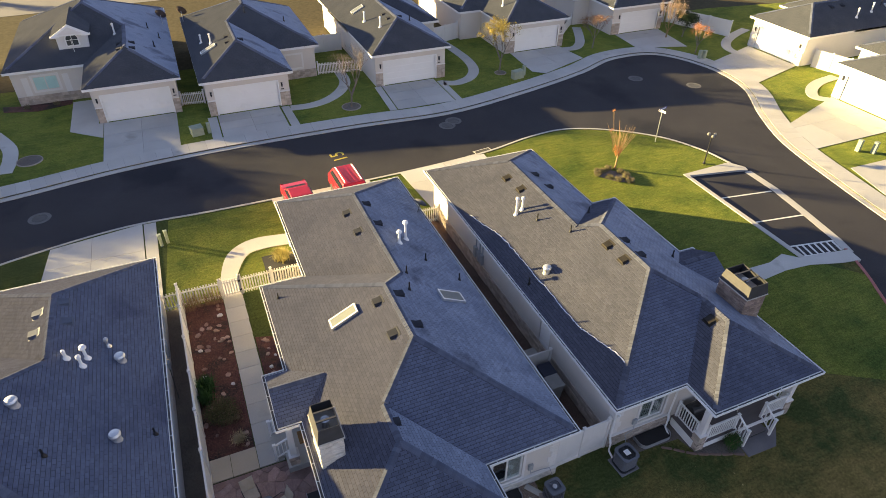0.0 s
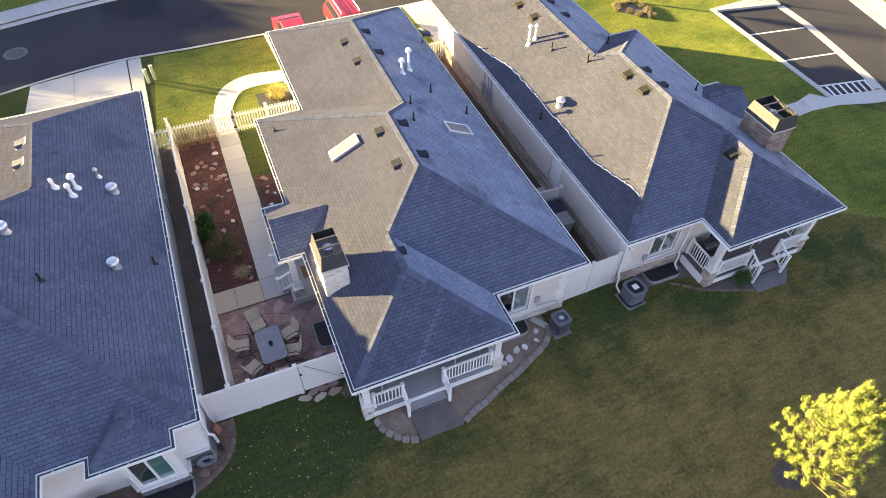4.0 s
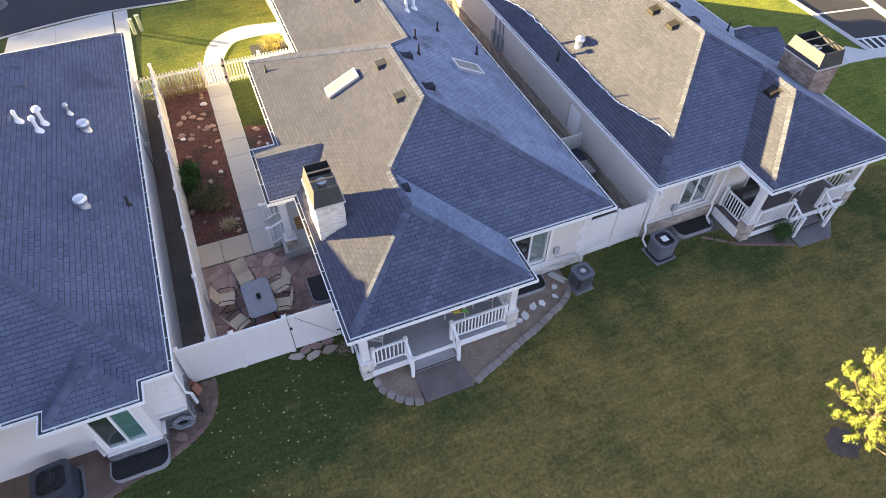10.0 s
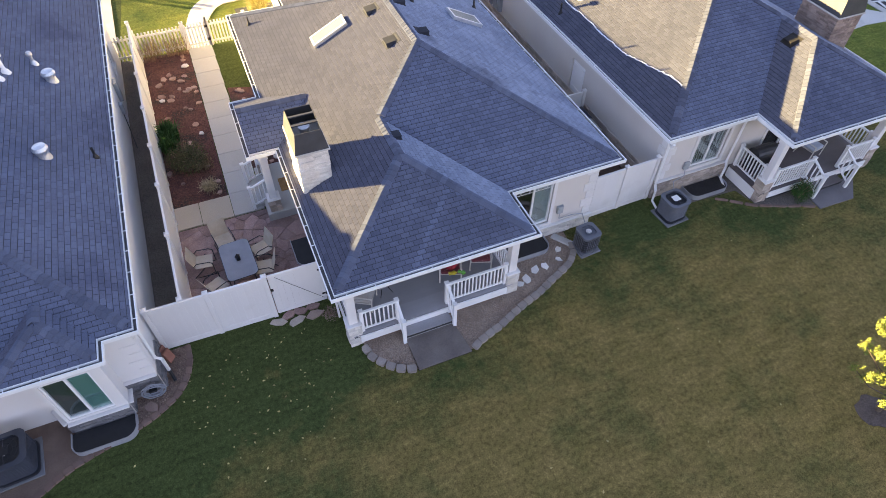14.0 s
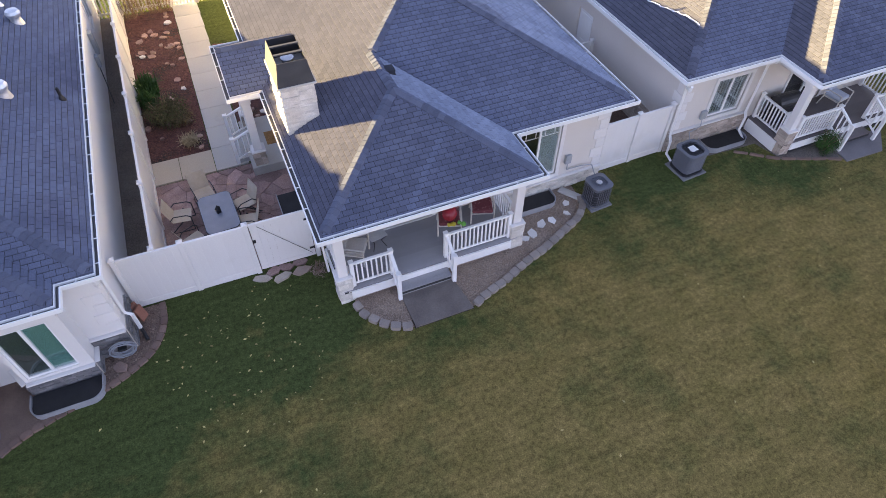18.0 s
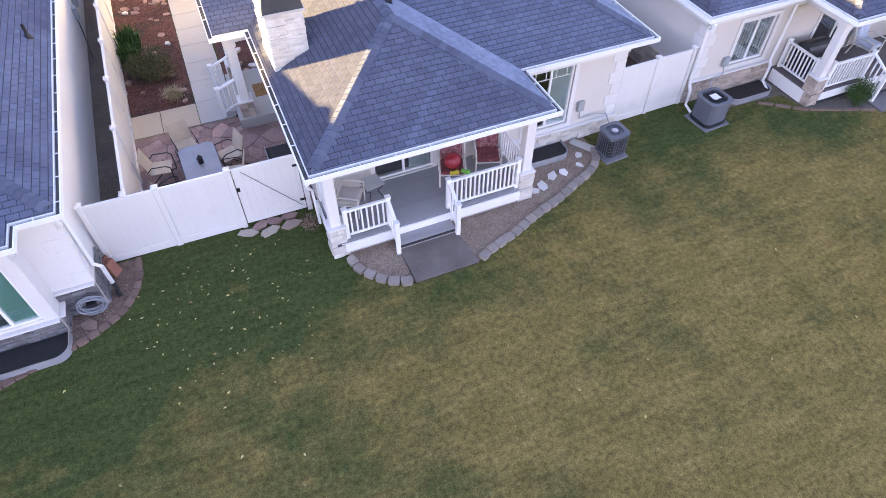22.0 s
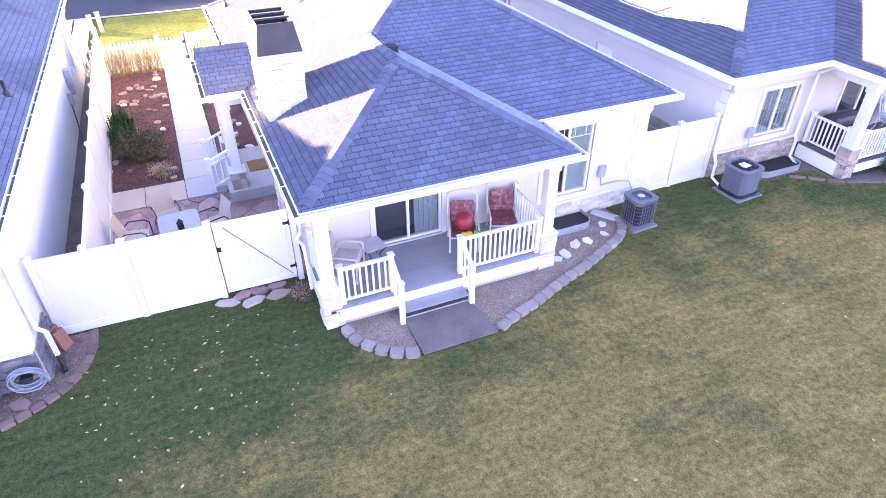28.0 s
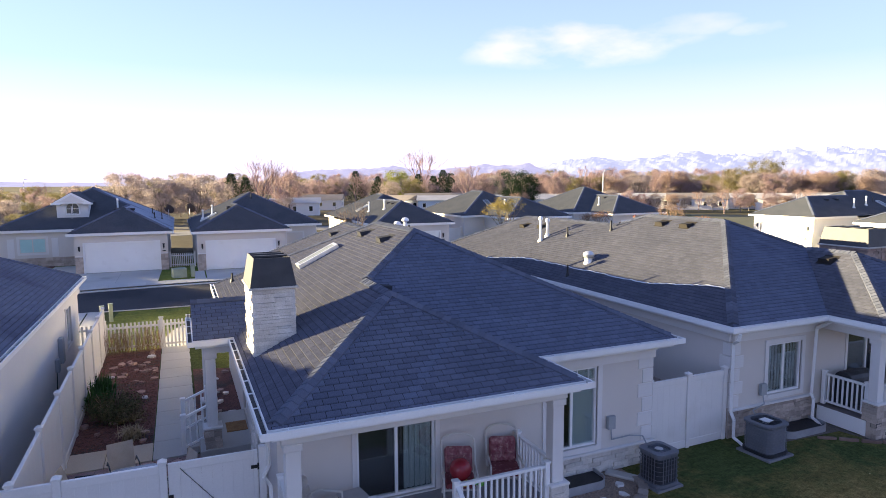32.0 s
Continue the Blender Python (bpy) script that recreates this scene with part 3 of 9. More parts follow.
# ---- walls with openings ----
def wall(p0, p1, z0, z1, parent, material, openings=(), thick=0.2, name="wall"):
    """A wall from p0 to p1, its outer face on the right of that way, with holes (start, end, sill, head) through it."""
    p0, p1 = Vector(p0), Vector(p1)
    t = (p1 - p0).normalized()
    inn = Vector((-t.y, t.x))
    length = (p1 - p0).length
    ss = sorted({0.0, length, *(v for o in openings for v in o[:2])})
    zs = sorted({z0, z1, *(v for o in openings for v in o[2:4])})
    def solid(i, j):
        if not (0 <= i < len(ss) - 1 and 0 <= j < len(zs) - 1):
            return False
        s, z = (ss[i] + ss[i + 1]) / 2, (zs[j] + zs[j + 1]) / 2
        return not any(o[0] < s < o[1] and o[2] < z < o[3] for o in openings)
    bm = bmesh.new()
    def v(s, d, z):
        q = p0 + t * s + inn * d
        return bm.verts.new((q.x, q.y, z))
    for i in range(len(ss) - 1):
        for j in range(len(zs) - 1):
            if not solid(i, j):
                continue
            a, b, c, d = ss[i], ss[i + 1], zs[j], zs[j + 1]
            bm.faces.new((v(a, 0, c), v(b, 0, c), v(b, 0, d), v(a, 0, d)))
            bm.faces.new((v(a, thick, c), v(b, thick, c), v(b, thick, d), v(a, thick, d)))
            if i > 0 and not solid(i - 1, j):
                bm.faces.new((v(a, 0, c), v(a, thick, c), v(a, thick, d), v(a, 0, d)))
            if i < len(ss) - 2 and not solid(i + 1, j):
                bm.faces.new((v(b, 0, c), v(b, thick, c), v(b, thick, d), v(b, 0, d)))
            if not solid(i, j - 1):
                bm.faces.new((v(a, 0, c), v(b, 0, c), v(b, thick, c), v(a, thick, c)))
            if not solid(i, j + 1):
                bm.faces.new((v(a, 0, d), v(b, 0, d), v(b, thick, d), v(a, thick, d)))
    bmesh.ops.remove_doubles(bm, verts=bm.verts, dist=1e-4)
    return part(name, bm, material, parent)


def on_wall(p0, p1):
    """A frame on a wall: x along it, y into the house, z up."""
    p0, p1 = Vector(p0), Vector(p1)
    t = (p1 - p0).normalized()
    return Matrix(((t.x, -t.y, 0, p0.x), (t.y, t.x, 0, p0.y), (0, 0, 1, 0), (0, 0, 0, 1)))


def moved(bm, m):
    bmesh.ops.transform(bm, matrix=m, verts=bm.verts)
    return bm


def window(p0, p1, s0, s1, z0, z1, parent, trim=0.12, mullions=1, blinds=None, grid=False, name="window", inner=None):
    """A sliding window in an opening: frame, panes, sill trim, and what hangs behind the glass."""
    m = on_wall(p0, p1)
    f = part(name, moved(B((s0, s0 + 0.05, 0.03, 0.1, z0, z1), (s1 - 0.05, s1, 0.03, 0.1, z0, z1), (s0 + 0.05, s1 - 0.05, 0.03, 0.1, z1 - 0.05, z1), (s0 + 0.05, s1 - 0.05, 0.03, 0.1, z0, z0 + 0.05)), m), WHITE, parent)
    if trim:
        part("window_trim", moved(B((s0 - trim, s0, -0.03, 0.02, z0 - trim, z1 + trim), (s1, s1 + trim, -0.03, 0.02, z0 - trim, z1 + trim), (s0, s1, -0.03, 0.02, z1, z1 + trim), (s0, s1, -0.045, 0.02, z0 - trim, z0)), m), STUCCO_WHITE, f)
    w = (s1 - s0 - 0.1) / (mullions + 1)
    for k in range(mullions + 1):
        a = s0 + 0.05 + k * w
        part("pane", moved(B((a + 0.005, a + w - 0.005, 0.06 + 0.012 * (k % 2), 0.066 + 0.012 * (k % 2), z0 + 0.05, z1 - 0.05)), m), GLASS, f).visible_shadow = False
        if k:
            part("mullion", moved(B((a - 0.03, a + 0.03, 0.035, 0.095, z0 + 0.05, z1 - 0.05)), m), WHITE, f)
    if grid:
        part("grille", moved(B(*[(s0 + 0.05 + (k + 0.5) * (s1 - s0 - 0.1) / 4 - 0.008, s0 + 0.05 + (k + 0.5) * (s1 - s0 - 0.1) / 4 + 0.008, 0.045, 0.055, z1 - 0.3, z1 - 0.05) for k in range(4)], (s0 + 0.05, s1 - 0.05, 0.045, 0.055, z1 - 0.308, z1 - 0.292)), m), WHITE, f)
    if blinds == "vertical":
        part("blind", moved(B(*[(s0 + 0.06 + k * 0.11, s0 + 0.13 + k * 0.11, 0.1, 0.11, z0 + 0.06, z1 - 0.06) for k in range(int((s1 - s0 - 0.12) / 0.11))]), m), CURTAIN, f)
    elif blinds == "drawn":
        part("curtain", moved(B((s0, s1, 0.1, 0.11, z0 + 0.05, z1 - 0.05)), m), CURTAIN, f)
    elif blinds == "half":
        part("curtain", moved(B(((s0 + s1) / 2, s1, 0.1, 0.11, z0 + 0.05, z1 - 0.05)), m), CURTAIN, f)
    return f


UNIT_STONE = bmesh.new()
box(UNIT_STONE, -0.5, 0.5, -0.5, 0.5, -0.5, 0.5, bevel=0.06)
STONE_MESHES = {}
for _name, _mat in (("pale", STONE), ("tan", STONE_TAN), ("slate", STONE_DARK), ("brown", STONE_BROWN)):
    STONE_MESHES[_name] = bpy.data.meshes.new("ledge_stone")
    UNIT_STONE.to_mesh(STONE_MESHES[_name])
    STONE_MESHES[_name].materials.append(_mat)
UNIT_STONE.free()


def ledge_stones(m, width, z0, z1, parent, tone="pale", seed=1, rows=0.1, length=(0.15, 0.5)):
    """Split-faced stones in uneven courses on a face: x along m, y into the wall."""
    rnd = random.Random(seed)
    z = z0
    while z < z1 - 0.02:
        h = min(rows * rnd.uniform(0.7, 1.35), z1 - z)
        if z1 - z - h < 0.04:
            h = z1 - z
        s = 0.0
        while s < width - 0.01:
            w = min(rnd.uniform(*length), width - s)
            if width - s - w < 0.07:
                w = width - s
            d = rnd.uniform(0.035, 0.07)
            ob = new("stone", STONE_MESHES[tone])
            ob.matrix_world = m @ Matrix.Translation((s + w / 2, -d / 2 + 0.01, z + h / 2)) @ Matrix.Diagonal((w - 0.004, d, h - 0.004, 1))
            ob.parent = parent
            s += w
        z += h


# ---- ground, road and paving ----
FAR_KERB = smooth_line([(-60, 20), (-40, 30), (-24, 38.6), (-16, 42.0), (-10.8, 43.1), (-5, 44.2), (2, 44.7), (12, 44.7), (20, 44.3), (27.8, 45.8), (35.2, 47.9), (40.4, 50.0), (45.6, 49.4), (48.1, 44.5), (47.7, 39.1), (44.5, 33.8), (42.2, 29.0), (40.6, 22), (39.2, 15), (36, 4), (31, -8), (26, -22)])
NEAR_KERB = smooth_line([(-60, 12), (-40, 22), (-24, 30.6), (-16.5, 33.3), (-10, 35.2), (-5, 36.1), (0, 35.95), (8, 35.9), (15, 36.1), (20, 36.6), (24, 37.5), (27.3, 37.6), (30.6, 36.1), (33.5, 33.6), (35.0, 30.8), (35.5, 28.4)])
EAST_KERB = smooth_line([(34.4, 17.6), (33.4, 15.4), (32.1, 13.1), (29.5, 8), (26, -2), (21, -14), (16, -26)])
ground = tagged(raw("ground", [(-2500, -2500, -0.16), (4500, -2500, -0.16), (4500, 4900, -0.16), (-2500, 4900, -0.16)], [(0, 1, 2, 3)], FIELD), "dry tan autumn field reaching the horizon", "ground", kind="structure")
road_line = NEAR_KERB + [(31.3, 28.2), (31.0, 18.0)] + EAST_KERB
bm = bmesh.new()
slab(bm, offset(road_line[:len(NEAR_KERB)], -0.05) + [(31.3, 28.2), (31.0, 18.0)] + EAST_KERB + FAR_KERB[::-1], -0.15, -0.1)
road = tagged(part("road", bm, ASPHALT), "dark worn asphalt street round a bend", "road", kind="structure")
bm = bmesh.new()
slab(bm, [(x, y - 0.0) for x, y in NEAR_KERB] + [(31.3, 28.2), (31.0, 18.0)] + EAST_KERB + [(16, -90), (-160, -90), (-160, 12)], -0.15, 0.0)
lawn = tagged(part("lawn", bm, GRASS), "mown autumn lawn with brown and green patches", "lawn", kind="structure")
bm = bmesh.new()
slab(bm, FAR_KERB + [(60, -22), (90, 0), (90, 56), (62, 60), (20, 62), (-20, 62), (-60, 60), (-100, 40)], -0.15, 0.0)
tagged(part("lawn", bm, GRASS_FRONT), "green front lawns between concrete drives", "lawn", kind="structure")


inner_kerb = offset(NEAR_KERB, -0.16)
bm = bmesh.new()
slab(bm, [p for p in inner_kerb if p[0] > -3.4] + [(31.2, 28.3), (30.95, 18.0), (33.3, 15.4), (32.0, 13.1), (29.4, 8.2), (24.0, 11.5), (21.3, 14.0), (21.3, 27.2), (-3.4, 27.2)], -0.1, 0.006)
tagged(part("lawn", bm, GRASS_FRONT), "green and gold front lawn in low sun", "lawn", kind="structure")


def strip(name, line, d0, d1, z0, z1, mat, label, category="pavement", joints=0.0, parent=None):
    a, b = offset(line, d0), offset(line, d1)
    bm = bmesh.new()
    slab(bm, a + b[::-1], z0, z1)
    return tagged(part(name, bm, mat, parent), label, category, kind="structure")


pave = strip("pavement", FAR_KERB, 0.0, 1.55, -0.14, 0.022, JOINT, "pale concrete pavement along the street")
walk_in, walk_out = offset(FAR_KERB, 0.0), offset(FAR_KERB, 1.55)
for i in range(len(FAR_KERB) - 1):
    p, q, r_, t_ = (Vector(v) for v in (walk_in[i], walk_in[i + 1], walk_out[i + 1], walk_out[i]))
    if not (-20 < p.x < 52 and p.y > 10):
        continue
    n = max(1, round((q - p).length / 1.5))
    for k in range(n):
        e0, e1 = k / n + 0.006 / n, (k + 1) / n - 0.006 / n
        part("slab", slab(bmesh.new(), [tuple(p.lerp(q, e0)), tuple(p.lerp(q, e1)), tuple(t_.lerp(r_, e1)), tuple(t_.lerp(r_, e0))], 0.0, 0.035), CONCRETE, pave)
strip("kerb", FAR_KERB, -0.45, 0.0, -0.14, -0.06, CONCRETE, "rolled concrete kerb and gutter", "kerb")
strip("kerb", NEAR_KERB, -0.45, 0.0, -0.14, -0.06, CONCRETE, "rolled concrete kerb and gutter", "kerb")
strip("kerb", NEAR_KERB, 0.0, -0.0 - 0.16 + 0.32, -0.14, 0.03, CONCRETE, "low concrete kerb top beside the lawn", "kerb")


def scored(name, pts, z, label, mat=None, category="driveway", across=2, along=3, z0=-0.13, joint=0.02):
    """Concrete cast in panels: each panel a piece, with open joints between them."""
    ob = paving(name, pts, z - 0.012, label, JOINT, category, z0)
    a, b = Vector(pts[0]), Vector(pts[1])
    u = (b - a).normalized()
    v = Vector((-u.y, u.x))
    us, vs = [u.dot(Vector(p)) for p in pts], [v.dot(Vector(p)) for p in pts]
    for i in range(across):
        for j in range(along):
            u0, u1 = (min(us) + (max(us) - min(us)) * (i + e) / across for e in (0, 1))
            v0, v1 = (min(vs) + (max(vs) - min(vs)) * (j + e) / along for e in (0, 1))
            poly = pts
            for n, c in ((u, -u0 - joint / 2), (-u, u1 - joint / 2), (v, -v0 - joint / 2), (-v, v1 - joint / 2)):
                poly = cut(poly, n.x, n.y, c)
                if len(poly) < 3:
                    break
            if len(poly) > 2 and area(poly) > 0.02:
                part("panel", slab(bmesh.new(), poly, z - 0.05, z), mat or CONCRETE, ob)
    return ob


def paving(name, pts, z, label, mat=None, category="driveway", z0=-0.13):
    bm = bmesh.new()
    slab(bm, pts, z0, z)
    return tagged(part(name, bm, mat or CONCRETE), label, category, kind="structure")


# ---- the three near houses ----
M_BLOCKS = [Block(1.38, 10.62, 11.05, 23.6), Block(3.45, 10.62, 16.0, 30.7), Block(1.38, 6.87, 9.38, 18.0), Block(0.5, 4.0, 15.33, 18.0, 3.0, "we")]
R_BLOCKS = [Block(12.58, 21.45, 11.25, 23.8), Block(12.58, 19.9, 16.0, 30.8), Block(15.95, 21.45, 9.65, 18.5), Block(18.5, 22.3, 15.6, 18.25, 3.0, "we")]
# the unseen western extent of this roof is sized for its cast shade
L_BLOCKS = [Block(-15.6, -3.2, 10.25, 23.8), Block(-10.5, -3.2, 16.0, 27.8), Block(-6.15, -3.98, 9.68, 14.0), Block(-16.4, -7.5, 6.6, 18.0)]
house_m = thing("house", "single-storey cream stucco house with grey hipped roof and back porch", "house", group="near houses")
house_r = thing("house", "cream stucco house with brown-grey hipped roof and corner porch", "house", group="near houses")
house_l = thing("house", "white stucco house with long slate-grey hipped roof", "house", group="near houses")
for house, blocks, named in ((house_m, M_BLOCKS, (("s", 2),)), (house_r, R_BLOCKS, (("s", 2),)), (house_l, L_BLOCKS, ())):
    shingle_roof(roof_pieces(blocks), house, named, (SHINGLE_BROWN, SHINGLE_BROWN_PIECE) if house is house_r else None, THIN_FROST_SHEEN if house is house_l else FROST_SHEEN)
    ridge_caps(blocks, house, RIDGE_BROWN if house is house_r else RIDGE)
    soffit(blocks, house)
M_EAVES = [(1.3, 9.3), (6.95, 9.3), (6.95, 10.97), (10.7, 10.97), (10.7, 30.78), (3.37, 30.78), (3.37, 23.68), (1.3, 23.68), (1.3, 18.08), (0.42, 18.08), (0.42, 15.25), (1.3, 15.25)]
R_EAVES = [(12.5, 11.17), (15.87, 11.17), (15.87, 9.57), (21.53, 9.57), (21.53, 15.52), (22.38, 15.52), (22.38, 18.33), (21.53, 18.33), (21.53, 23.88), (19.98, 23.88), (19.98, 30.88), (12.5, 30.88)]
L_EAVES = [(-16.48, 6.52), (-7.42, 6.52), (-7.42, 10.17), (-6.23, 10.17), (-6.23, 9.6), (-3.9, 9.6), (-3.9, 10.17), (-3.12, 10.17), (-3.12, 27.88), (-10.58, 27.88), (-10.58, 23.88), (-15.68, 23.88), (-15.68, 18.08), (-16.48, 18.08)]
for house, line in ((house_m, M_EAVES), (house_r, R_EAVES), (house_l, L_EAVES)):
    gutter(line, 2.99, house)


def walls(parent, corners, material, holes={}, z0=0.0, z1=2.8):
    n = len(corners)
    for i in range(n):
        wall(corners[i], corners[(i + 1) % n], z0, z1, parent, material, holes.get(i, ()))


M_WALLS = [(1.75, 11.4), (10.25, 11.4), (10.25, 30.35), (3.8, 30.35), (3.8, 23.25), (1.75, 23.25)]
R_WALLS = [(12.95, 11.6), (21.1, 11.6), (21.1, 23.4), (19.55, 23.4), (19.55, 30.45), (12.95, 30.45)]
L_WALLS = [(-15.2, 10.5), (-5.9, 10.5), (-5.6, 9.95), (-4.16, 9.95), (-4.16, 10.42), (-3.36, 10.42), (-3.36, 27.4), (-10.1, 27.4), (-10.1, 23.4), (-15.2, 23.4)]
walls(house_m, M_WALLS, STUCCO, {0: [(1.45, 3.05, 0.47, 2.5), (5.65, 6.95, 0.68, 2.48)], 5: [(5.3, 6.25, 0.36, 2.4)]})
walls(house_r, R_WALLS, STUCCO, {0: [(1.3, 2.55, 0.95, 2.3), (4.4, 6.2, 0.47, 2.5)], 5: [(13.0, 13.9, 0.1, 2.1)]})
walls(house_l, L_WALLS, STUCCO_WHITE, {2: [(0.08, 1.17, 0.62, 2.3)], 5: [(14.1, 15.1, 1.0, 2.3)]})


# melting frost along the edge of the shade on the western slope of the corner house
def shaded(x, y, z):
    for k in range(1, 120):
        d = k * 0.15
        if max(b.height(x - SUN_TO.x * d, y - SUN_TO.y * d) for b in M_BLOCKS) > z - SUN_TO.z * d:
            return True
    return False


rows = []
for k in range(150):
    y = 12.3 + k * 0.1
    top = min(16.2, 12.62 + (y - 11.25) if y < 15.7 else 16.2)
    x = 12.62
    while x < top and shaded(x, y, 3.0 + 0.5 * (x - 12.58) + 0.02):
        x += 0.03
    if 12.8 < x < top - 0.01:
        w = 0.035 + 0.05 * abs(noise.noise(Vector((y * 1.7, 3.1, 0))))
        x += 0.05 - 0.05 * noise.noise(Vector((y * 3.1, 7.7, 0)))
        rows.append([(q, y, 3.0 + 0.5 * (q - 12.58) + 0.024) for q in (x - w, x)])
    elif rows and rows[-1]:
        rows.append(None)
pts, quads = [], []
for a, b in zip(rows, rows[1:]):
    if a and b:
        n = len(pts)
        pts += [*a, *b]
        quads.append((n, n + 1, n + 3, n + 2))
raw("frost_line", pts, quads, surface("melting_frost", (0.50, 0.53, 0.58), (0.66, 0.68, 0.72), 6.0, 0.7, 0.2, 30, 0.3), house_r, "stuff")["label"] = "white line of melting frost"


# ---- houses across the street ----
def far_house(blocks, corners, label, garage=None, walls_mat=None, m=None):
    h = thing("house", label, "house", group="houses across the street")
    # eastern slopes get a paler colour, for frost and the sky's sheen
    bm, cold = bmesh.new(), bmesh.new()
    for poly, (a, b, c), n, i in roof_pieces(blocks):
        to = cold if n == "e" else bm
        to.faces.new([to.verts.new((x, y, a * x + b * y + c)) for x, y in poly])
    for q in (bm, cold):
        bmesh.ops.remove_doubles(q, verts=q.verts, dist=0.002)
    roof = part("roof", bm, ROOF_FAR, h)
    part("frosted_slope", cold, FROST_SHEEN_FAR, roof, "eastern slope with frost and sky sheen painted pale")
    ridge_caps(blocks, h, RIDGE, 0.15, 0.6)
    bm = bmesh.new()
    for i, b in enumerate(blocks):
        x0, x1, y0, y1 = b.box
        box(bm, x0, x1, y0, y1, b.z - 0.2 - 0.006 * i, b.z - 0.01 - 0.003 * i)
    part("fascia", bm, WHITE, h)
    n = len(corners)
    for i in range(n):
        holes = [(garage[1], garage[2], 0.0, 2.15)] if garage and garage[0] == i else ()
        wall(corners[i], corners[(i + 1) % n], 0.0, 2.81, h, walls_mat or STUCCO, holes)
    if garage:
        i, s0, s1 = garage
        mm = on_wall(corners[i], corners[(i + 1) % n])
        d = part("garage_door", moved(B((s0, s1, 0.1, 0.13, 0.02, 2.15)), mm), WHITE, h)
        for k in range(4):
            part("door_panel", moved(B((s0, s1, 0.08, 0.098, 0.02 + k * 0.535, 0.545 + k * 0.535)), mm), WHITE, d)
        for q in ((s0 - 0.12, s0, -0.02, 0.1, 0, 2.27), (s1, s1 + 0.12, -0.02, 0.1, 0, 2.27), (s0, s1, -0.02, 0.1, 2.15, 2.27)):
            part("garage_trim", moved(B(q), mm), WHITE, h)
    if m:
        h.matrix_world = m
    return h


far_house([Block(-7.2, -0.05, 52.0, 66.0), Block(-13.2, -0.05, 57.9, 72.4)], [(-6.75, 52.4), (-0.5, 52.4), (-0.5, 72.0), (-12.8, 72.0), (-12.8, 58.3), (-6.75, 58.3)], "cream house with dormer and two-car garage", (0, 0.65, 5.6))
far_house([Block(1.15, 8.55, 50.1, 64.0), Block(1.15, 12.1, 55.6, 68.4)], [(1.55, 50.5), (8.15, 50.5), (8.15, 56.0), (11.7, 56.0), (11.7, 68.0), (1.55, 68.0)], "cream house with dark hipped roof and garage", (0, 0.7, 5.65))
far_house([Block(15.6, 23.1, 51.0, 66.0), Block(15.6, 25.0, 58.3, 70.4)], [(16.0, 51.4), (22.7, 51.4), (22.7, 58.7), (24.6, 58.7), (24.6, 70.0), (16.0, 70.0)], "cream house with skylight and two-car garage", (0, 0.8, 5.75))
far_house([Block(30.4, 38.0, 54.4, 68.0), Block(28.0, 38.0, 60.0, 73.0)], [(30.8, 54.8), (37.6, 54.8), (37.6, 72.6), (28.4, 72.6), (28.4, 60.4), (30.8, 60.4)], "cream house with hipped roof at the bend", (0, 1.2, 6.1))
far_house([Block(44.0, 51.6, 55.4, 68.0), Block(42.0, 53.5, 60.0, 72.0)], [(44.4, 55.8), (51.2, 55.8), (51.2, 60.4), (53.1, 60.4), (53.1, 71.6), (42.4, 71.6), (42.4, 60.4), (44.4, 60.4)], "pale house at the head of the street", (0, 1.2, 6.1))
far_house([Block(55.9, 72.0, 40.6, 48.1), Block(62.0, 75.0, 40.6, 50.0)], [(56.3, 41.0), (74.6, 41.0), (74.6, 49.6), (62.4, 49.6), (62.4, 47.7), (56.3, 47.7)], "white house with garage facing the sun", (5, 0.8, 5.8), STUCCO_WHITE)
far_house([Block(52.7, 69.0, 27.0, 34.9), Block(58.0, 73.0, 27.0, 37.3)], [(53.1, 27.4), (72.6, 27.4), (72.6, 36.9), (58.4, 36.9), (58.4, 34.5), (53.1, 34.5)], "white house beside a sunlit drive", (5, 0.8, 5.8), STUCCO_WHITE)


# two unseen houses added to the west; they shade road and drives
far_house([Block(-27.4, -20.0, 47.6, 60.0), Block(-33.0, -20.0, 53.0, 66.0)], [(-27.0, 48.0), (-20.4, 48.0), (-20.4, 65.6), (-32.6, 65.6), (-32.6, 53.4), (-27.0, 53.4)], "unseen cream house with garage added further along the row", (0, 0.7, 5.7))
far_house([Block(-44.4, -37.0, 38.6, 52.0), Block(-50.0, -37.0, 44.0, 57.0)], [(-44.0, 39.0), (-37.4, 39.0), (-37.4, 56.6), (-49.6, 56.6), (-49.6, 44.4), (-44.0, 44.4)], "unseen cream house with hipped roof added at the row's end", (0, 0.7, 5.7))


# ---- parts of the near houses ----
def roof_z(blocks, x, y):
    return max(b.height(x, y) for b in blocks)


def lie(blocks, x, y):
    """A frame that lies on the roof at (x, y): y up the slope."""
    e = 0.02
    z = roof_z(blocks, x, y)
    gx, gy = (roof_z(blocks, x + e, y) - roof_z(blocks, x - e, y)) / (2 * e), (roof_z(blocks, x, y + e) - roof_z(blocks, x, y - e)) / (2 * e)
    n = Vector((-gx, -gy, 1)).normalized()
    up = Vector((gx, gy, gx * gx + gy * gy)).normalized()
    s = up.cross(n)
    return Matrix(((s.x, up.x, n.x, x), (s.y, up.y, n.y, y), (s.z, up.z, n.z, z + 0.012), (0, 0, 0, 1)))


VENT_GREY = surface("dark_vent_plastic", (0.030, 0.032, 0.040), (0.042, 0.044, 0.052), 3.0, 0.8, spec=0.1)


VENT_SLATE = surface("slate_vent_metal", (0.085, 0.098, 0.13), (0.11, 0.124, 0.158), 3.0, 0.7, spec=0.2)


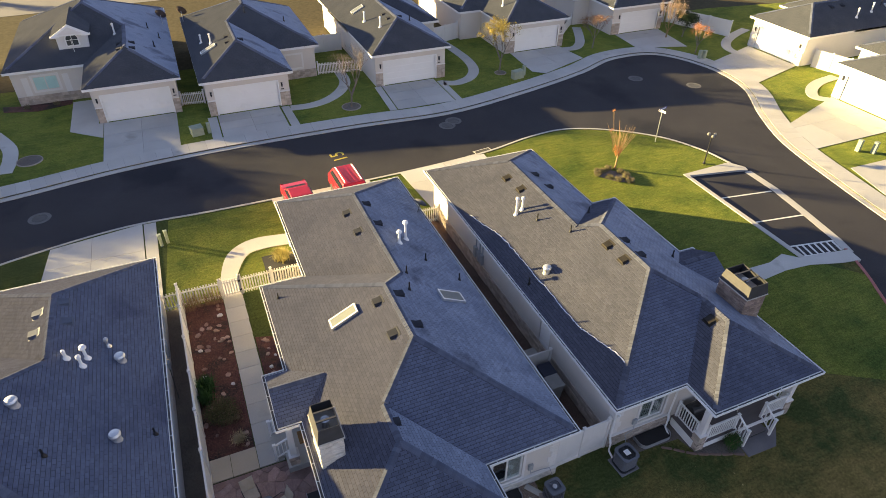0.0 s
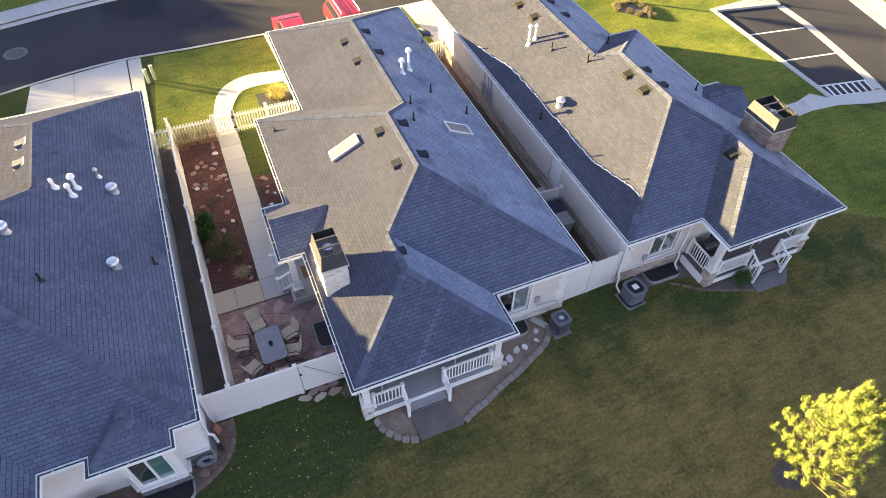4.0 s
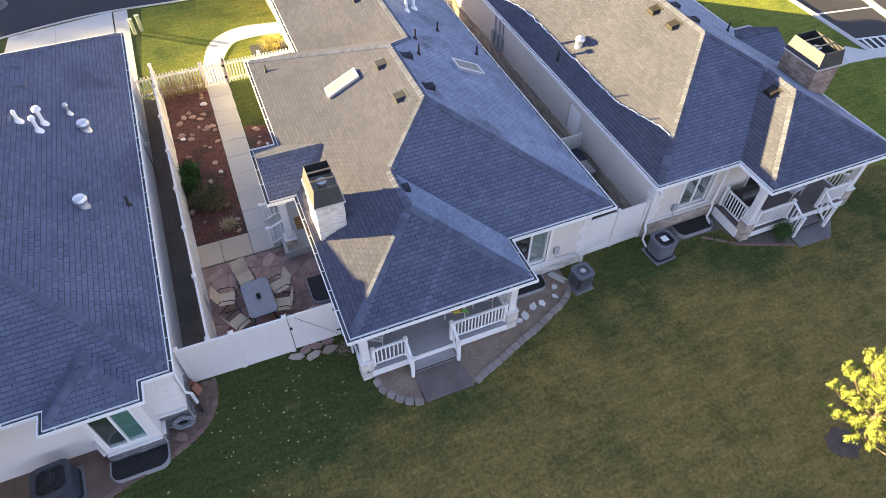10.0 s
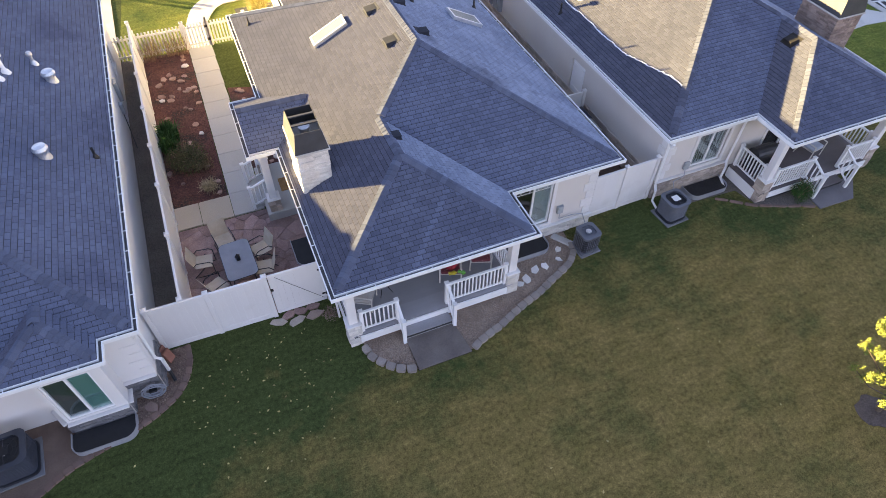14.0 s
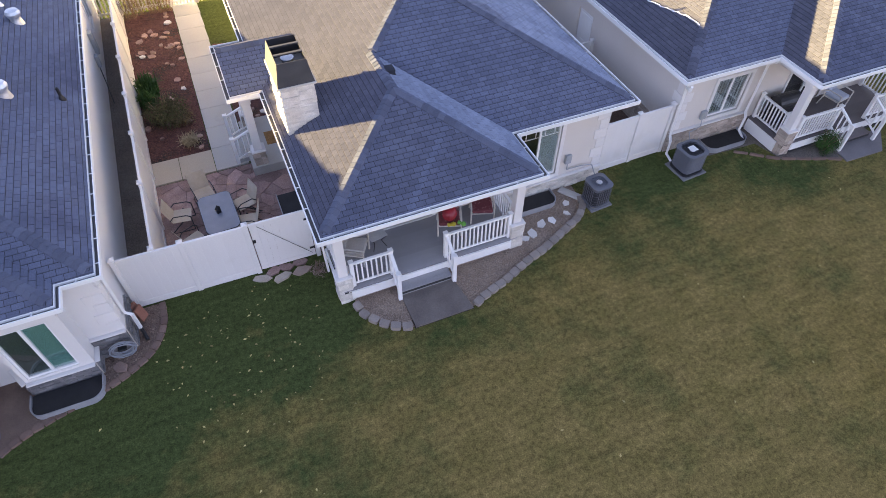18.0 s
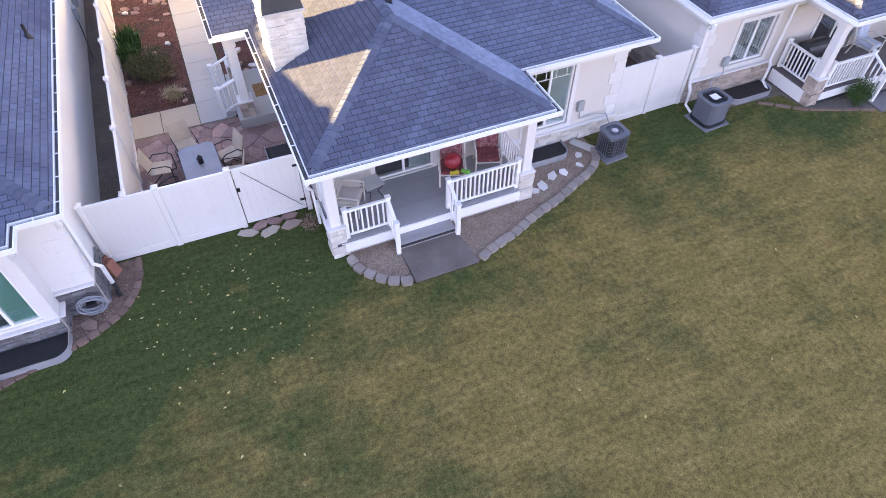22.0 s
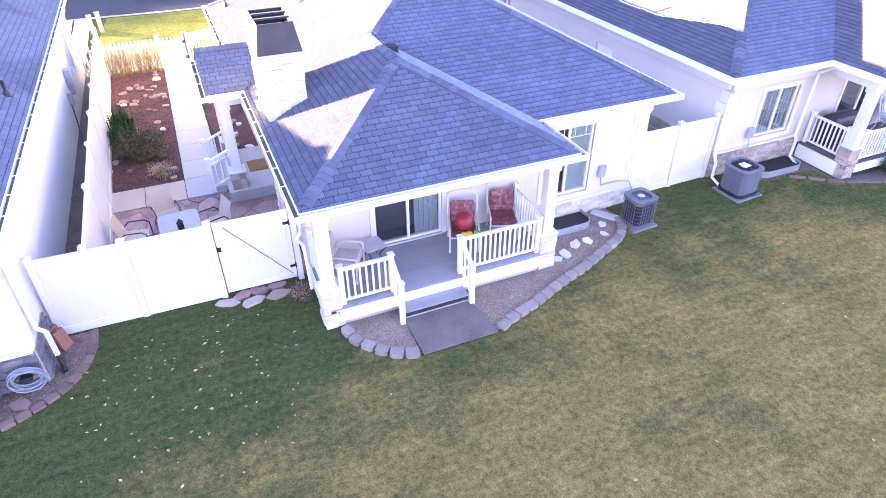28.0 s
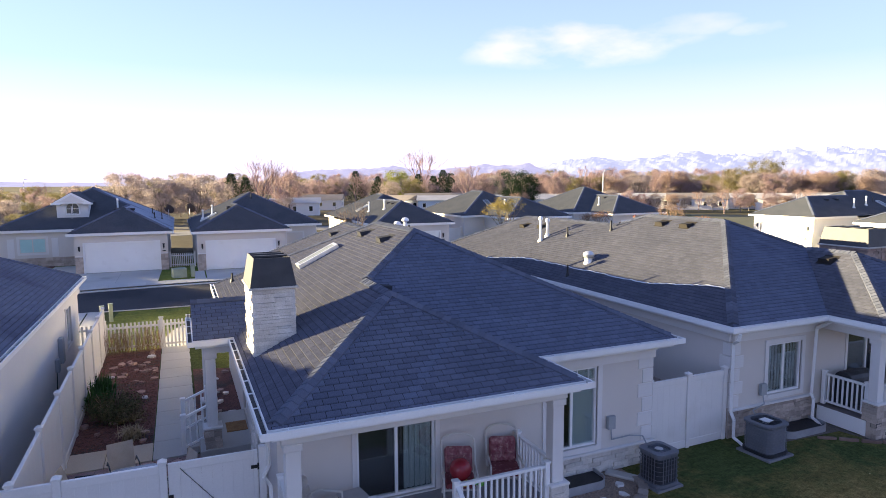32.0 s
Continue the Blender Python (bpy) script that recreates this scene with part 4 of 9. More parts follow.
def box_vent(house, blocks, x, y, s=1.0, tone=None):
    bm = bmesh.new()
    v = [bm.verts.new(Vector(p) * s) for p in ((-0.2, -0.2, 0), (0.2, -0.2, 0), (0.2, 0.2, 0), (-0.2, 0.2, 0), (-0.17, -0.17, 0.14), (0.17, -0.17, 0.14), (0.15, 0.13, 0.03), (-0.15, 0.13, 0.03))]
    for q in ((0, 3, 2, 1), (4, 5, 6, 7), (0, 1, 5, 4), (1, 2, 6, 5), (2, 3, 7, 6), (3, 0, 4, 7)):
        bm.faces.new([v[i] for i in q])
    box(bm, -0.24 * s, 0.24 * s, -0.24 * s, 0.26 * s, -0.01, 0.006)
    return part("roof_vent", moved(bm, lie(blocks, x, y)), tone or VENT_GREY, house)


def pipe_vent(house, blocks, x, y, h=0.5, r=0.04, mat=None, cap=0.0):
    z = roof_z(blocks, x, y)
    bm = bmesh.new()
    lathe(bm, [(r * 2.6, -0.05), (r * 2.0, 0.04), (r * 1.15, 0.12), (r, 0.13), (r, h), (r * 0.7, h), (r * 0.7, h - 0.03)], 12)
    if cap:
        lathe(bm, [(r * 1.05, h - 0.02), (cap, h + 0.02), (cap, h + 0.07), (cap * 0.8, h + 0.13), (0.01, h + 0.16)], 14)
    return part("vent_pipe", moved(bm, Matrix.Translation((x, y, z))), mat or BLACK, house)


def turbine(house, blocks, x, y, s=1.0):
    z = roof_z(blocks, x, y)
    bm = lathe(bmesh.new(), [(0.2 * s, -0.15), (0.17 * s, 0.0), (0.15 * s, 0.1 * s), (0.15 * s, 0.16 * s), (0.19 * s, 0.2 * s), (0.21 * s, 0.28 * s), (0.17 * s, 0.36 * s), (0.05 * s, 0.4 * s)], 18)
    return part("turbine_vent", moved(bm, Matrix.Translation((x, y, z))), GALV, house)


def skylight(house, blocks, x0, x1, y0, y1):
    f = bmesh.new()
    g = bmesh.new()
    xm, ym = (x0 + x1) / 2, (y0 + y1) / 2
    m = lie(blocks, xm, ym)
    inv = m.inverted()
    a, b = (y1 - y0) / 2, (x1 - x0) / 2 * math.sqrt(1.25)
    for q in ((-a, a, -b, -b + 0.07), (-a, a, b - 0.07, b), (-a, -a + 0.07, -b + 0.07, b - 0.07), (a - 0.07, a, -b + 0.07, b - 0.07)):
        box(f, *q, -0.02, 0.11)
    box(g, -a + 0.06, a - 0.06, -b + 0.06, b - 0.06, 0.085, 0.1)
    fr = part("skylight", moved(f, m), GALV, house)
    part("skylight_pane", moved(g, m), surface("milky_skylight", (0.12, 0.135, 0.13), (0.17, 0.185, 0.175), 2.0, 0.35, 0.03, spec=0.25), fr)


for x, y in ((5.45, 18.35), (5.42, 16.37), (6.3, 26.0), (6.35, 24.2)):
    box_vent(house_m, M_BLOCKS, x, y)
for x, y in ((7.42, 26.2), (7.42, 24.3), (6.4, 18.4), (6.45, 16.44)):
    box_vent(house_m, M_BLOCKS, x, y, 0.9)
box_vent(house_m, M_BLOCKS, 4.28, 13.0, 0.8)
pipe_vent(house_m, M_BLOCKS, 7.95, 22.7, 0.6, 0.06, WHITE, 0.13)
pipe_vent(house_m, M_BLOCKS, 8.45, 23.2, 0.95, 0.065, WHITE, 0.14)
for x, y in ((7.35, 20.1), (8.82, 21.5), (7.0, 18.8), (10.0, 20.2)):
    pipe_vent(house_m, M_BLOCKS, x, y, 0.4, 0.035)
pipe_vent(house_m, M_BLOCKS, 1.9, 22.2, 0.3, 0.03)
skylight(house_m, M_BLOCKS, 3.5, 4.66, 18.42, 18.98)
skylight(house_m, M_BLOCKS, 8.32, 9.42, 18.3, 19.0)
for x, y, h in ((14.6, 23.2, 0.9), (14.97, 23.25, 0.62)):
    pipe_vent(house_r, R_BLOCKS, x, y, h, 0.055, WHITE, 0.1)
for x, y in ((15.12, 21.96), (15.83, 20.05), (12.97, 18.8), (18.3, 22.0), (20.2, 17.5)):
    pipe_vent(house_r, R_BLOCKS, x, y, 0.4, 0.035)
for x, y in ((16.55, 18.06), (16.55, 16.86), (15.5, 26.0), (15.6, 24.6), (18.21, 12.9)):
    box_vent(house_r, R_BLOCKS, x, y, 1.0, surface("weathered_vent", (0.028, 0.025, 0.022), (0.042, 0.038, 0.034), 3.0, 0.85, spec=0.1))
for x, y in ((17.3, 26.0), (17.4, 24.6), (17.5, 18.1), (17.5, 16.9)):
    box_vent(house_r, R_BLOCKS, x, y, 0.95)
turbine(house_r, R_BLOCKS, 13.87, 18.8)
for x, y in ((-6.45, 23.7), (-6.3, 22.5)):
    box_vent(house_l, L_BLOCKS, x, y, 1.0, VENT_SLATE)
for x, y in ((-7.4, 23.4), (-7.45, 22.2)):
    box_vent(house_l, L_BLOCKS, x, y, 1.0, VENT_SLATE)
for x, y, h, c in ((-6.24, 20.33, 0.3, 0.07), (-5.75, 19.95, 0.44, 0.1), (-5.62, 20.4, 0.52, 0.14)):
    pipe_vent(house_l, L_BLOCKS, x, y, h, 0.06, WHITE, c)
pipe_vent(house_l, L_BLOCKS, -4.97, 21.17, 0.3, 0.05, GALV, 0.09)
turbine(house_l, L_BLOCKS, -4.55, 20.35)
turbine(house_l, L_BLOCKS, -4.72, 16.4, 1.0)
turbine(house_l, L_BLOCKS, -7.5, 17.9, 1.0)
for x, y in ((-6.6, 15.75), (-3.6, 16.6)):
    pipe_vent(house_l, L_BLOCKS, x, y, 0.35, 0.04)


def chimney(house, x0, x1, y0, y1, top, tone, shroud_tone, seed, base=2.6):
    """A stone-faced stack with a tapered sheet-metal shroud, open on top."""
    core = part("chimney", B((x0 + 0.04, x1 - 0.04, y0 + 0.04, y1 - 0.04, base, top)), MORTAR, house)
    for k, (p, q) in enumerate((((x0, y0), (x1, y0)), ((x1, y0), (x1, y1)), ((x1, y1), (x0, y1)), ((x0, y1), (x0, y0)))):
        ledge_stones(on_wall(p, q) @ Matrix.Translation((0, 0.035, 0)), (Vector(q) - Vector(p)).length, base, top, core, tone, seed + k, 0.07, (0.1, 0.5))
    part("chimney_cap", B((x0 - 0.06, x1 + 0.06, y0 - 0.06, y1 + 0.06, top, top + 0.05), bevel=0.01), MORTAR, house)
    bm = bmesh.new()
    z0, z1, t = top + 0.05, top + 0.62, 0.07
    lo = [(x0 - 0.03, y0 - 0.03), (x1 + 0.03, y0 - 0.03), (x1 + 0.03, y1 + 0.03), (x0 - 0.03, y1 + 0.03)]
    hi = [(x0 + t, y0 + t), (x1 - t, y0 + t), (x1 - t, y1 - t), (x0 + t, y1 - t)]
    a, b = [bm.verts.new((*p, z0)) for p in lo], [bm.verts.new((*p, z1)) for p in hi]
    c, d = [bm.verts.new((p[0] * 0.97 + (x0 + x1) * 0.015, p[1] * 0.97 + (y0 + y1) * 0.015, z0)) for p in lo], [bm.verts.new((p[0] * 0.97 + (x0 + x1) * 0.015, p[1] * 0.97 + (y0 + y1) * 0.015, z1)) for p in hi]
    for k in range(4):
        j = (k + 1) % 4
        bm.faces.new((a[k], a[j], b[j], b[k])), bm.faces.new((c[k], d[k], d[j], c[j])), bm.faces.new((b[k], b[j], d[j], d[k]))
    s = part("chimney_shroud", bm, shroud_tone, house, "tapered sheet-metal chimney shroud, open above")
    for k in (1, 2):
        part("shroud_bar", B((x0 + t, x1 - t, y0 + t + (y1 - y0 - 2 * t) * k / 3 - 0.035, y0 + t + (y1 - y0 - 2 * t) * k / 3 + 0.035, z1 - 0.02, z1 + 0.015)), shroud_tone, s)
    part("flue", lathe(bmesh.new(), [(0.13, z0 - 0.2), (0.13, z0 + 0.3), (0.16, z0 + 0.31), (0.16, z0 + 0.36)], 14, Matrix.Translation(((x0 + x1) / 2, (y0 + y1) / 2, 0))), GALV, s)


SHROUD = surface("dark_painted_metal", (0.040, 0.041, 0.045), (0.055, 0.056, 0.06), 3.0, 0.5, 0.05, 20, 0.03, spec=0.3)
chimney(house_m, 1.58, 2.42, 12.95, 14.25, 4.45, "pale", SHROUD, 11, 0.0)
chimney(house_r, 20.35, 21.45, 13.1, 14.7, 4.35, "brown", SHROUD, 31, 0.0)


def stone_base(house, p0, p1, z1, tone, seed, cap=True, rows=0.075):
    """A stone skirt along a wall, with its sloped cap."""
    w = (Vector(p1) - Vector(p0)).length
    m = on_wall(p0, p1)
    skirt = part("stone_skirt", moved(B((0, w, -0.02, 0.002, 0.0, z1)), m), MORTAR, house)
    ledge_stones(m @ Matrix.Translation((0, -0.015, 0)), w, 0.02, z1, skirt, tone, seed, rows, (rows * 1.2, rows * 4.5))
    if cap:
        part("skirt_cap", moved(B((0, w, -0.11, 0.0, z1, z1 + 0.05), bevel=0.012), m), STUCCO_WHITE, house)


stone_base(house_m, (6.75, 11.4), (10.3, 11.4), 0.5, "pale", 41)
stone_base(house_r, (12.9, 11.6), (15.95, 11.6), 0.72, "tan", 42)
stone_base(house_r, (12.95, 30.4), (12.95, 11.6), 0.85, "tan", 43, False, 0.16)
stone_base(house_l, (-5.6, 9.95), (-4.16, 9.95), 0.5, "slate", 44)
stone_base(house_l, (-4.16, 9.95), (-4.16, 10.42), 0.5, "slate", 45)
stone_base(house_l, (-4.16, 10.42), (-3.36, 10.42), 0.78, "slate", 46)
stone_base(house_l, (-3.36, 10.42), (-3.36, 11.5), 0.78, "slate", 48, False)
stone_base(house_l, (-5.9, 10.5), (-5.6, 9.95), 0.5, "slate", 47)


def quoins(house, x, y, z0, z1, sx=-1):
    z, k = z0, 0
    while z < z1 - 0.2:
        w = 0.42 if k % 2 else 0.3
        part("quoin", B((min(x, x + sx * w), max(x, x + sx * w), y - 0.018, y + 0.01, z + 0.01, z + 0.33), bevel=0.008), STUCCO_WHITE, house)
        part("quoin", B((min(x - sx * 0.0, x - sx * 0.045), max(x, x - sx * 0.018), y - 0.018, y + w * 0.8, z + 0.01, z + 0.33), bevel=0.008), STUCCO_WHITE, house)
        z += 0.34
        k += 1


quoins(house_m, 10.25, 11.4, 0.56, 2.55)
quoins(house_r, 12.95, 11.6, 0.78, 2.55, 1)
quoins(house_l, -3.36, 10.42, 0.85, 2.55)


def frieze(house, line, z0=2.52, z1=2.8, d=0.09):
    for k in range(len(line) - 1):
        w = (Vector(line[k + 1]) - Vector(line[k])).length
        part("frieze", moved(B((-0.0, w, -d, -0.003, z0, z1), (0, w, -d - 0.05, -d, z1 - 0.1, z1 - 0.004)), on_wall(line[k], line[k + 1])), STUCCO_WHITE, house)


frieze(house_m, [(6.7, 11.4), (10.25, 11.4), (10.25, 30.35)])
frieze(house_m, [(3.8, 30.35), (3.8, 23.25), (1.75, 23.25), (1.75, 18.2)])
frieze(house_r, [(12.95, 30.45), (12.95, 11.6), (16.0, 11.6)])
frieze(house_l, [(-5.9, 10.5), (-5.6, 9.95), (-4.16, 9.95), (-4.16, 10.42), (-3.36, 10.42), (-3.36, 27.4)], 2.45)


def downspout(house, pts, w=0.075):
    bm = bmesh.new()
    for a, b in zip(pts, pts[1:]):
        tube(bm, a, b, w * 0.62, w * 0.62, 4)
    return part("downspout", bm, WHITE, house)


downspout(house_r, [(12.6, 11.05, 2.86), (12.6, 11.1, 2.7), (12.88, 11.48, 2.5), (12.88, 11.48, 0.75), (12.82, 11.32, 0.6), (12.82, 11.32, 0.15), (12.8, 11.0, 0.07)])
downspout(house_r, [(15.95, 11.1, 2.86), (15.85, 11.45, 2.6), (15.85, 11.5, 0.8), (15.75, 11.35, 0.7), (15.72, 11.35, 0.2), (15.65, 11.0, 0.08)])
downspout(house_m, [(1.4, 9.75, 2.86), (1.42, 9.95, 2.45), (1.46, 10.2, 2.1), (1.38, 10.28, 1.9), (1.5, 10.42, 1.65), (1.54, 10.5, 0.5)], 0.055)
downspout(house_l, [(-3.17, 10.72, 2.86), (-3.3, 10.74, 2.62), (-3.3, 10.74, 1.0), (-3.17, 10.74, 0.86), (-3.16, 10.72, 0.28)])
part("drain_elbow", bent(bmesh.new(), [(-3.16, 10.72, 0.3), (-3.14, 10.66, 0.12), (-3.1, 10.5, 0.05)], 0.045, 8), BLACK, house_l, "black plastic drain elbow")
downspout(house_m, [(3.45, 30.6, 2.86), (3.7, 30.3, 2.6), (3.72, 30.3, 0.1)])


# windows and doors
window(*M_WALLS[:2], 5.65, 6.95, 0.68, 2.48, house_m, blinds="half", grid=True)
slider = window(*M_WALLS[:2], 1.45, 3.05, 0.47, 2.5, house_m, trim=0.09, name="sliding_door")
part("curtain", moved(B(*[(2.42 + k * 0.058, 2.475 + k * 0.058, 0.1 + 0.018 * (k % 2), 0.125 + 0.018 * (k % 2), 0.53, 2.44) for k in range(10)], bevel=0.008), on_wall(*M_WALLS[:2])), CURTAIN, slider, "pale folded curtain drawn half across")
window(*R_WALLS[:2], 1.3, 2.55, 0.95, 2.3, house_r, blinds="vertical")
window(*R_WALLS[:2], 4.4, 6.2, 0.47, 2.5, house_r, trim=0.09, name="sliding_door")
# flat sheets inside the two panes give them teal and dark grey
TEAL = surface("teal_pane_sheet", (0.22, 0.52, 0.45), (0.27, 0.57, 0.5), 1.0, 0.6)
w_l = window(L_WALLS[2], L_WALLS[3], 0.08, 1.17, 0.62, 2.3, house_l, trim=0.0)
part("blind", moved(B((0.65, 1.12, 0.1, 0.11, 0.67, 2.25)), on_wall(L_WALLS[2], L_WALLS[3])), TEAL, w_l, "flat teal sheet that colours the pane")
part("blind", moved(B((0.13, 0.6, 0.1, 0.11, 0.67, 2.25)), on_wall(L_WALLS[2], L_WALLS[3])), surface("grey_pane_sheet", (0.09, 0.12, 0.11), (0.11, 0.14, 0.13), 1.0, 0.6), w_l)
window(L_WALLS[5], L_WALLS[6], 14.1, 15.1, 1.0, 2.3, house_l, trim=0.08)
d = part("side_door", moved(B((5.32, 6.23, 0.06, 0.11, 0.36, 2.38), (5.45, 6.1, 0.05, 0.06, 0.5, 1.1), (5.45, 6.1, 0.05, 0.06, 1.3, 2.2)), on_wall(M_WALLS[5], M_WALLS[0])), WHITE, house_m)
part("door_handle", moved(B((5.4, 5.45, -0.01, 0.05, 1.2, 1.3)), on_wall(M_WALLS[5], M_WALLS[0])), BLACK, d)
d = part("side_door", moved(B((13.02, 13.88, 0.06, 0.11, 0.1, 2.1), (13.1, 13.8, 0.045, 0.06, 0.25, 1.0), (13.1, 13.8, 0.045, 0.06, 1.15, 1.95)), on_wall(R_WALLS[5], R_WALLS[0])), WHITE, house_r)
# room floors and partitions hold the indoor darkness in their colour
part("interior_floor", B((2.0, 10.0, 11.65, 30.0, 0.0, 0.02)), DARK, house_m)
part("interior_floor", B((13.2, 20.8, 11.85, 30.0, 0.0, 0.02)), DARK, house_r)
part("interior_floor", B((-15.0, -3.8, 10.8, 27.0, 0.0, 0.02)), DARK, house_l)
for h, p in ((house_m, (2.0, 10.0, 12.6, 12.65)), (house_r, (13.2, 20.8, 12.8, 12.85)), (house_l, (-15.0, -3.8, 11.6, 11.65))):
    part("inner_partition", B((*p, 0.02, 2.75)), surface("room_shade", (0.12, 0.115, 0.11), (0.15, 0.14, 0.13), 1.0), h)


# porches
def railing(house, a, b, z0, z1, posts=(True, True), spacing=0.115, dz=0.0):
    """A white rail from a to b with square balusters; dz: how far its far end lies lower."""
    a, b = Vector(a), Vector(b)
    t = (b - a).normalized()
    n = (b - a).length
    m = on_wall(a, b)
    sh = Matrix(((1, 0, 0, 0), (0, 1, 0, 0), (-dz / n, 0, 1, 0), (0, 0, 0, 1)))
    r = part("railing", moved(B((0, n, -0.04, 0.04, z1 - 0.06, z1), bevel=0.008), m @ sh), WHITE, house)
    part("bottom_rail", moved(B((0, n, -0.025, 0.025, z0 + 0.06, z0 + 0.12), bevel=0.008), m @ sh), WHITE, r)
    k = int(n / spacing)
    for i in range(1, k):
        s = i * n / k
        part("baluster", moved(B((s - 0.018, s + 0.018, -0.018, 0.018, z0 + 0.12, z1 - 0.06)), m @ sh), WHITE, r)
    for on, s in zip(posts, (0, n)):
        if on:
            d = -dz * s / n
            part("newel_post", moved(B((s - 0.05, s + 0.05, -0.05, 0.05, z0 - (0.42 if dz and s else 0.0) + (d if dz and s else 0) * 0.3, z1 + 0.03 + d), (s - 0.065, s + 0.065, -0.065, 0.065, z1 + 0.03 + d, z1 + 0.07 + d), bevel=0.006), m), WHITE, r)
    return r


def porch_column(house, x, y, tone, seed, top=2.55, base=0.95, z0=0.0):
    c = part("porch_column", B((x - 0.12, x + 0.12, y - 0.12, y + 0.12, base, top), (x - 0.15, x + 0.15, y - 0.15, y + 0.15, top - 0.12, top), bevel=0.01), STUCCO_WHITE, house)
    part("column_base", B((x - 0.16, x + 0.16, y - 0.16, y + 0.16, z0, base - 0.05)), MORTAR, c)
    part("column_cap", B((x - 0.215, x + 0.215, y - 0.215, y + 0.215, base - 0.05, base), bevel=0.012), STUCCO_WHITE, c)
    q = 0.185
    for k, (p, r) in enumerate((((x - q, y - q), (x + q, y - q)), ((x + q, y - q), (x + q, y + q)), ((x + q, y + q), (x - q, y + q)), ((x - q, y + q), (x - q, y - q)))):
        ledge_stones(on_wall(p, r) @ Matrix.Translation((0, 0.03, 0)), 2 * q, z0, base - 0.05, c, tone, seed + k, 0.12, (0.14, 0.34))


DECK_GREY = surface("grey_composite_deck", (0.27, 0.262, 0.27), (0.33, 0.322, 0.33), 0.8, 0.7, 0.1, 40, 0.15, 60, 0.06)


def decking(house, x0, x1, y0, y1, z, name="deck", w=0.14, along="x", t=0.03, tone=None):
    d = part(name, B((x0 + 0.01, x1 - 0.01, y0 + 0.01, y1 - 0.01, z - t - 0.1, z - t)), DARK, house)
    lo, hi = (y0, y1) if along == "x" else (x0, x1)
    k = max(1, round((hi - lo) / w))
    for i in range(k):
        a, b = lo + (hi - lo) * i / k + 0.001, lo + (hi - lo) * (i + 1) / k - 0.001
        part("plank", B((x0, x1, a, b, z - t, z) if along == "x" else (a, b, y0, y1, z - t, z)), tone or DECK_GREY, d)


decking(house_m, 1.72, 6.62, 9.72, 11.39, 0.45)
part("deck_skirt", B((1.9, 6.42, 9.66, 9.7, 0.17, 0.44), (1.66, 1.7, 10.1, 11.35, 0.05, 0.44), (6.64, 6.68, 10.1, 11.35, 0.05, 0.44)), WHITE, house_m)
part("deck_under", B((1.9, 6.4, 9.75, 9.8, 0.0, 0.2)), MORTAR, house_m)
decking(house_m, 3.1, 4.52, 9.34, 9.66, 0.24, "step")
part("step_riser", B((3.1, 4.52, 9.36, 9.4, 0.0, 0.2)), DECK_GREY, house_m)
porch_column(house_m, 1.78, 9.92, "pale", 61)
porch_column(house_m, 6.62, 9.92, "pale", 66)
part("porch_beam", B((1.6, 6.8, 9.78, 10.06, 2.55, 2.79), (1.64, 1.92, 10.06, 11.4, 2.55, 2.79), (6.48, 6.76, 10.06, 11.4, 2.55, 2.79), bevel=0.01), STUCCO_WHITE, house_m)
part("porch_ceiling", B((1.92, 6.48, 10.06, 11.4, 2.74, 2.785)), WHITE, house_m)
railing(house_m, (2.02, 9.85), (3.05, 9.85), 0.45, 1.32)
railing(house_m, (4.55, 9.85), (6.4, 9.85), 0.45, 1.32)
railing(house_m, (6.62, 10.15), (6.62, 11.3), 0.45, 1.32, (False, True))
railing(house_m, (1.78, 11.3), (1.78, 10.15), 0.45, 1.32, (True, False))
railing(house_m, (3.05, 9.82), (3.05, 9.3), 0.45, 1.3, (False, True), 0.13, 0.3)
railing(house_m, (4.57, 9.82), (4.57, 9.3), 0.45, 1.3, (False, True), 0.13, 0.3)
DECK_BROWN = surface("dark_brown_deck", (0.12, 0.098, 0.095), (0.16, 0.135, 0.13), 0.8, 0.75, 0.12, 40, 0.15, 60, 0.08)
decking(house_r, 16.15, 21.15, 9.95, 11.59, 0.45, tone=DECK_BROWN)
part("deck_skirt", B((16.5, 20.9, 9.9, 9.94, 0.2, 0.44), (16.1, 16.14, 10.2, 11.5, 0.05, 0.44)), WHITE, house_r)
# dark panel in place of the shade below the deck
part("deck_under", B((16.5, 20.9, 9.97, 10.0, 0.0, 0.2)), DARK, house_r)
decking(house_r, 18.2, 19.6, 9.55, 9.9, 0.24, "step", tone=DECK_BROWN)
porch_column(house_r, 16.35, 10.15, "tan", 71)
porch_column(house_r, 21.05, 10.15, "tan", 76)
part("porch_beam", B((16.15, 21.25, 10.0, 10.28, 2.55, 2.79), (16.2, 16.48, 10.28, 11.6, 2.55, 2.79), (20.9, 21.18, 10.28, 11.6, 2.55, 2.79), bevel=0.01), STUCCO_WHITE, house_r)
part("porch_ceiling", B((16.48, 20.9, 10.28, 11.6, 2.74, 2.785)), WHITE, house_r)
railing(house_r, (16.35, 11.5), (16.35, 10.35), 0.45, 1.32)
railing(house_r, (16.6, 10.05), (18.15, 10.05), 0.45, 1.32)
railing(house_r, (19.65, 10.05), (20.85, 10.05), 0.45, 1.32)
railing(house_r, (21.05, 10.35), (21.05, 11.5), 0.45, 1.32)
railing(house_r, (18.17, 10.0), (18.17, 9.4), 0.45, 1.3, (False, True), 0.13, 0.3)
railing(house_r, (19.63, 10.0), (19.63, 9.4), 0.45, 1.3, (False, True), 0.13, 0.3)

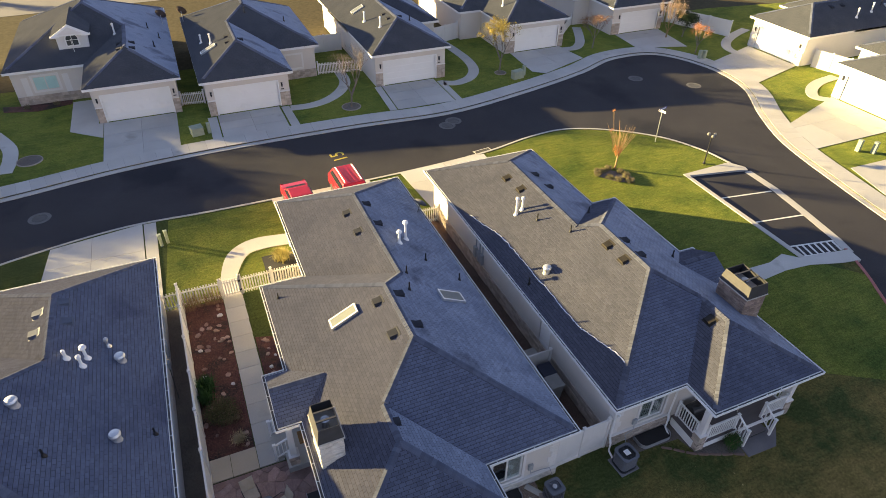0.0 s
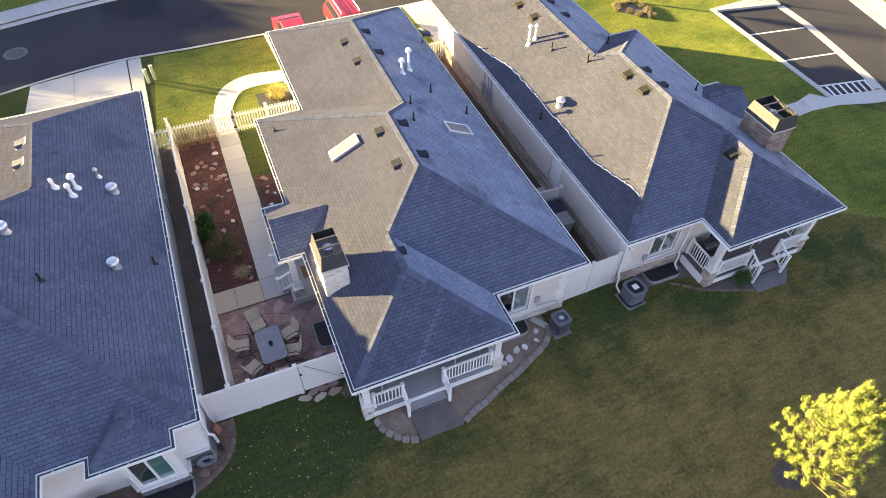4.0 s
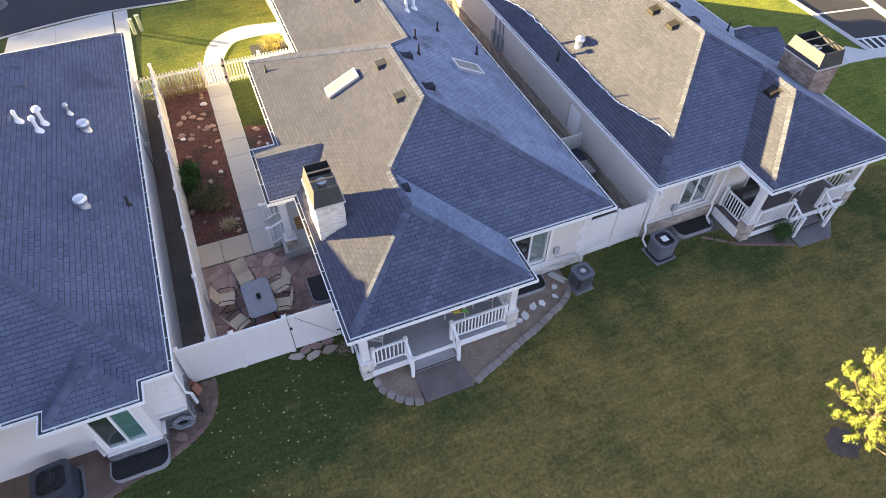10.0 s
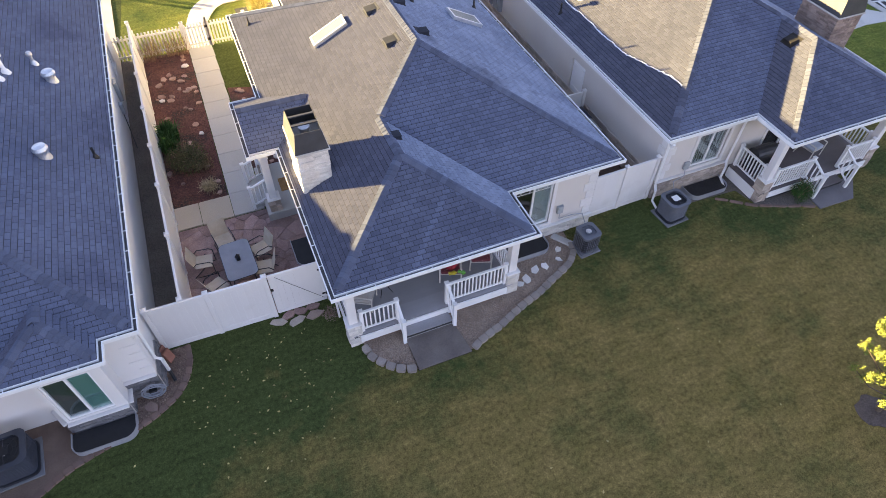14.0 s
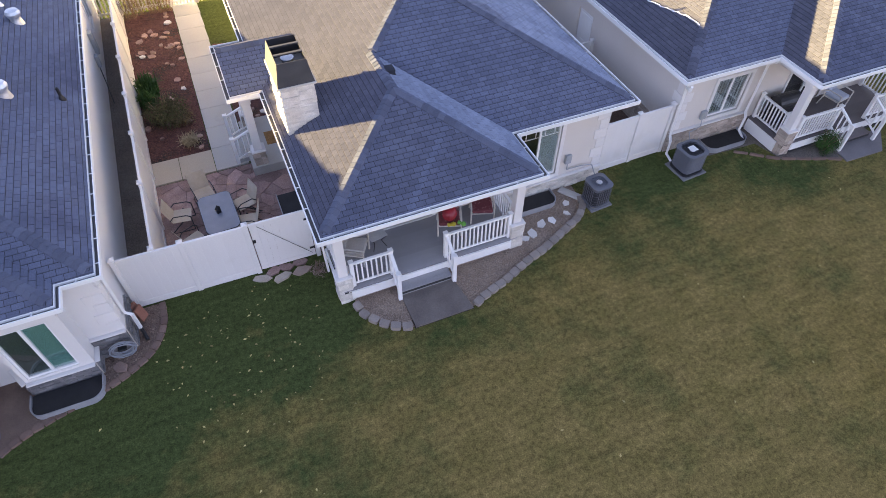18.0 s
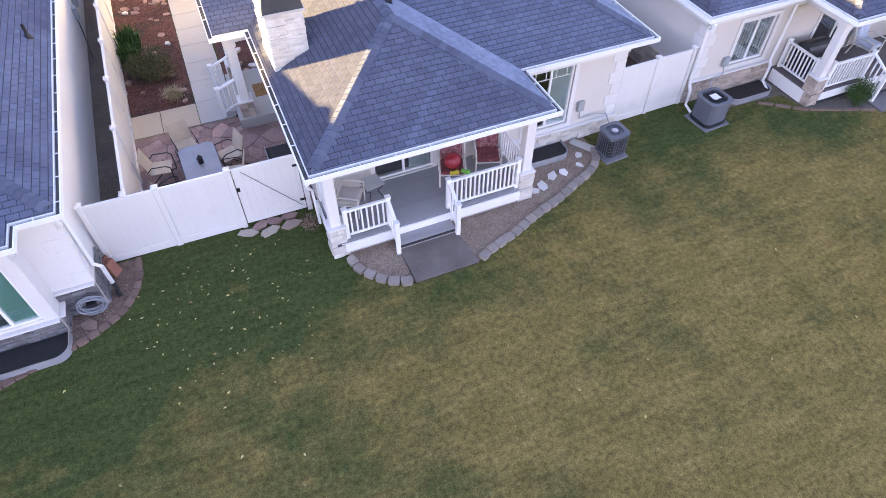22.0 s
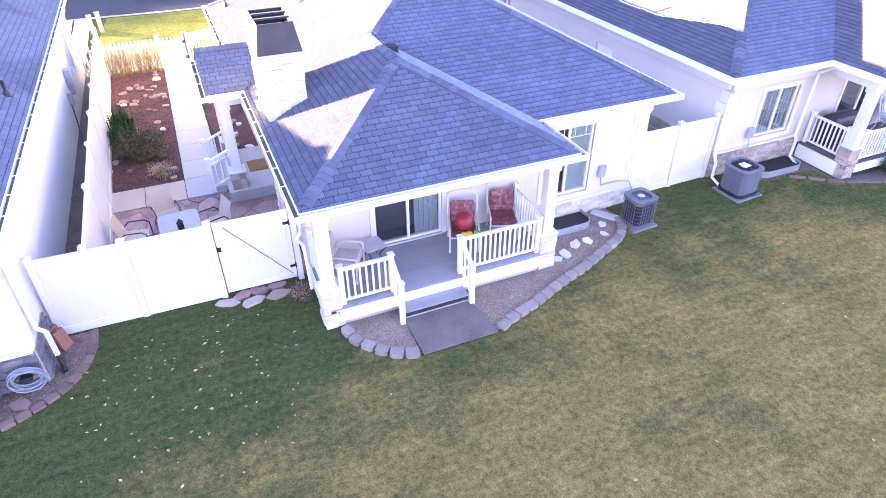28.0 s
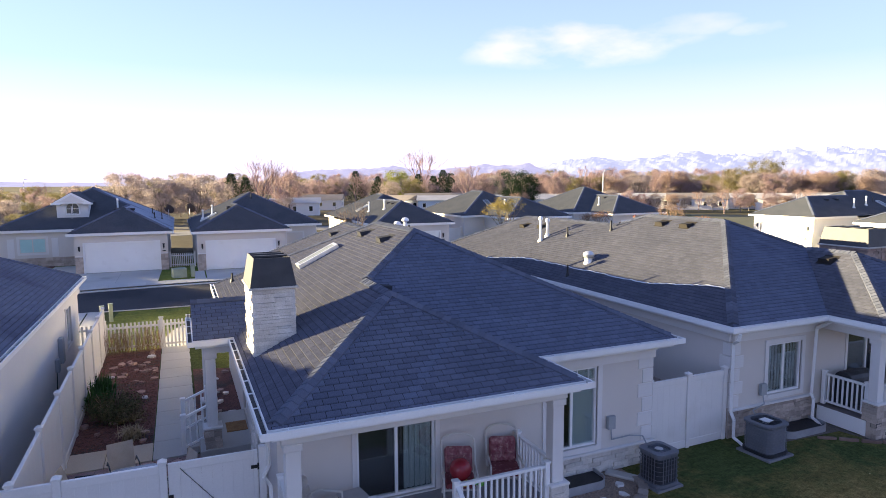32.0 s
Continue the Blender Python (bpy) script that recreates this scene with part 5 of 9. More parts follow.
# side entry under the small gable of the middle house
part("gable_end", B((0.56, 0.64, 15.43, 17.9, 2.8, 3.02)), STUCCO_WHITE, house_m)
bm = bmesh.new()
v = [bm.verts.new(p) for p in ((0.56, 15.4, 3.0), (0.56, 17.93, 3.0), (0.56, 16.665, 3.62), (0.64, 15.4, 3.0), (0.64, 17.93, 3.0), (0.64, 16.665, 3.62))]
for q in ((0, 1, 2), (3, 5, 4), (0, 2, 5, 3), (1, 4, 5, 2), (0, 3, 4, 1)):
    bm.faces.new([v[i] for i in q])
part("gable_panel", bm, STUCCO_WHITE, house_m)
porch_column(house_m, 0.85, 15.68, "tan", 81, 2.6, 0.85, 0.3)
porch_column(house_m, 0.85, 17.65, "tan", 86, 2.6, 0.85, 0.3)
part("entry_beam", B((0.7, 1.0, 15.5, 17.85, 2.6, 2.79), (1.0, 1.75, 15.55, 15.8, 2.6, 2.79)), STUCCO_WHITE, house_m)
part("entry_landing", B((0.55, 1.74, 15.4, 17.9, 0.0, 0.34), (0.2, 0.55, 16.2, 17.6, 0.0, 0.17), bevel=0.012), CONCRETE, house_m)
railing(house_m, (0.8, 16.2), (0.2, 16.2), 0.34, 1.2, (True, True), 0.13, 0.25)
railing(house_m, (0.8, 17.45), (0.2, 17.45), 0.34, 1.2, (True, True), 0.13, 0.25)

# satellite dish on the east eave of the middle house
dish = part("satellite_dish", moved(lathe(bmesh.new(), [(0.0, 0.0), (0.2, 0.03), (0.36, 0.1), (0.37, 0.105), (0.2, 0.045), (0.0, 0.015)], 22, pose(0, 0, 0.55, 60, 0, 130)), Matrix.Translation((10.55, 26.7, 3.0))), surface("grey_dish", (0.16, 0.16, 0.17), (0.2, 0.2, 0.21), 2.0, 0.5), house_m)
bm = bmesh.new()
bent(bm, [(10.5, 26.7, 3.0), (10.5, 26.7, 3.35), (10.55, 26.7, 3.5)], 0.025)
bent(bm, [(10.55, 26.7, 3.5), (10.9, 26.4, 3.5), (10.95, 26.35, 3.62)], 0.015)
bent(bm, [(10.3, 26.5, 3.1), (10.5, 26.7, 3.3)], 0.015)
part("dish_arm", bm, BLACK, dish)

# meters, cables and pipes on the walls
GREY_BOX = surface("grey_meter_box", (0.30, 0.32, 0.33), (0.36, 0.38, 0.39), 3.0, 0.5)
part("meter_box", moved(B((12.4, 12.75, -0.14, -0.005, 0.9, 1.7), bevel=0.01), on_wall((-3.36, 10.42), (-3.36, 27.4))), GREY_BOX, house_l)
part("meter_box", moved(B((11.7, 11.95, -0.12, -0.005, 0.8, 1.2), bevel=0.01), on_wall((-3.36, 10.42), (-3.36, 27.4))), GREY_BOX, house_l)
part("cable", bent(bmesh.new(), [(-3.33, 22.3, 0.9), (-3.3, 21.9, 0.3), (-3.2, 21.0, 0.02)], 0.015), BLACK, house_l)
for h, x, y in ((house_m, 9.05, 11.39), (house_r, 14.05, 11.59)):
    bx = part("disconnect_box", B((x - 0.1, x + 0.1, y - 0.1, y - 0.002, 1.0, 1.3), bevel=0.01), GREY_BOX, h)
    part("conduit", bent(bmesh.new(), [(x, y - 0.06, 1.0), (x + 0.02, y - 0.06, 0.75), (x + 0.5, y - 0.09, 0.78), (x + 0.85, y - 0.12, 0.72), (x + 0.9, y - 0.3, 0.45)] if h is house_m else [(x, y - 0.06, 1.0), (x - 0.05, y - 0.15, 0.8), (x - 0.5, y - 0.2, 0.72), (x - 0.55, y - 0.4, 0.5)], 0.016), GREY_BOX, bx)
for s in (23.6, 23.95, 24.4):
    part("meter_box", moved(B((30.45 - s, 30.45 - s + 0.25, -0.16, -0.003, 1.0, 1.65), (30.45 - s + 0.09, 30.45 - s + 0.15, -0.06, -0.004, 1.65, 2.5)), on_wall((12.95, 30.45), (12.95, 11.6))), GREY_BOX, house_r)


# ---- yards of the near houses ----
RED_STONE = surface("red_flagstone", (0.25, 0.145, 0.125), (0.36, 0.235, 0.205), 2.6, 0.85, 0.25, 30, 0.4, 25, 0.3)
GREY_BLOCK = surface("grey_edging_block", (0.245, 0.20, 0.17), (0.32, 0.27, 0.235), 2.0, 0.9, 0.15, 50, 0.4, 40, 0.12)
BRICK_RED = surface("brown_edging", (0.175, 0.105, 0.082), (0.235, 0.15, 0.12), 2.0, 0.9, 0.15, 50, 0.4, 40, 0.15)
ROCK = surface("tan_garden_stone", (0.25, 0.135, 0.105), (0.42, 0.285, 0.23), 2.0, 0.85, 0.15, 40, 0.4, 30, 0.25)
BUFF_STONE = surface("buff_flagstone", (0.36, 0.29, 0.235), (0.48, 0.41, 0.345), 2.0, 0.85, 0.12, 40, 0.4, 30, 0.12)
BUFF_ROSE = surface("rose_buff_flagstone", (0.33, 0.235, 0.19), (0.43, 0.325, 0.27), 2.0, 0.85, 0.15, 40, 0.4, 30, 0.12)
ROCK_WHITE = surface("white_garden_stone", (0.60, 0.56, 0.52), (0.74, 0.70, 0.66), 2.0, 0.85, 0.1, 40, 0.4, 30, 0.1)
SLING = surface("beige_sling_fabric", (0.45, 0.37, 0.28), (0.52, 0.44, 0.35), 5.0, 0.8, 0.1, 150, 0.1)
AC_DARK = surface("dark_condenser_grille", (0.016, 0.018, 0.023), (0.026, 0.028, 0.034), 3.0, 0.5)
AC_WIRE = surface("condenser_guard_wire", (0.11, 0.115, 0.13), (0.145, 0.15, 0.165), 3.0, 0.5)
AC_GREY = surface("grey_condenser_paint", (0.115, 0.124, 0.145), (0.145, 0.155, 0.176), 2.0, 0.45, 0.05, 30, 0.05)
AC_SLATE = surface("slate_condenser_paint", (0.042, 0.050, 0.066), (0.058, 0.066, 0.084), 2.0, 0.45, 0.05, 30, 0.05)
DRY_TWIG = surface("dry_twig", (0.16, 0.10, 0.06), (0.24, 0.16, 0.10), 3.0, 0.9, island=True, spread=0.3)
LEAF_OLIVE = surface("olive_leaf", (0.065, 0.075, 0.028), (0.12, 0.105, 0.045), 3.0, 0.8, island=True, spread=0.4, spec=0.2)
LEAF_YELLOW = surface("yellow_green_needle", (0.140, 0.178, 0.034), (0.225, 0.250, 0.056), 3.0, 0.75, island=True, spread=0.35, spec=0.2)
STRAW = surface("yellow_straw_grass", (0.31, 0.26, 0.08), (0.43, 0.37, 0.15), 3.0, 0.8, island=True, spread=0.3, spec=0.2)
GREEN_LUSH = surface("deep_green_leaf", (0.025, 0.075, 0.018), (0.05, 0.12, 0.03), 3.0, 0.8, island=True, spread=0.35, spec=0.2)

rng = random.Random(5)
paving("soil", [(-3.5, 11.68), (-2.46, 11.68), (-2.55, 27.2), (-3.5, 27.2)], 0.012, "bare dark soil between house wall and fence", DIRT, "soil")
paving("soil", [(10.25, 11.7), (12.95, 11.7), (12.95, 30.4), (10.25, 30.4)], 0.012, "dark reddish soil strip between two houses", surface("reddish_soil", (0.11, 0.065, 0.048), (0.16, 0.10, 0.075), 1.0, 0.95, 0.4, 30, 0.8, 35), "soil")
paving("mulch_bed", [(-2.36, 17.2), (-0.53, 17.2), (-0.53, 27.1), (-2.5, 27.1)], 0.03, "planting bed of red bark mulch with stones", MULCH, "flower bed")
paving("mulch_bed", [(0.55, 18.0), (1.75, 18.0), (1.75, 23.2), (0.55, 23.6)], 0.03, "narrow mulch bed along the house wall", MULCH, "flower bed")
for k in range(10):
    y0 = 16.1 + k * 1.12
    paving("walkway_slab", [(-0.5, y0 + 0.008), (0.5, y0 + 0.008), (0.5 - 0.004 * k, y0 + 1.112), (-0.5 - 0.002 * k, y0 + 1.112)], 0.045, "pale concrete walkway slab with narrow joints", category="paving slab")
for x0, x1 in ((-2.36, -1.55), (-1.53, -0.52)):
    paving("walkway_slab", [(x0, 16.1), (x1, 16.1), (x1, 17.18), (x0, 17.18)], 0.045, "tan concrete slab beside the mulch bed", surface("tan_concrete", (0.44, 0.36, 0.27), (0.5, 0.42, 0.33), 0.6, 0.9, 0.1, 60, 0.2), "paving slab")
C_OUT = smooth_line([(-0.5, 27.3), (-0.42, 28.9), (0.25, 31.0), (1.75, 31.95), (3.9, 31.75)], 5)
C_IN = smooth_line([(0.5, 27.3), (0.42, 28.6), (1.2, 30.4), (2.2, 30.75), (3.9, 30.65)], 5)
for a, b in ((0, 5), (5, 10), (10, 15), (15, 20)):
    paving("walkway_slab", C_OUT[a:b + 1] + C_IN[a:b + 1][::-1], 0.045, "curved concrete front path", category="paving slab")
# drives
for pts, lab in (([(3.9, 30.4), (10.3, 30.4), (10.4, 36.0), (3.7, 36.0)], "concrete drive with two red cars"), ([(13.1, 30.5), (19.4, 30.5), (19.4, 36.4), (12.7, 36.1)], "concrete drive before the garage"),
                 ([(-9.9, 27.4), (-4.1, 27.4), (-4.2, 36.1), (-9.2, 35.3)], "broad concrete drive in sun and shade")):
    scored("driveway", pts, 0.04, lab)
paving("walkway_slab", [(-4.05, 27.9), (-3.42, 27.9), (-3.42, 36.0), (-4.12, 36.0)], 0.045, "narrow concrete strip beside the lawn", category="paving slab")


def shards(outline, count, seed, shrink=0.03):
    """Random convex pieces that fill an outline, with joints between them."""
    r = random.Random(seed)
    x0, x1 = min(p[0] for p in outline), max(p[0] for p in outline)
    y0, y1 = min(p[1] for p in outline), max(p[1] for p in outline)
    pts = [(r.uniform(x0, x1), r.uniform(y0, y1)) for _ in range(count)]
    out = []
    for i, p in enumerate(pts):
        poly = list(outline)
        for j, q in enumerate(pts):
            if i != j and len(poly) > 2:
                a, b = p[0] - q[0], p[1] - q[1]
                d = math.hypot(a, b)
                c = -(a * (p[0] + q[0]) + b * (p[1] + q[1])) / 2 - shrink * d / 2
                poly = cut(poly, a, b, c)
        if len(poly) > 2 and area(poly) > 0.01:
            out.append(poly)
    return out


patio = paving("patio", [(-2.36, 11.7), (1.73, 11.7), (1.73, 16.05), (-2.36, 16.05)], 0.02, "red flagstone patio with dark joints", surface("patio_joint", (0.20, 0.125, 0.108), (0.27, 0.175, 0.15), 2.0, 0.95), "patio")
for poly in shards([(-2.34, 11.72), (1.71, 11.72), (1.71, 16.03), (-2.34, 16.03)], 110, 3, 0.016):
    part("flagstone", slab(bmesh.new(), poly, 0.005, 0.04 + rng.uniform(0, 0.012)), RED_STONE, patio)


def flat_stone(x, y, size, mat, name="garden_stone", label="flat angular garden stone", z=0.03, h=0.06, group="stones in the beds"):
    r = random.Random(round(x * 977 + y * 131))
    k = r.randint(5, 7)
    a0 = r.uniform(0, 6)
    pts = [(size * r.uniform(0.65, 1.1) * math.cos(a0 + 2 * math.pi * i / k), size * 0.75 * r.uniform(0.65, 1.1) * math.sin(a0 + 2 * math.pi * i / k)) for i in range(k)]
    ob = part(name, slab(bmesh.new(), pts, -0.01, h * r.uniform(0.6, 1.3)), mat)
    ob.matrix_world = pose(x, y, z, r.uniform(-8, 8), r.uniform(-8, 8), r.uniform(0, 360))
    return tagged(ob, label, "stone", group)


for _ in range(36):
    flat_stone(rng.uniform(-2.25, -0.6), 17.4 + 9.4 * rng.random() ** 0.8, rng.uniform(0.07, 0.2), ROCK if rng.random() < 0.94 else ROCK_WHITE)
for _ in range(18):
    flat_stone(rng.uniform(0.65, 1.65), rng.uniform(18.2, 23.3), rng.uniform(0.08, 0.17), ROCK if rng.random() < 0.6 else ROCK_WHITE)
for x, y, rx, ry, rz, mat in ((-0.12, 11.34, 0.27, 0.12, -12, BUFF_STONE), (0.4, 11.19, 0.27, 0.15, 14, BUFF_STONE), (0.2, 11.47, 0.21, 0.13, 8, RED_STONE), (0.58, 11.47, 0.2, 0.13, -10, RED_STONE), (0.93, 11.22, 0.25, 0.15, 6, BUFF_ROSE), (0.97, 11.5, 0.22, 0.11, 0, RED_STONE)):
    rk = random.Random(round(x * 100))
    bm = slab(bmesh.new(), [(rx * rk.uniform(0.85, 1.2) * math.cos(1.0472 * j + rk.uniform(-0.25, 0.25)), ry * rk.uniform(0.85, 1.2) * math.sin(1.0472 * j + rk.uniform(-0.25, 0.25))) for j in range(6)], -0.02, 0.04)
    ob = part("stepping_stone", bm, mat)
    ob.matrix_world = pose(x, y, rk.uniform(0.0, 0.015), rk.uniform(-2, 2), rk.uniform(-2, 2), rz)
    tagged(ob, "pale buff flat stepping stone before the gate" if mat is BUFF_STONE else "rounded reddish stepping stone before the gate", "stone", "stepping stones at the gate")
for x, y, s in ((7.02, 9.9, 0.15), (7.29, 9.98, 0.2), (7.7, 10.21, 0.2), (8.06, 10.25, 0.17), (8.6, 10.34, 0.14), (8.8, 10.7, 0.16)):
    flat_stone(x, y, s, ROCK_WHITE, "stepping_stone", "white broken flagstone on gravel", 0.03, 0.028, "white stones by the window well")

# gravel bed and its edging at the porch
ARC_L = smooth_line([(1.94, 9.62), (2.04, 9.2), (2.36, 8.78), (2.68, 8.52), (3.06, 8.36)], 6)
ARC_R = smooth_line([(4.76, 8.38), (5.15, 8.56), (5.8, 8.78), (6.65, 9.14), (7.35, 9.38), (8.06, 9.7), (8.75, 10.02), (9.15, 10.38), (9.3, 10.78)], 6)
paving("gravel_bed", [(1.95, 9.8)] + ARC_L + ARC_R + [(9.35, 11.38), (6.7, 11.38), (6.7, 9.8)], 0.02, "pea gravel bed round the porch steps", GRAVEL, "gravel bed")


def edging(line, size, mat, label, group, h=0.13, deep=1.0):
    base = None
    pts = [Vector(p) for p in line]
    total = [0.0]
    for a, b in zip(pts, pts[1:]):
        total.append(total[-1] + (b - a).length)
    def at(s):
        for i in range(len(pts) - 1):
            if total[i + 1] >= s:
                f = (s - total[i]) / (total[i + 1] - total[i])
                return pts[i].lerp(pts[i + 1], f), (pts[i + 1] - pts[i]).normalized()
        return pts[-1], (pts[-1] - pts[-2]).normalized()
    n = int(total[-1] / size)
    for k in range(n):
        c, t = at((k + 0.5) * total[-1] / n)
        m = Matrix(((t.x, -t.y, 0, c.x), (t.y, t.x, 0, c.y), (0, 0, 1, rng.uniform(-0.015, 0.015)), (0, 0, 0, 1))) @ pose(0, 0, 0, rng.uniform(-3, 3), rng.uniform(-3, 3), rng.uniform(-6, 6))
        if base is None:
            bm = bmesh.new()
            w = size * 0.965
            slab(bm, [(u, v * deep) for u, v in ((-w * 0.45, 0.09), (-w * 0.5, 0.04), (-w * 0.5, -0.06), (-w * 0.44, -0.1), (-w * 0.26, -0.115), (w * 0.26, -0.115), (w * 0.44, -0.1), (w * 0.5, -0.06), (w * 0.5, 0.04), (w * 0.45, 0.09))], -0.02, h)
            bmesh.ops.bevel(bm, geom=[e for e in bm.edges if all(v.co.z > h - 0.01 for v in e.verts) and len(e.link_faces) == 2 and e.calc_face_angle(0) > 1], offset=0.015, segments=1, affect="EDGES")
            base = tagged(part("edging_stone", bm, mat), label, "edging stone", group)
            base.matrix_world = m
        else:
            copy_thing(base, m)


edging(ARC_L, 0.27, GREY_BLOCK, "grey scalloped concrete edging block", "edging round the porch bed", 0.1)
edging(ARC_R, 0.27, GREY_BLOCK, "grey scalloped concrete edging block", "edging round the porch bed", 0.1)
walk_pad = paving("boardwalk", [(3.08, 8.3), (4.68, 8.3), (4.56, 9.36), (3.1, 9.36)], 0.02, "weathered grey plank pad below the porch steps", DARK, "boardwalk")
for k in range(8):
    y0 = 8.3 + k * 0.1325
    xr = 4.68 - 0.12 * (y0 - 8.3) / 1.06
    part("plank", slab(bmesh.new(), [(3.1, y0 + 0.001), (xr, y0 + 0.001), (xr - 0.015, y0 + 0.133), (3.1, y0 + 0.133)], 0.02, 0.06), surface("weathered_plank", (0.135, 0.108, 0.094), (0.185, 0.153, 0.135), 2.0, 0.85, 0.2, 40, 0.3, 30) if k == 0 else bpy.data.materials["weathered_plank"], walk_pad)
# bed at the left-hand house
BED_L = smooth_line([(-2.64, 11.55), (-2.68, 10.85), (-3.0, 10.17), (-3.6, 9.72), (-4.25, 9.45), (-5.6, 9.05), (-6.4, 8.65), (-7.6, 8.0), (-9.5, 7.3)], 6)
paving("gravel_bed", BED_L + [(-9.5, 10.5), (-3.5, 10.5), (-3.4, 11.55)], 0.02, "brown gravel bed with brick edging", surface("brown_gravel", (0.15, 0.095, 0.072), (0.22, 0.145, 0.112), 2.0, 0.9, 0.4, 40, 0.9, 45), "gravel bed")
edging(BED_L, 0.24, BRICK_RED, "brown concrete edging strip", "edging round the side bed", 0.06, 0.72)
paving("gravel_bed", [(15.95, 9.95), (16.6, 9.6), (18.0, 9.1), (18.1, 9.6), (18.1, 10.0), (16.2, 10.0)], 0.02, "dark gravel bed under the corner porch", DIRT, "gravel bed")
paving("gravel_bed", [(13.9, 10.85), (15.95, 10.75), (16.15, 10.0), (16.15, 11.6), (13.9, 11.6)], 0.015, "dark gravel bed by the window well", DIRT, "gravel bed")
edging([(15.0, 10.7), (16.1, 9.85), (18.0, 9.05)], 0.45, BRICK_RED, "brown concrete edging strip", "edging round the corner bed", 0.06, 0.4)
paving("porch_pad", [(18.05, 8.9), (19.5, 8.86), (20.4, 9.75), (19.7, 9.75), (18.1, 9.75)], 0.05, "grey angular concrete pad below the steps", surface("grey_pad", (0.14, 0.125, 0.125), (0.19, 0.172, 0.17), 0.8, 0.9, 0.1, 50, 0.2), "paving slab")


WELL_STEEL = surface("dull_well_steel", (0.30, 0.31, 0.33), (0.38, 0.39, 0.41), 3.0, 0.55, 0.08, 40, 0.1, metal=0.3)


# window wells
def window_well(x0, x1, y0, y1, label, rim=None):
    w = thing("window_well", label, "window well", group="window wells")
    r = 0.28
    def outline(d):
        pts = [(x0 - d, y1)]
        for cx, cy, a0 in ((x0 + r, y0 + r, 180), (x1 - r, y0 + r, 270)):
            pts += [(cx + (r + d) * math.cos(radians(a0 + 15 * k)), cy + (r + d) * math.sin(radians(a0 + 15 * k))) for k in range(7)]
        return pts + [(x1 + d, y1)]
    o, i = outline(0.022), outline(0.0)
    bm = bmesh.new()
    n = len(o)
    vs = [[bm.verts.new((*p, z)) for p in ring] for ring, z in ((o, -0.05), (o, 0.2), (i, 0.2), (i, -0.05))]
    for k in range(n - 1):
        for a, b in ((0, 1), (1, 2), (2, 3)):
            bm.faces.new((vs[a][k], vs[a][k + 1], vs[b][k + 1], vs[b][k]))
    part("well_rim", bm, rim or WELL_STEEL, w)
    c = part("well_cover", slab(bmesh.new(), outline(-0.004), 0.1, 0.125), surface("black_mesh_cover", (0.012, 0.012, 0.014), (0.02, 0.02, 0.022), 4.0, 0.6, 0.3, 200) if "black_mesh_cover" not in bpy.data.materials else bpy.data.materials["black_mesh_cover"], w)


window_well(7.0, 8.55, 10.72, 11.3, "black-covered window well with steel rim under the window")
window_well(14.2, 15.75, 10.86, 11.5, "black-covered window well with steel rim by the stone skirt")
window_well(-5.66, -4.15, 9.24, 9.86, "black-covered window well with thin steel rim in gravel")
window_well(0.95, 1.73, 13.0, 14.2, "dark covered window well beside the patio")


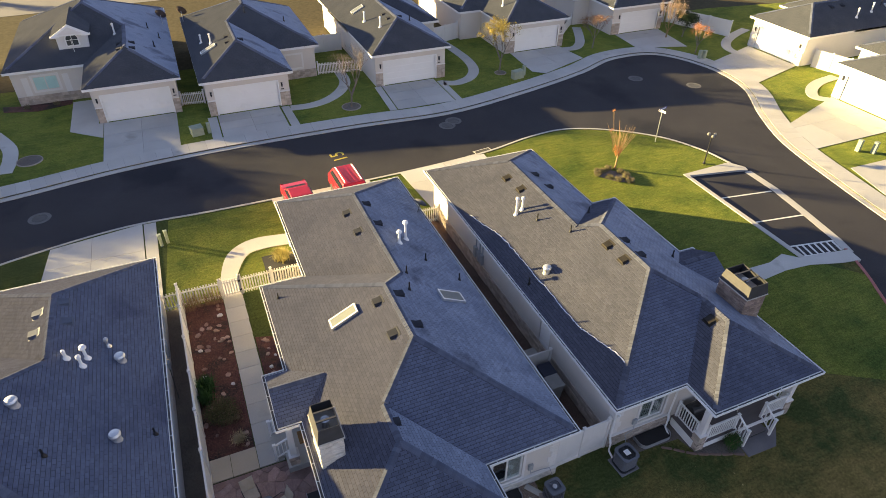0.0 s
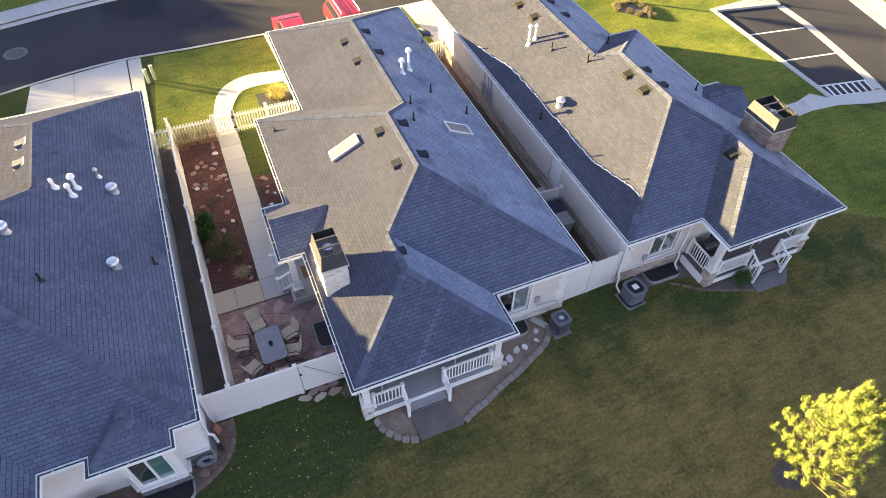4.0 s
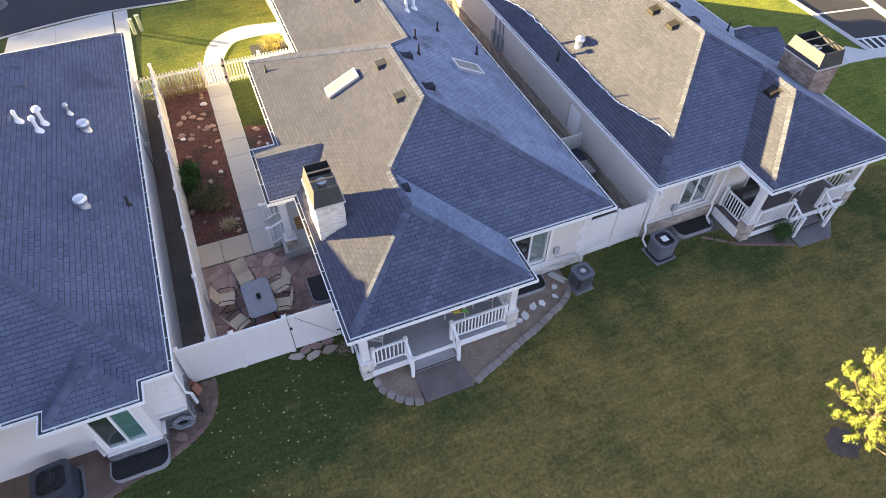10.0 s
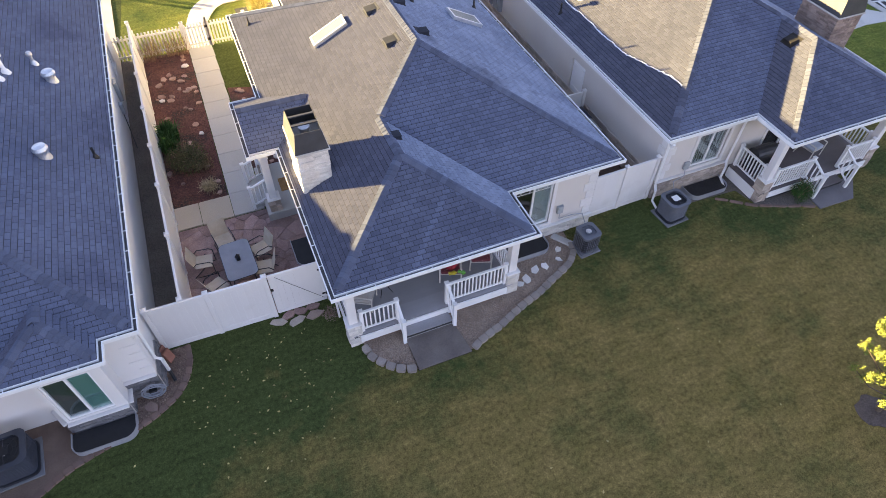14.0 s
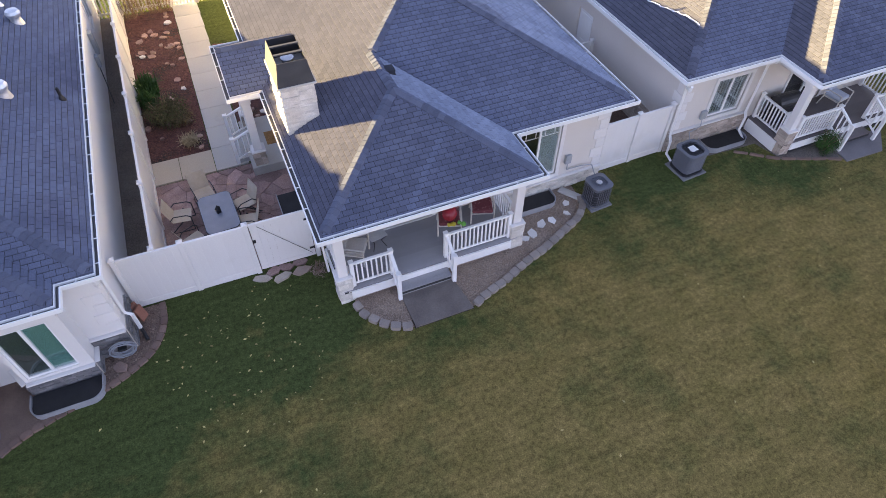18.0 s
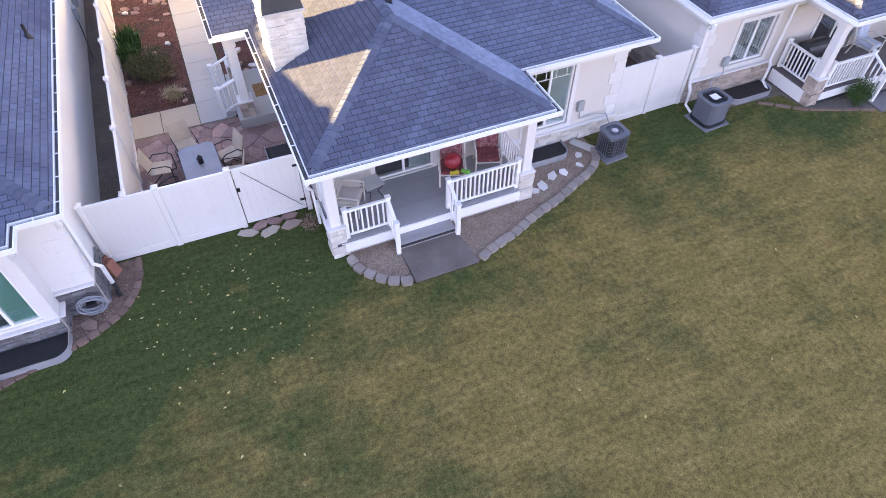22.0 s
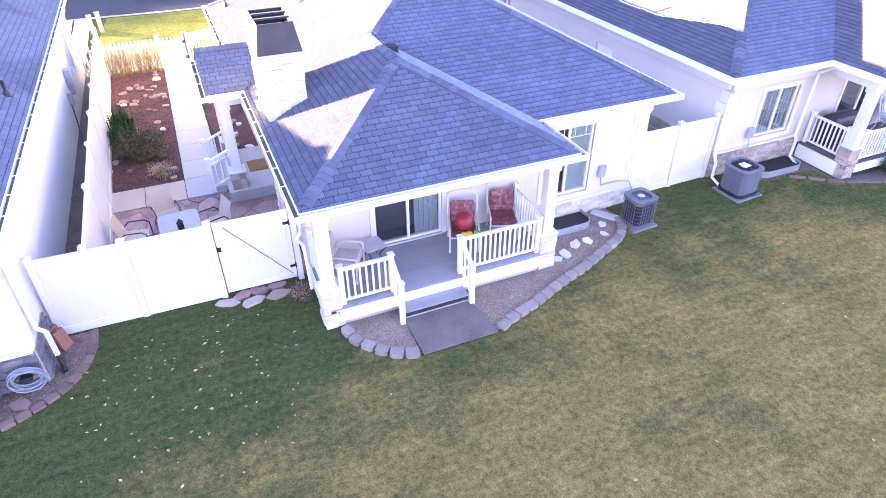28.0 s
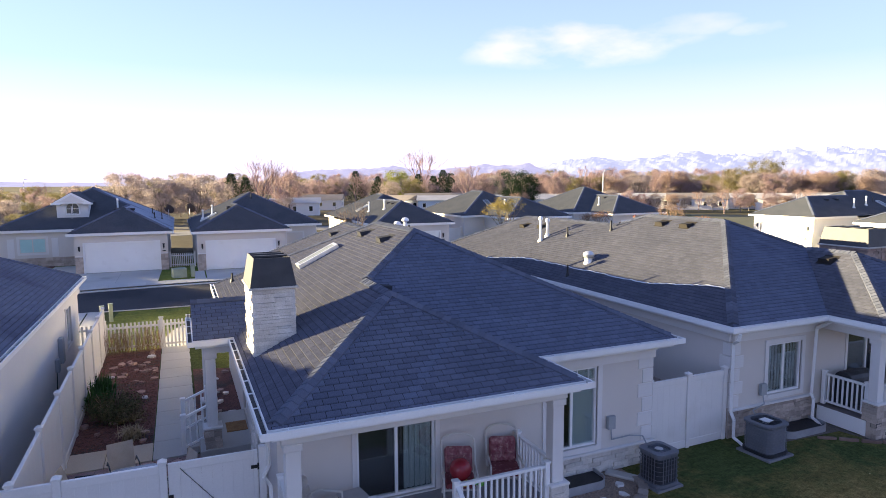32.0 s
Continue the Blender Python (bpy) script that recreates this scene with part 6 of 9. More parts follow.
# condensers
def condenser(x, y, w, h, m_body, m_top, label, slats):
    c = thing("air_conditioner", label, "air conditioner", pose(x, y, 0, 0, 0, 4), "outdoor condensers")
    part("pad", B((-w * 0.56, w * 0.56, -w * 0.56, w * 0.56, -0.02, 0.05), bevel=0.01), surface("dark_pad", (0.15, 0.15, 0.16), (0.2, 0.2, 0.21), 2.0, 0.85) if "dark_pad" not in bpy.data.materials else bpy.data.materials["dark_pad"], c)
    r = w / 2
    def sq(r_, k):
        k = k if slats else k * 1.35
        pts = []
        for cx, cy, a0 in ((r_ - k, r_ - k, 0), (-r_ + k, r_ - k, 90), (-r_ + k, -r_ + k, 180), (r_ - k, -r_ + k, 270)):
            pts += [(cx + k * math.cos(radians(a0 + 30 * j)), cy + k * math.sin(radians(a0 + 30 * j))) for j in range(4)]
        return pts
    part("body", slab(bmesh.new(), sq(r - 0.045, 0.12), 0.06, h - 0.1), AC_DARK if slats else m_body, c)
    part("base_pan", slab(bmesh.new(), sq(r, 0.13), 0.06, 0.13), m_top if slats else AC_DARK, c)
    if slats:
        g = part("guard", slab(bmesh.new(), sq(r - 0.02, 0.12), h - 0.12, h - 0.06), m_top, c)
        for k in range(1, 7):
            s = -r + 0.06 + k * (w - 0.12) / 7
            for q in ((s - 0.005, s + 0.005, -r, -r + 0.015), (s - 0.005, s + 0.005, r - 0.015, r), (-r, -r + 0.015, s - 0.005, s + 0.005), (r - 0.015, r, s - 0.005, s + 0.005)):
                part("guard_bar", B((*q, 0.12, h - 0.06)), AC_WIRE, g)
        for k in range(1, 6):
            z = 0.13 + k * (h - 0.2) / 6
            ring = bmesh.new()
            bent(ring, [(*q, z) for q in sq(r - 0.01, 0.12) + sq(r - 0.01, 0.12)[:1]], 0.005, 4)
            part("guard_ring", ring, AC_WIRE, g)
    else:
        part("name_plate", B((-0.12, 0.12, -0.12, 0.12, h - 0.006, h + 0.004), bevel=0.004), WHITE if m_body is AC_GREY else AC_DARK, c)
        for k in range(9):
            ring = bmesh.new()
            z = 0.18 + k * (h - 0.34) / 8
            bent(ring, [(*q, z) for q in sq(r - 0.026, 0.12) + sq(r - 0.026, 0.12)[:1]], 0.006, 4)
            part("louvre", ring, m_body, c)
    bm = bmesh.new()
    n = 28
    outer = sq(r, 0.14)
    ro = r * (0.74 if slats else 0.86)
    ring_o = [(x_, y_) for x_, y_ in outer]
    ang = [math.atan2(y_, x_) for x_, y_ in ring_o]
    ring_i = [(ro * math.cos(a), ro * math.sin(a)) for a in ang]
    vs = [[bm.verts.new((*p, z)) for p in ring] for ring, z in ((ring_o, h - 0.06), (ring_o, h - 0.01), (ring_i, h), (ring_i, h - 0.07))]
    k = len(ring_o)
    for i in range(k):
        for a, b in ((0, 1), (1, 2), (2, 3)):
            bm.faces.new((vs[a][i], vs[a][(i + 1) % k], vs[b][(i + 1) % k], vs[b][i]))
    part("top_panel", bm, m_top, c)
    part("fan_well", lathe(bmesh.new(), [(ro + 0.01, h - 0.075), (0.0, h - 0.07)], 20), AC_DARK if not slats else surface("dark_fan_disc", (0.06, 0.065, 0.075), (0.08, 0.085, 0.095), 3.0, 0.5), c)
    f = part("fan_guard", B(*[(-0.004, 0.004, -ro, ro, h - 0.015, h - 0.008)]), AC_GREY, c)
    bm = bmesh.new()
    for q in (0.25, 0.5, 0.75, 0.97):
        pts = [(ro * q * math.cos(2 * math.pi * j / 24), ro * q * math.sin(2 * math.pi * j / 24), h - 0.012) for j in range(25)]
        bent(bm, pts, 0.005, 4)
    for j in range(8):
        tube(bm, (0, 0, h - 0.012), (ro * math.cos(j * math.pi / 4), ro * math.sin(j * math.pi / 4), h - 0.012), 0.005, 0.005, 4)
    part("guard_wire", bm, AC_GREY if slats else BLACK, f)
    part("motor_hub", lathe(bmesh.new(), [(0.09, h - 0.06), (0.09, h - 0.01), (0.06, h + 0.0), (0.0, h + 0.004)], 14), GALV if slats else WHITE, c)
    return c


condenser(9.65, 10.47, 0.66, 0.8, AC_GREY, AC_GREY, "dark caged outdoor condenser with grey top on a concrete pad", True)
condenser(13.07, 10.62, 0.8, 0.82, AC_GREY, AC_GREY, "large grey square outdoor condenser with black fan well", False)
condenser(-6.92, 9.6, 0.98, 0.82, AC_SLATE, AC_SLATE, "large slate-grey rounded outdoor condenser beside the house wall", False)


# fences
def vinyl_fence(a, b, posts, label, h=1.8, end_posts=True, board=0.17):
    """Solid vinyl fence from a to b with posts at the given lengths along it."""
    f = thing("vinyl_fence", label, "fence", group="white vinyl fences")
    m = on_wall(a, b)
    for p in posts:
        q = part("post", moved(B((p - 0.06, p + 0.06, -0.06, 0.06, 0.0, h + 0.04), bevel=0.008), m), VINYL, f)
        bm = bmesh.new()
        vs = [bm.verts.new(v) for v in ((p - 0.075, -0.075, h + 0.04), (p + 0.075, -0.075, h + 0.04), (p + 0.075, 0.075, h + 0.04), (p - 0.075, 0.075, h + 0.04), (p - 0.075, -0.075, h + 0.07), (p + 0.075, -0.075, h + 0.07), (p + 0.075, 0.075, h + 0.07), (p - 0.075, 0.075, h + 0.07), (p, 0, h + 0.12))]
        for k in range(4):
            j = (k + 1) % 4
            bm.faces.new((vs[k], vs[j], vs[4 + j], vs[4 + k])), bm.faces.new((vs[4 + k], vs[4 + j], vs[8]))
        bm.faces.new(vs[3::-1])
        part("post_cap", moved(bm, m), VINYL, q)
    for p, q in zip(posts, posts[1:]):
        s0, s1 = p + 0.06, q - 0.06
        panel = part("top_rail", moved(B((s0, s1, -0.035, 0.035, h - 0.14, h), bevel=0.006), m), VINYL, f)
        part("bottom_rail", moved(B((s0, s1, -0.035, 0.035, 0.01, 0.2), bevel=0.006), m), VINYL, f)
        k = max(1, round((s1 - s0) / board))
        for i in range(k):
            u0, u1 = s0 + (s1 - s0) * i / k, s0 + (s1 - s0) * (i + 1) / k
            part("board", moved(B((u0 + 0.0007, u1 - 0.0007, -0.016, 0.016, 0.2, h - 0.14)), m), VINYL, panel)
    return f


vinyl_fence((-2.5, 26.9), (-2.32, 11.66), [0.0, 1.7, 3.95, 6.2, 8.4, 10.45, 12.7, 15.2], "tall white vinyl privacy fence along the mulch bed")
vinyl_fence((-3.28, 11.66), (-0.02, 11.6), [0.06, 1.61, 3.16], "white vinyl privacy fence panels facing the lawn")
vinyl_fence((10.3, 11.6), (12.9, 11.66), [0.06, 1.28, 2.5], "white vinyl fence between two houses")
vinyl_fence((10.3, 16.15), (12.9, 16.1), [0.1, 2.45], "short white vinyl cross fence in the side yard", 1.5)
gate = thing("vinyl_gate", "closed white vinyl gate with black hinges and brace cable", "gate")
gm = on_wall((0.05, 11.62), (1.5, 11.6))
part("gate_frame", moved(B((-0.09, 0.1, -0.03, 0.03, 0.08, 1.8), (1.3, 1.38, -0.03, 0.03, 0.08, 1.8), (0.1, 1.3, -0.03, 0.03, 1.66, 1.8), (0.1, 1.3, -0.03, 0.03, 0.08, 0.22), bevel=0.006), gm), VINYL, gate)
for k in range(7):
    part("board", moved(B((0.1 + k * 0.1714 + 0.0007, 0.1 + (k + 1) * 0.1714 - 0.0007, -0.016, 0.016, 0.22, 1.66)), gm), VINYL, gate)
part("brace_cable", moved(tube(bmesh.new(), (0.1, -0.04, 1.7), (1.3, -0.04, 0.2), 0.006, 0.006, 6), gm), BLACK, gate)
for z in (0.4, 1.5):
    part("hinge", moved(B((1.26, 1.42, -0.045, -0.03, z - 0.03, z + 0.03), (1.37, 1.4, -0.05, -0.03, z - 0.06, z + 0.06)), gm), BLACK, gate)
part("latch", moved(B((-0.1, -0.02, -0.05, -0.03, 1.15, 1.25)), gm), BLACK, gate)
part("gate_post", moved(B((1.4, 1.52, -0.06, 0.06, 0.0, 1.86), bevel=0.008), gm), VINYL, gate)


def picket_fence(a, b, label, h=1.15, posts=2.0, name="picket_fence", z=0.0):
    f = thing(name, label, "fence", group="picket fences")
    m = on_wall(a, b)
    n = (Vector(b) - Vector(a)).length
    k = max(1, round(n / posts))
    for i in range(k + 1):
        p = i * n / k
        part("post", moved(B((p - 0.055, p + 0.055, -0.055, 0.055, z, z + h + 0.1), (p - 0.07, p + 0.07, -0.07, 0.07, z + h + 0.1, z + h + 0.14), bevel=0.006), m), VINYL, f)
    part("rail", moved(B((0, n, -0.02, 0.02, z + 0.15, z + 0.23)), m), VINYL, f)
    part("rail", moved(B((0, n, -0.02, 0.02, z + h - 0.22, z + h - 0.14)), m), VINYL, f)
    q = int(n / 0.135)
    for i in range(q):
        s = (i + 0.5) * n / q
        part("picket", moved(B((s - 0.035, s + 0.035, -0.035, -0.02, z + 0.05, z + h)), m), VINYL, f)
    return f


picket_fence((-2.5, 27.22), (-0.52, 27.2), "white picket fence lit by low sun")
pg = picket_fence((-0.48, 27.2), (0.48, 27.2), "white picket gate across the path", 1.15, 1.0, "picket_gate")
for z in (0.35, 0.95):
    part("hinge", B((0.4, 0.52, 27.1, 27.16, z - 0.05, z + 0.05)), BLACK, pg)
picket_fence((0.52, 27.2), (3.78, 27.2), "white picket fence joining the garage wall")
picket_fence((-3.48, 27.2), (-2.56, 27.22), "short white picket fence beside the house")
picket_fence((10.3, 29.6), (12.92, 29.6), "white picket fence between two garages")


# plants
def leaf_mass(bm, centre, radii, count, size, seed, up=0.4, hollow=0.5):
    """Small bent leaves scattered through an uneven body."""
    r = random.Random(seed)
    c = Vector(centre)
    for _ in range(count):
        d = Vector((r.gauss(0, 1), r.gauss(0, 1), r.gauss(0, 1))).normalized()
        k = (hollow + (1 - hollow) * r.random()) * (1 + 0.3 * noise.noise(d * 1.7 + Vector((seed, 0, 0))))
        p = c + Vector((d.x * radii[0], d.y * radii[1], d.z * radii[2])) * k
        n = (d + Vector((r.gauss(0, 0.5), r.gauss(0, 0.5), r.gauss(0, 0.5) + up))).normalized()
        t = n.orthogonal().normalized()
        t.rotate(Matrix.Rotation(r.uniform(0, 6.28), 3, n))
        b = n.cross(t)
        s = size * r.uniform(0.6, 1.4)
        v = [bm.verts.new(p + t * s * x + b * s * 0.55 * y + n * s * z) for x, y, z in ((-0.5, 0, 0), (0, -0.5, 0.1), (0.5, 0, -0.05), (0, 0.5, 0.1))]
        bm.faces.new((v[0], v[1], v[2])), bm.faces.new((v[0], v[2], v[3]))
    return bm


def blades(bm, x, y, z, count, h, spread, seed, w=0.012):
    """A tuft of arching blades."""
    r = random.Random(seed)
    for _ in range(count):
        a = r.uniform(0, 6.283)
        l = h * r.uniform(0.6, 1.1)
        lean = spread * r.random()
        p = Vector((x + r.gauss(0, spread * 0.25), y + r.gauss(0, spread * 0.25), z))
        d = Vector((math.cos(a), math.sin(a), 0))
        s = Vector((-d.y, d.x, 0)) * w
        q1, q2 = p + Vector((0, 0, l * 0.6)) + d * lean * 0.4, p + Vector((0, 0, l * (1 - 0.45 * lean / max(spread, 0.01)))) + d * lean
        v = [bm.verts.new(k) for k in (p - s, p + s, q1 + s * 0.8, q1 - s * 0.8, q2)]
        bm.faces.new(v[:4]), bm.faces.new((v[3], v[2], v[4]))
    return bm


def shrub(x, y, r, h, leaf, count, size, seed, label, z=0.0, twig=None):
    s = thing("shrub", label, "shrub", pose(x, y, z))
    bm = bmesh.new()
    rr = random.Random(seed)
    for _ in range(14):
        a = rr.uniform(0, 6.28)
        bent(bm, [(0, 0, -0.03), (r * 0.35 * math.cos(a), r * 0.35 * math.sin(a), h * 0.5), (r * 0.8 * math.cos(a) * rr.random(), r * 0.8 * math.sin(a), h * rr.uniform(0.7, 1.0))], 0.009, 5)
    part("stem", bm, twig or DRY_TWIG, s)
    bm = bmesh.new()
    for k in range(7):
        a = k * 0.9 + seed
        leaf_mass(bm, (r * 0.5 * math.cos(a), r * 0.5 * math.sin(a), h * (0.45 + 0.12 * math.sin(k * 2.1))), (r * 0.6, r * 0.6, h * 0.45), count // 7, size, seed * 10 + k)
    part("foliage", bm, leaf, s)
    return s


def tuft(x, y, h, spread, mat, count, seed, label, w=0.012):
    return tagged(part("ornamental_grass", blades(bmesh.new(), x, y, 0.0, count, h, spread, seed, w), mat), label, "grass clump")


shrub(-1.55, 19.3, 0.75, 0.8, LEAF_OLIVE, 3600, 0.06, 3, "sprawling olive and brown garden shrub", 0.03)
shrub(-1.15, 19.0, 0.45, 0.5, surface("brown_dry_leaf", (0.16, 0.11, 0.05), (0.22, 0.17, 0.08), 3.0, 0.9, island=True, spread=0.3), 1200, 0.05, 4, "dry brown autumn shrub in the mulch", 0.03)
tuft(-1.05, 17.75, 0.45, 0.4, surface("pale_straw", (0.34, 0.25, 0.14), (0.44, 0.34, 0.2), 3.0, 0.9, island=True, spread=0.3), 260, 8, "pale dried grass clump by the slab")
tuft(-2.0, 21.0, 1.0, 0.5, GREEN_LUSH, 420, 9, "green upright iris leaves by the fence", 0.02)
tuft(-2.05, 20.3, 0.8, 0.42, GREEN_LUSH, 300, 10, "green upright iris leaves in the bed", 0.02)
tuft(3.05, 29.4, 0.75, 0.6, STRAW, 900, 11, "bright yellow ornamental grass beside the garage", 0.014)
for k, (x, y) in enumerate(((-1.2, 26.85), (-0.8, 26.8), (-1.8, 26.9), (-2.2, 26.7))):
    t = thing("rose_bush", "bare reddish twigs against the picket fence", "shrub", pose(x, y, 0.03), "twiggy bushes")
    bm = bmesh.new()
    for _ in range(70):
        a, q, x0 = rng.uniform(0, 6.28), rng.uniform(0.05, 0.3), rng.uniform(-0.25, 0.25)
        bent(bm, [(x0, 0, 0), (x0 + q * 0.5 * math.cos(a), q * 0.4 * math.sin(a), rng.uniform(0.35, 0.5)), (x0 + q * math.cos(a), q * 0.7 * math.sin(a), rng.uniform(0.6, 1.0))], 0.0035, 4)
    part("twig", bm, surface("red_brown_twig", (0.20, 0.115, 0.075), (0.29, 0.18, 0.12), 3.0, 0.9) if "red_brown_twig" not in bpy.data.materials else bpy.data.materials["red_brown_twig"], t)
shrub(17.72, 9.6, 0.36, 0.85, GREEN_LUSH, 2600, 0.045, 12, "small dense green shrub before the corner porch")
shrub(1.35, 11.0, 0.25, 0.3, surface("faded_flower", (0.22, 0.14, 0.12), (0.34, 0.24, 0.2), 3.0, 0.9, island=True, spread=0.4), 500, 0.035, 13, "withered flowering plant at the porch corner")
for k in range(22):
    x = 10.75 + 0.35 * rng.random()
    y = 17.0 + k * 0.55
    shrub(x, y, 0.2, 0.28, surface("dark_red_plant", (0.045, 0.022, 0.018), (0.07, 0.035, 0.026), 3.0, 0.9, island=True, spread=0.4) if "dark_red_plant" not in bpy.data.materials else bpy.data.materials["dark_red_plant"], 140, 0.06, 40 + k, "low dark red ground plant in the side yard")

# bright conifer on the lawn
conifer = thing("conifer", "bright yellow-green sunlit young pine on the lawn", "tree", pose(13.85, 2.6, 0) @ Matrix.Diagonal((0.95, 0.95, 1.35, 1)))
bm = bmesh.new()
tube(bm, (0, 0, -0.1), (0.03, 0.0, 3.9), 0.09, 0.02, 10)
rr = random.Random(77)
tips = []
for k in range(96):
    z = 0.45 + 3.25 * k / 96
    a = k * 2.4
    l = (1.45 - 1.1 * (k / 96) ** 1.5) * rr.uniform(0.75, 1.1)
    e = Vector((l * math.cos(a), l * math.sin(a), z + 0.45 * l))
    bent(bm, [(0, 0, z), (e.x * 0.5, e.y * 0.5, z + 0.12 * l), tuple(e)], 0.014, 5)
    tips += [e, e * 0.74 + Vector((rr.gauss(0, 0.1), rr.gauss(0, 0.1), z * 0.26 + 0.06)), e * 0.5 + Vector((rr.gauss(0, 0.1), rr.gauss(0, 0.1), z * 0.5 + 0.05))]
part("trunk", bm, surface("pine_bark", (0.09, 0.065, 0.045), (0.14, 0.1, 0.07), 4.0, 0.9, 0.3, 30, 0.5), conifer)
bm = bmesh.new()
for k, e in enumerate(tips):
    leaf_mass(bm, e, (0.15, 0.15, 0.14), 150, 0.042, k, 0.9, 0.2)
    leaf_mass(bm, e + Vector((rr.gauss(0, 0.05), rr.gauss(0, 0.05), 0.12)), (0.07, 0.07, 0.11), 60, 0.04, k + 900, 0.9, 0.2)
part("crown", bm, LEAF_YELLOW, conifer)
paving("mulch_ring", [(13.75 + 0.5 * math.cos(k * 0.3), 2.6 + 0.45 * math.sin(k * 0.3) * (1 + 0.14 * math.sin(k * 1.7))) for k in range(21)], 0.012, "round patch of bare brown soil under the young pine", surface("purple_brown_soil", (0.085, 0.058, 0.046), (0.115, 0.082, 0.064), 3.0, 0.95, 0.4, 25, 0.6), "soil")

def pebbles(name, outline, count, sizes, z, mat, label, seed):
    """Loose rounded stones strewn over an outline."""
    r = random.Random(seed)
    x0, x1 = min(p[0] for p in outline), max(p[0] for p in outline)
    y0, y1 = min(p[1] for p in outline), max(p[1] for p in outline)
    def inside(x, y):
        c = False
        for a, b in zip(outline, outline[1:] + outline[:1]):
            if (a[1] > y) != (b[1] > y) and x < (b[0] - a[0]) * (y - a[1]) / (b[1] - a[1]) + a[0]:
                c = not c
        return c
    verts, faces = [], []
    while count:
        x, y = r.uniform(x0, x1), r.uniform(y0, y1)
        if not inside(x, y):
            continue
        count -= 1
        a, s, n = r.uniform(0, 6.28), r.uniform(*sizes), len(verts)
        for u, v, w in ((1, 0, 0.1), (0.2, 0.75, 0.1), (-0.9, 0.3, 0.1), (-0.4, -0.7, 0.1), (0.45, -0.6, 0.1), (0.1, 0, 0.62), (0, 0, -0.4)):
            verts.append((x + s * (u * math.cos(a) - v * math.sin(a)), y + s * (u * math.sin(a) + v * math.cos(a)), z + s * w))
        for k in range(5):
            faces += [(n + k, n + (k + 1) % 5, n + 5), (n + (k + 1) % 5, n + k, n + 6)]
    tagged(raw(name, verts, faces, mat), label, "pebbles", kind="stuff")


PEBBLE = surface("mixed_pebble", (0.22, 0.155, 0.115), (0.34, 0.255, 0.20), 6.0, 0.85, 0.15, 40, 0.2, island=True, spread=0.35)
pebbles("gravel", [(1.95, 9.6)] + ARC_L[1:] + ARC_R + [(9.35, 11.38), (6.75, 11.38), (6.75, 9.75)], 5200, (0.012, 0.03), 0.02, PEBBLE, "loose tan pea gravel round the porch", 3)
pebbles("gravel", BED_L[:30] + [(-5.7, 9.9), (-3.5, 10.5), (-3.4, 11.55)], 2600, (0.012, 0.03), 0.02, surface("brown_pebble", (0.15, 0.085, 0.06), (0.28, 0.19, 0.14), 6.0, 0.85, 0.15, 40, 0.2, island=True, spread=0.35), "loose brown gravel in the side bed", 4)
pebbles("bark_chips", [(-2.3, 17.25), (-0.56, 17.25), (-0.56, 27.05), (-2.42, 27.05)], 5000, (0.015, 0.045), 0.028, surface("bark_chip", (0.075, 0.028, 0.021), (0.165, 0.07, 0.05), 6.0, 0.95, 0.2, 40, 0.2, island=True, spread=0.4), "loose red bark chips in the long bed", 5)

# fallen leaves
verts, faces = [], []
for _ in range(150):
    x, y = (rng.gauss(-1.3, 1.6), rng.gauss(9.2, 1.2)) if rng.random() < 0.75 else (rng.uniform(-6, 18), rng.uniform(3, 10.3))
    if y > 11.2 or (x < -3 and y > 8.9) or (1.5 < x < 9.5 and y > 8.3):
        continue
    a, s = rng.uniform(0, 6.28), rng.uniform(0.022, 0.05)
    n = len(verts)
    for i, (u, v, w) in enumerate(((-1, 0, 0.0), (-0.2, -0.6, 0.012), (1, 0, 0.004), (-0.2, 0.6, 0.012))):
        verts.append((x + s * (u * math.cos(a) - v * math.sin(a)), y + s * (u * math.sin(a) + v * math.cos(a)), 0.006 + w))
    faces += [(n, n + 1, n + 2), (n, n + 2, n + 3)]
tagged(raw("fallen_leaves", verts, faces, surface("fallen_leaf", (0.34, 0.21, 0.07), (0.60, 0.50, 0.20), 1.3, 0.8, island=True, spread=0.45)), "scattered pale yellow fallen leaves on the lawn", "leaves", kind="stuff")


# ---- furniture and loose things ----
RED_CUSHION = surface("red_patterned_cushion", (0.21, 0.04, 0.055), (0.40, 0.17, 0.17), 9.0, 0.85, 0.25, 30, 0.2, stain=(0.46, 0.24, 0.22), stain_scale=14.0, stain_at=0.53)
RED_PLAIN = surface("dark_red_cushion", (0.18, 0.035, 0.045), (0.23, 0.06, 0.065), 6.0, 0.85, stain=(0.38, 0.18, 0.17), stain_scale=14.0, stain_at=0.56)
BEIGE_CUSHION = surface("beige_cushion", (0.40, 0.36, 0.32), (0.5, 0.46, 0.42), 4.0, 0.85)
FRAME_WHITE = surface("off_white_frame", (0.62, 0.58, 0.52), (0.68, 0.64, 0.58), 3.0, 0.5)


def pad(bm, x0, x1, y0, y1, z0, z1, m=None, bevel=0.03):
    return box(bm, x0, x1, y0, y1, z0, z1, m, bevel)


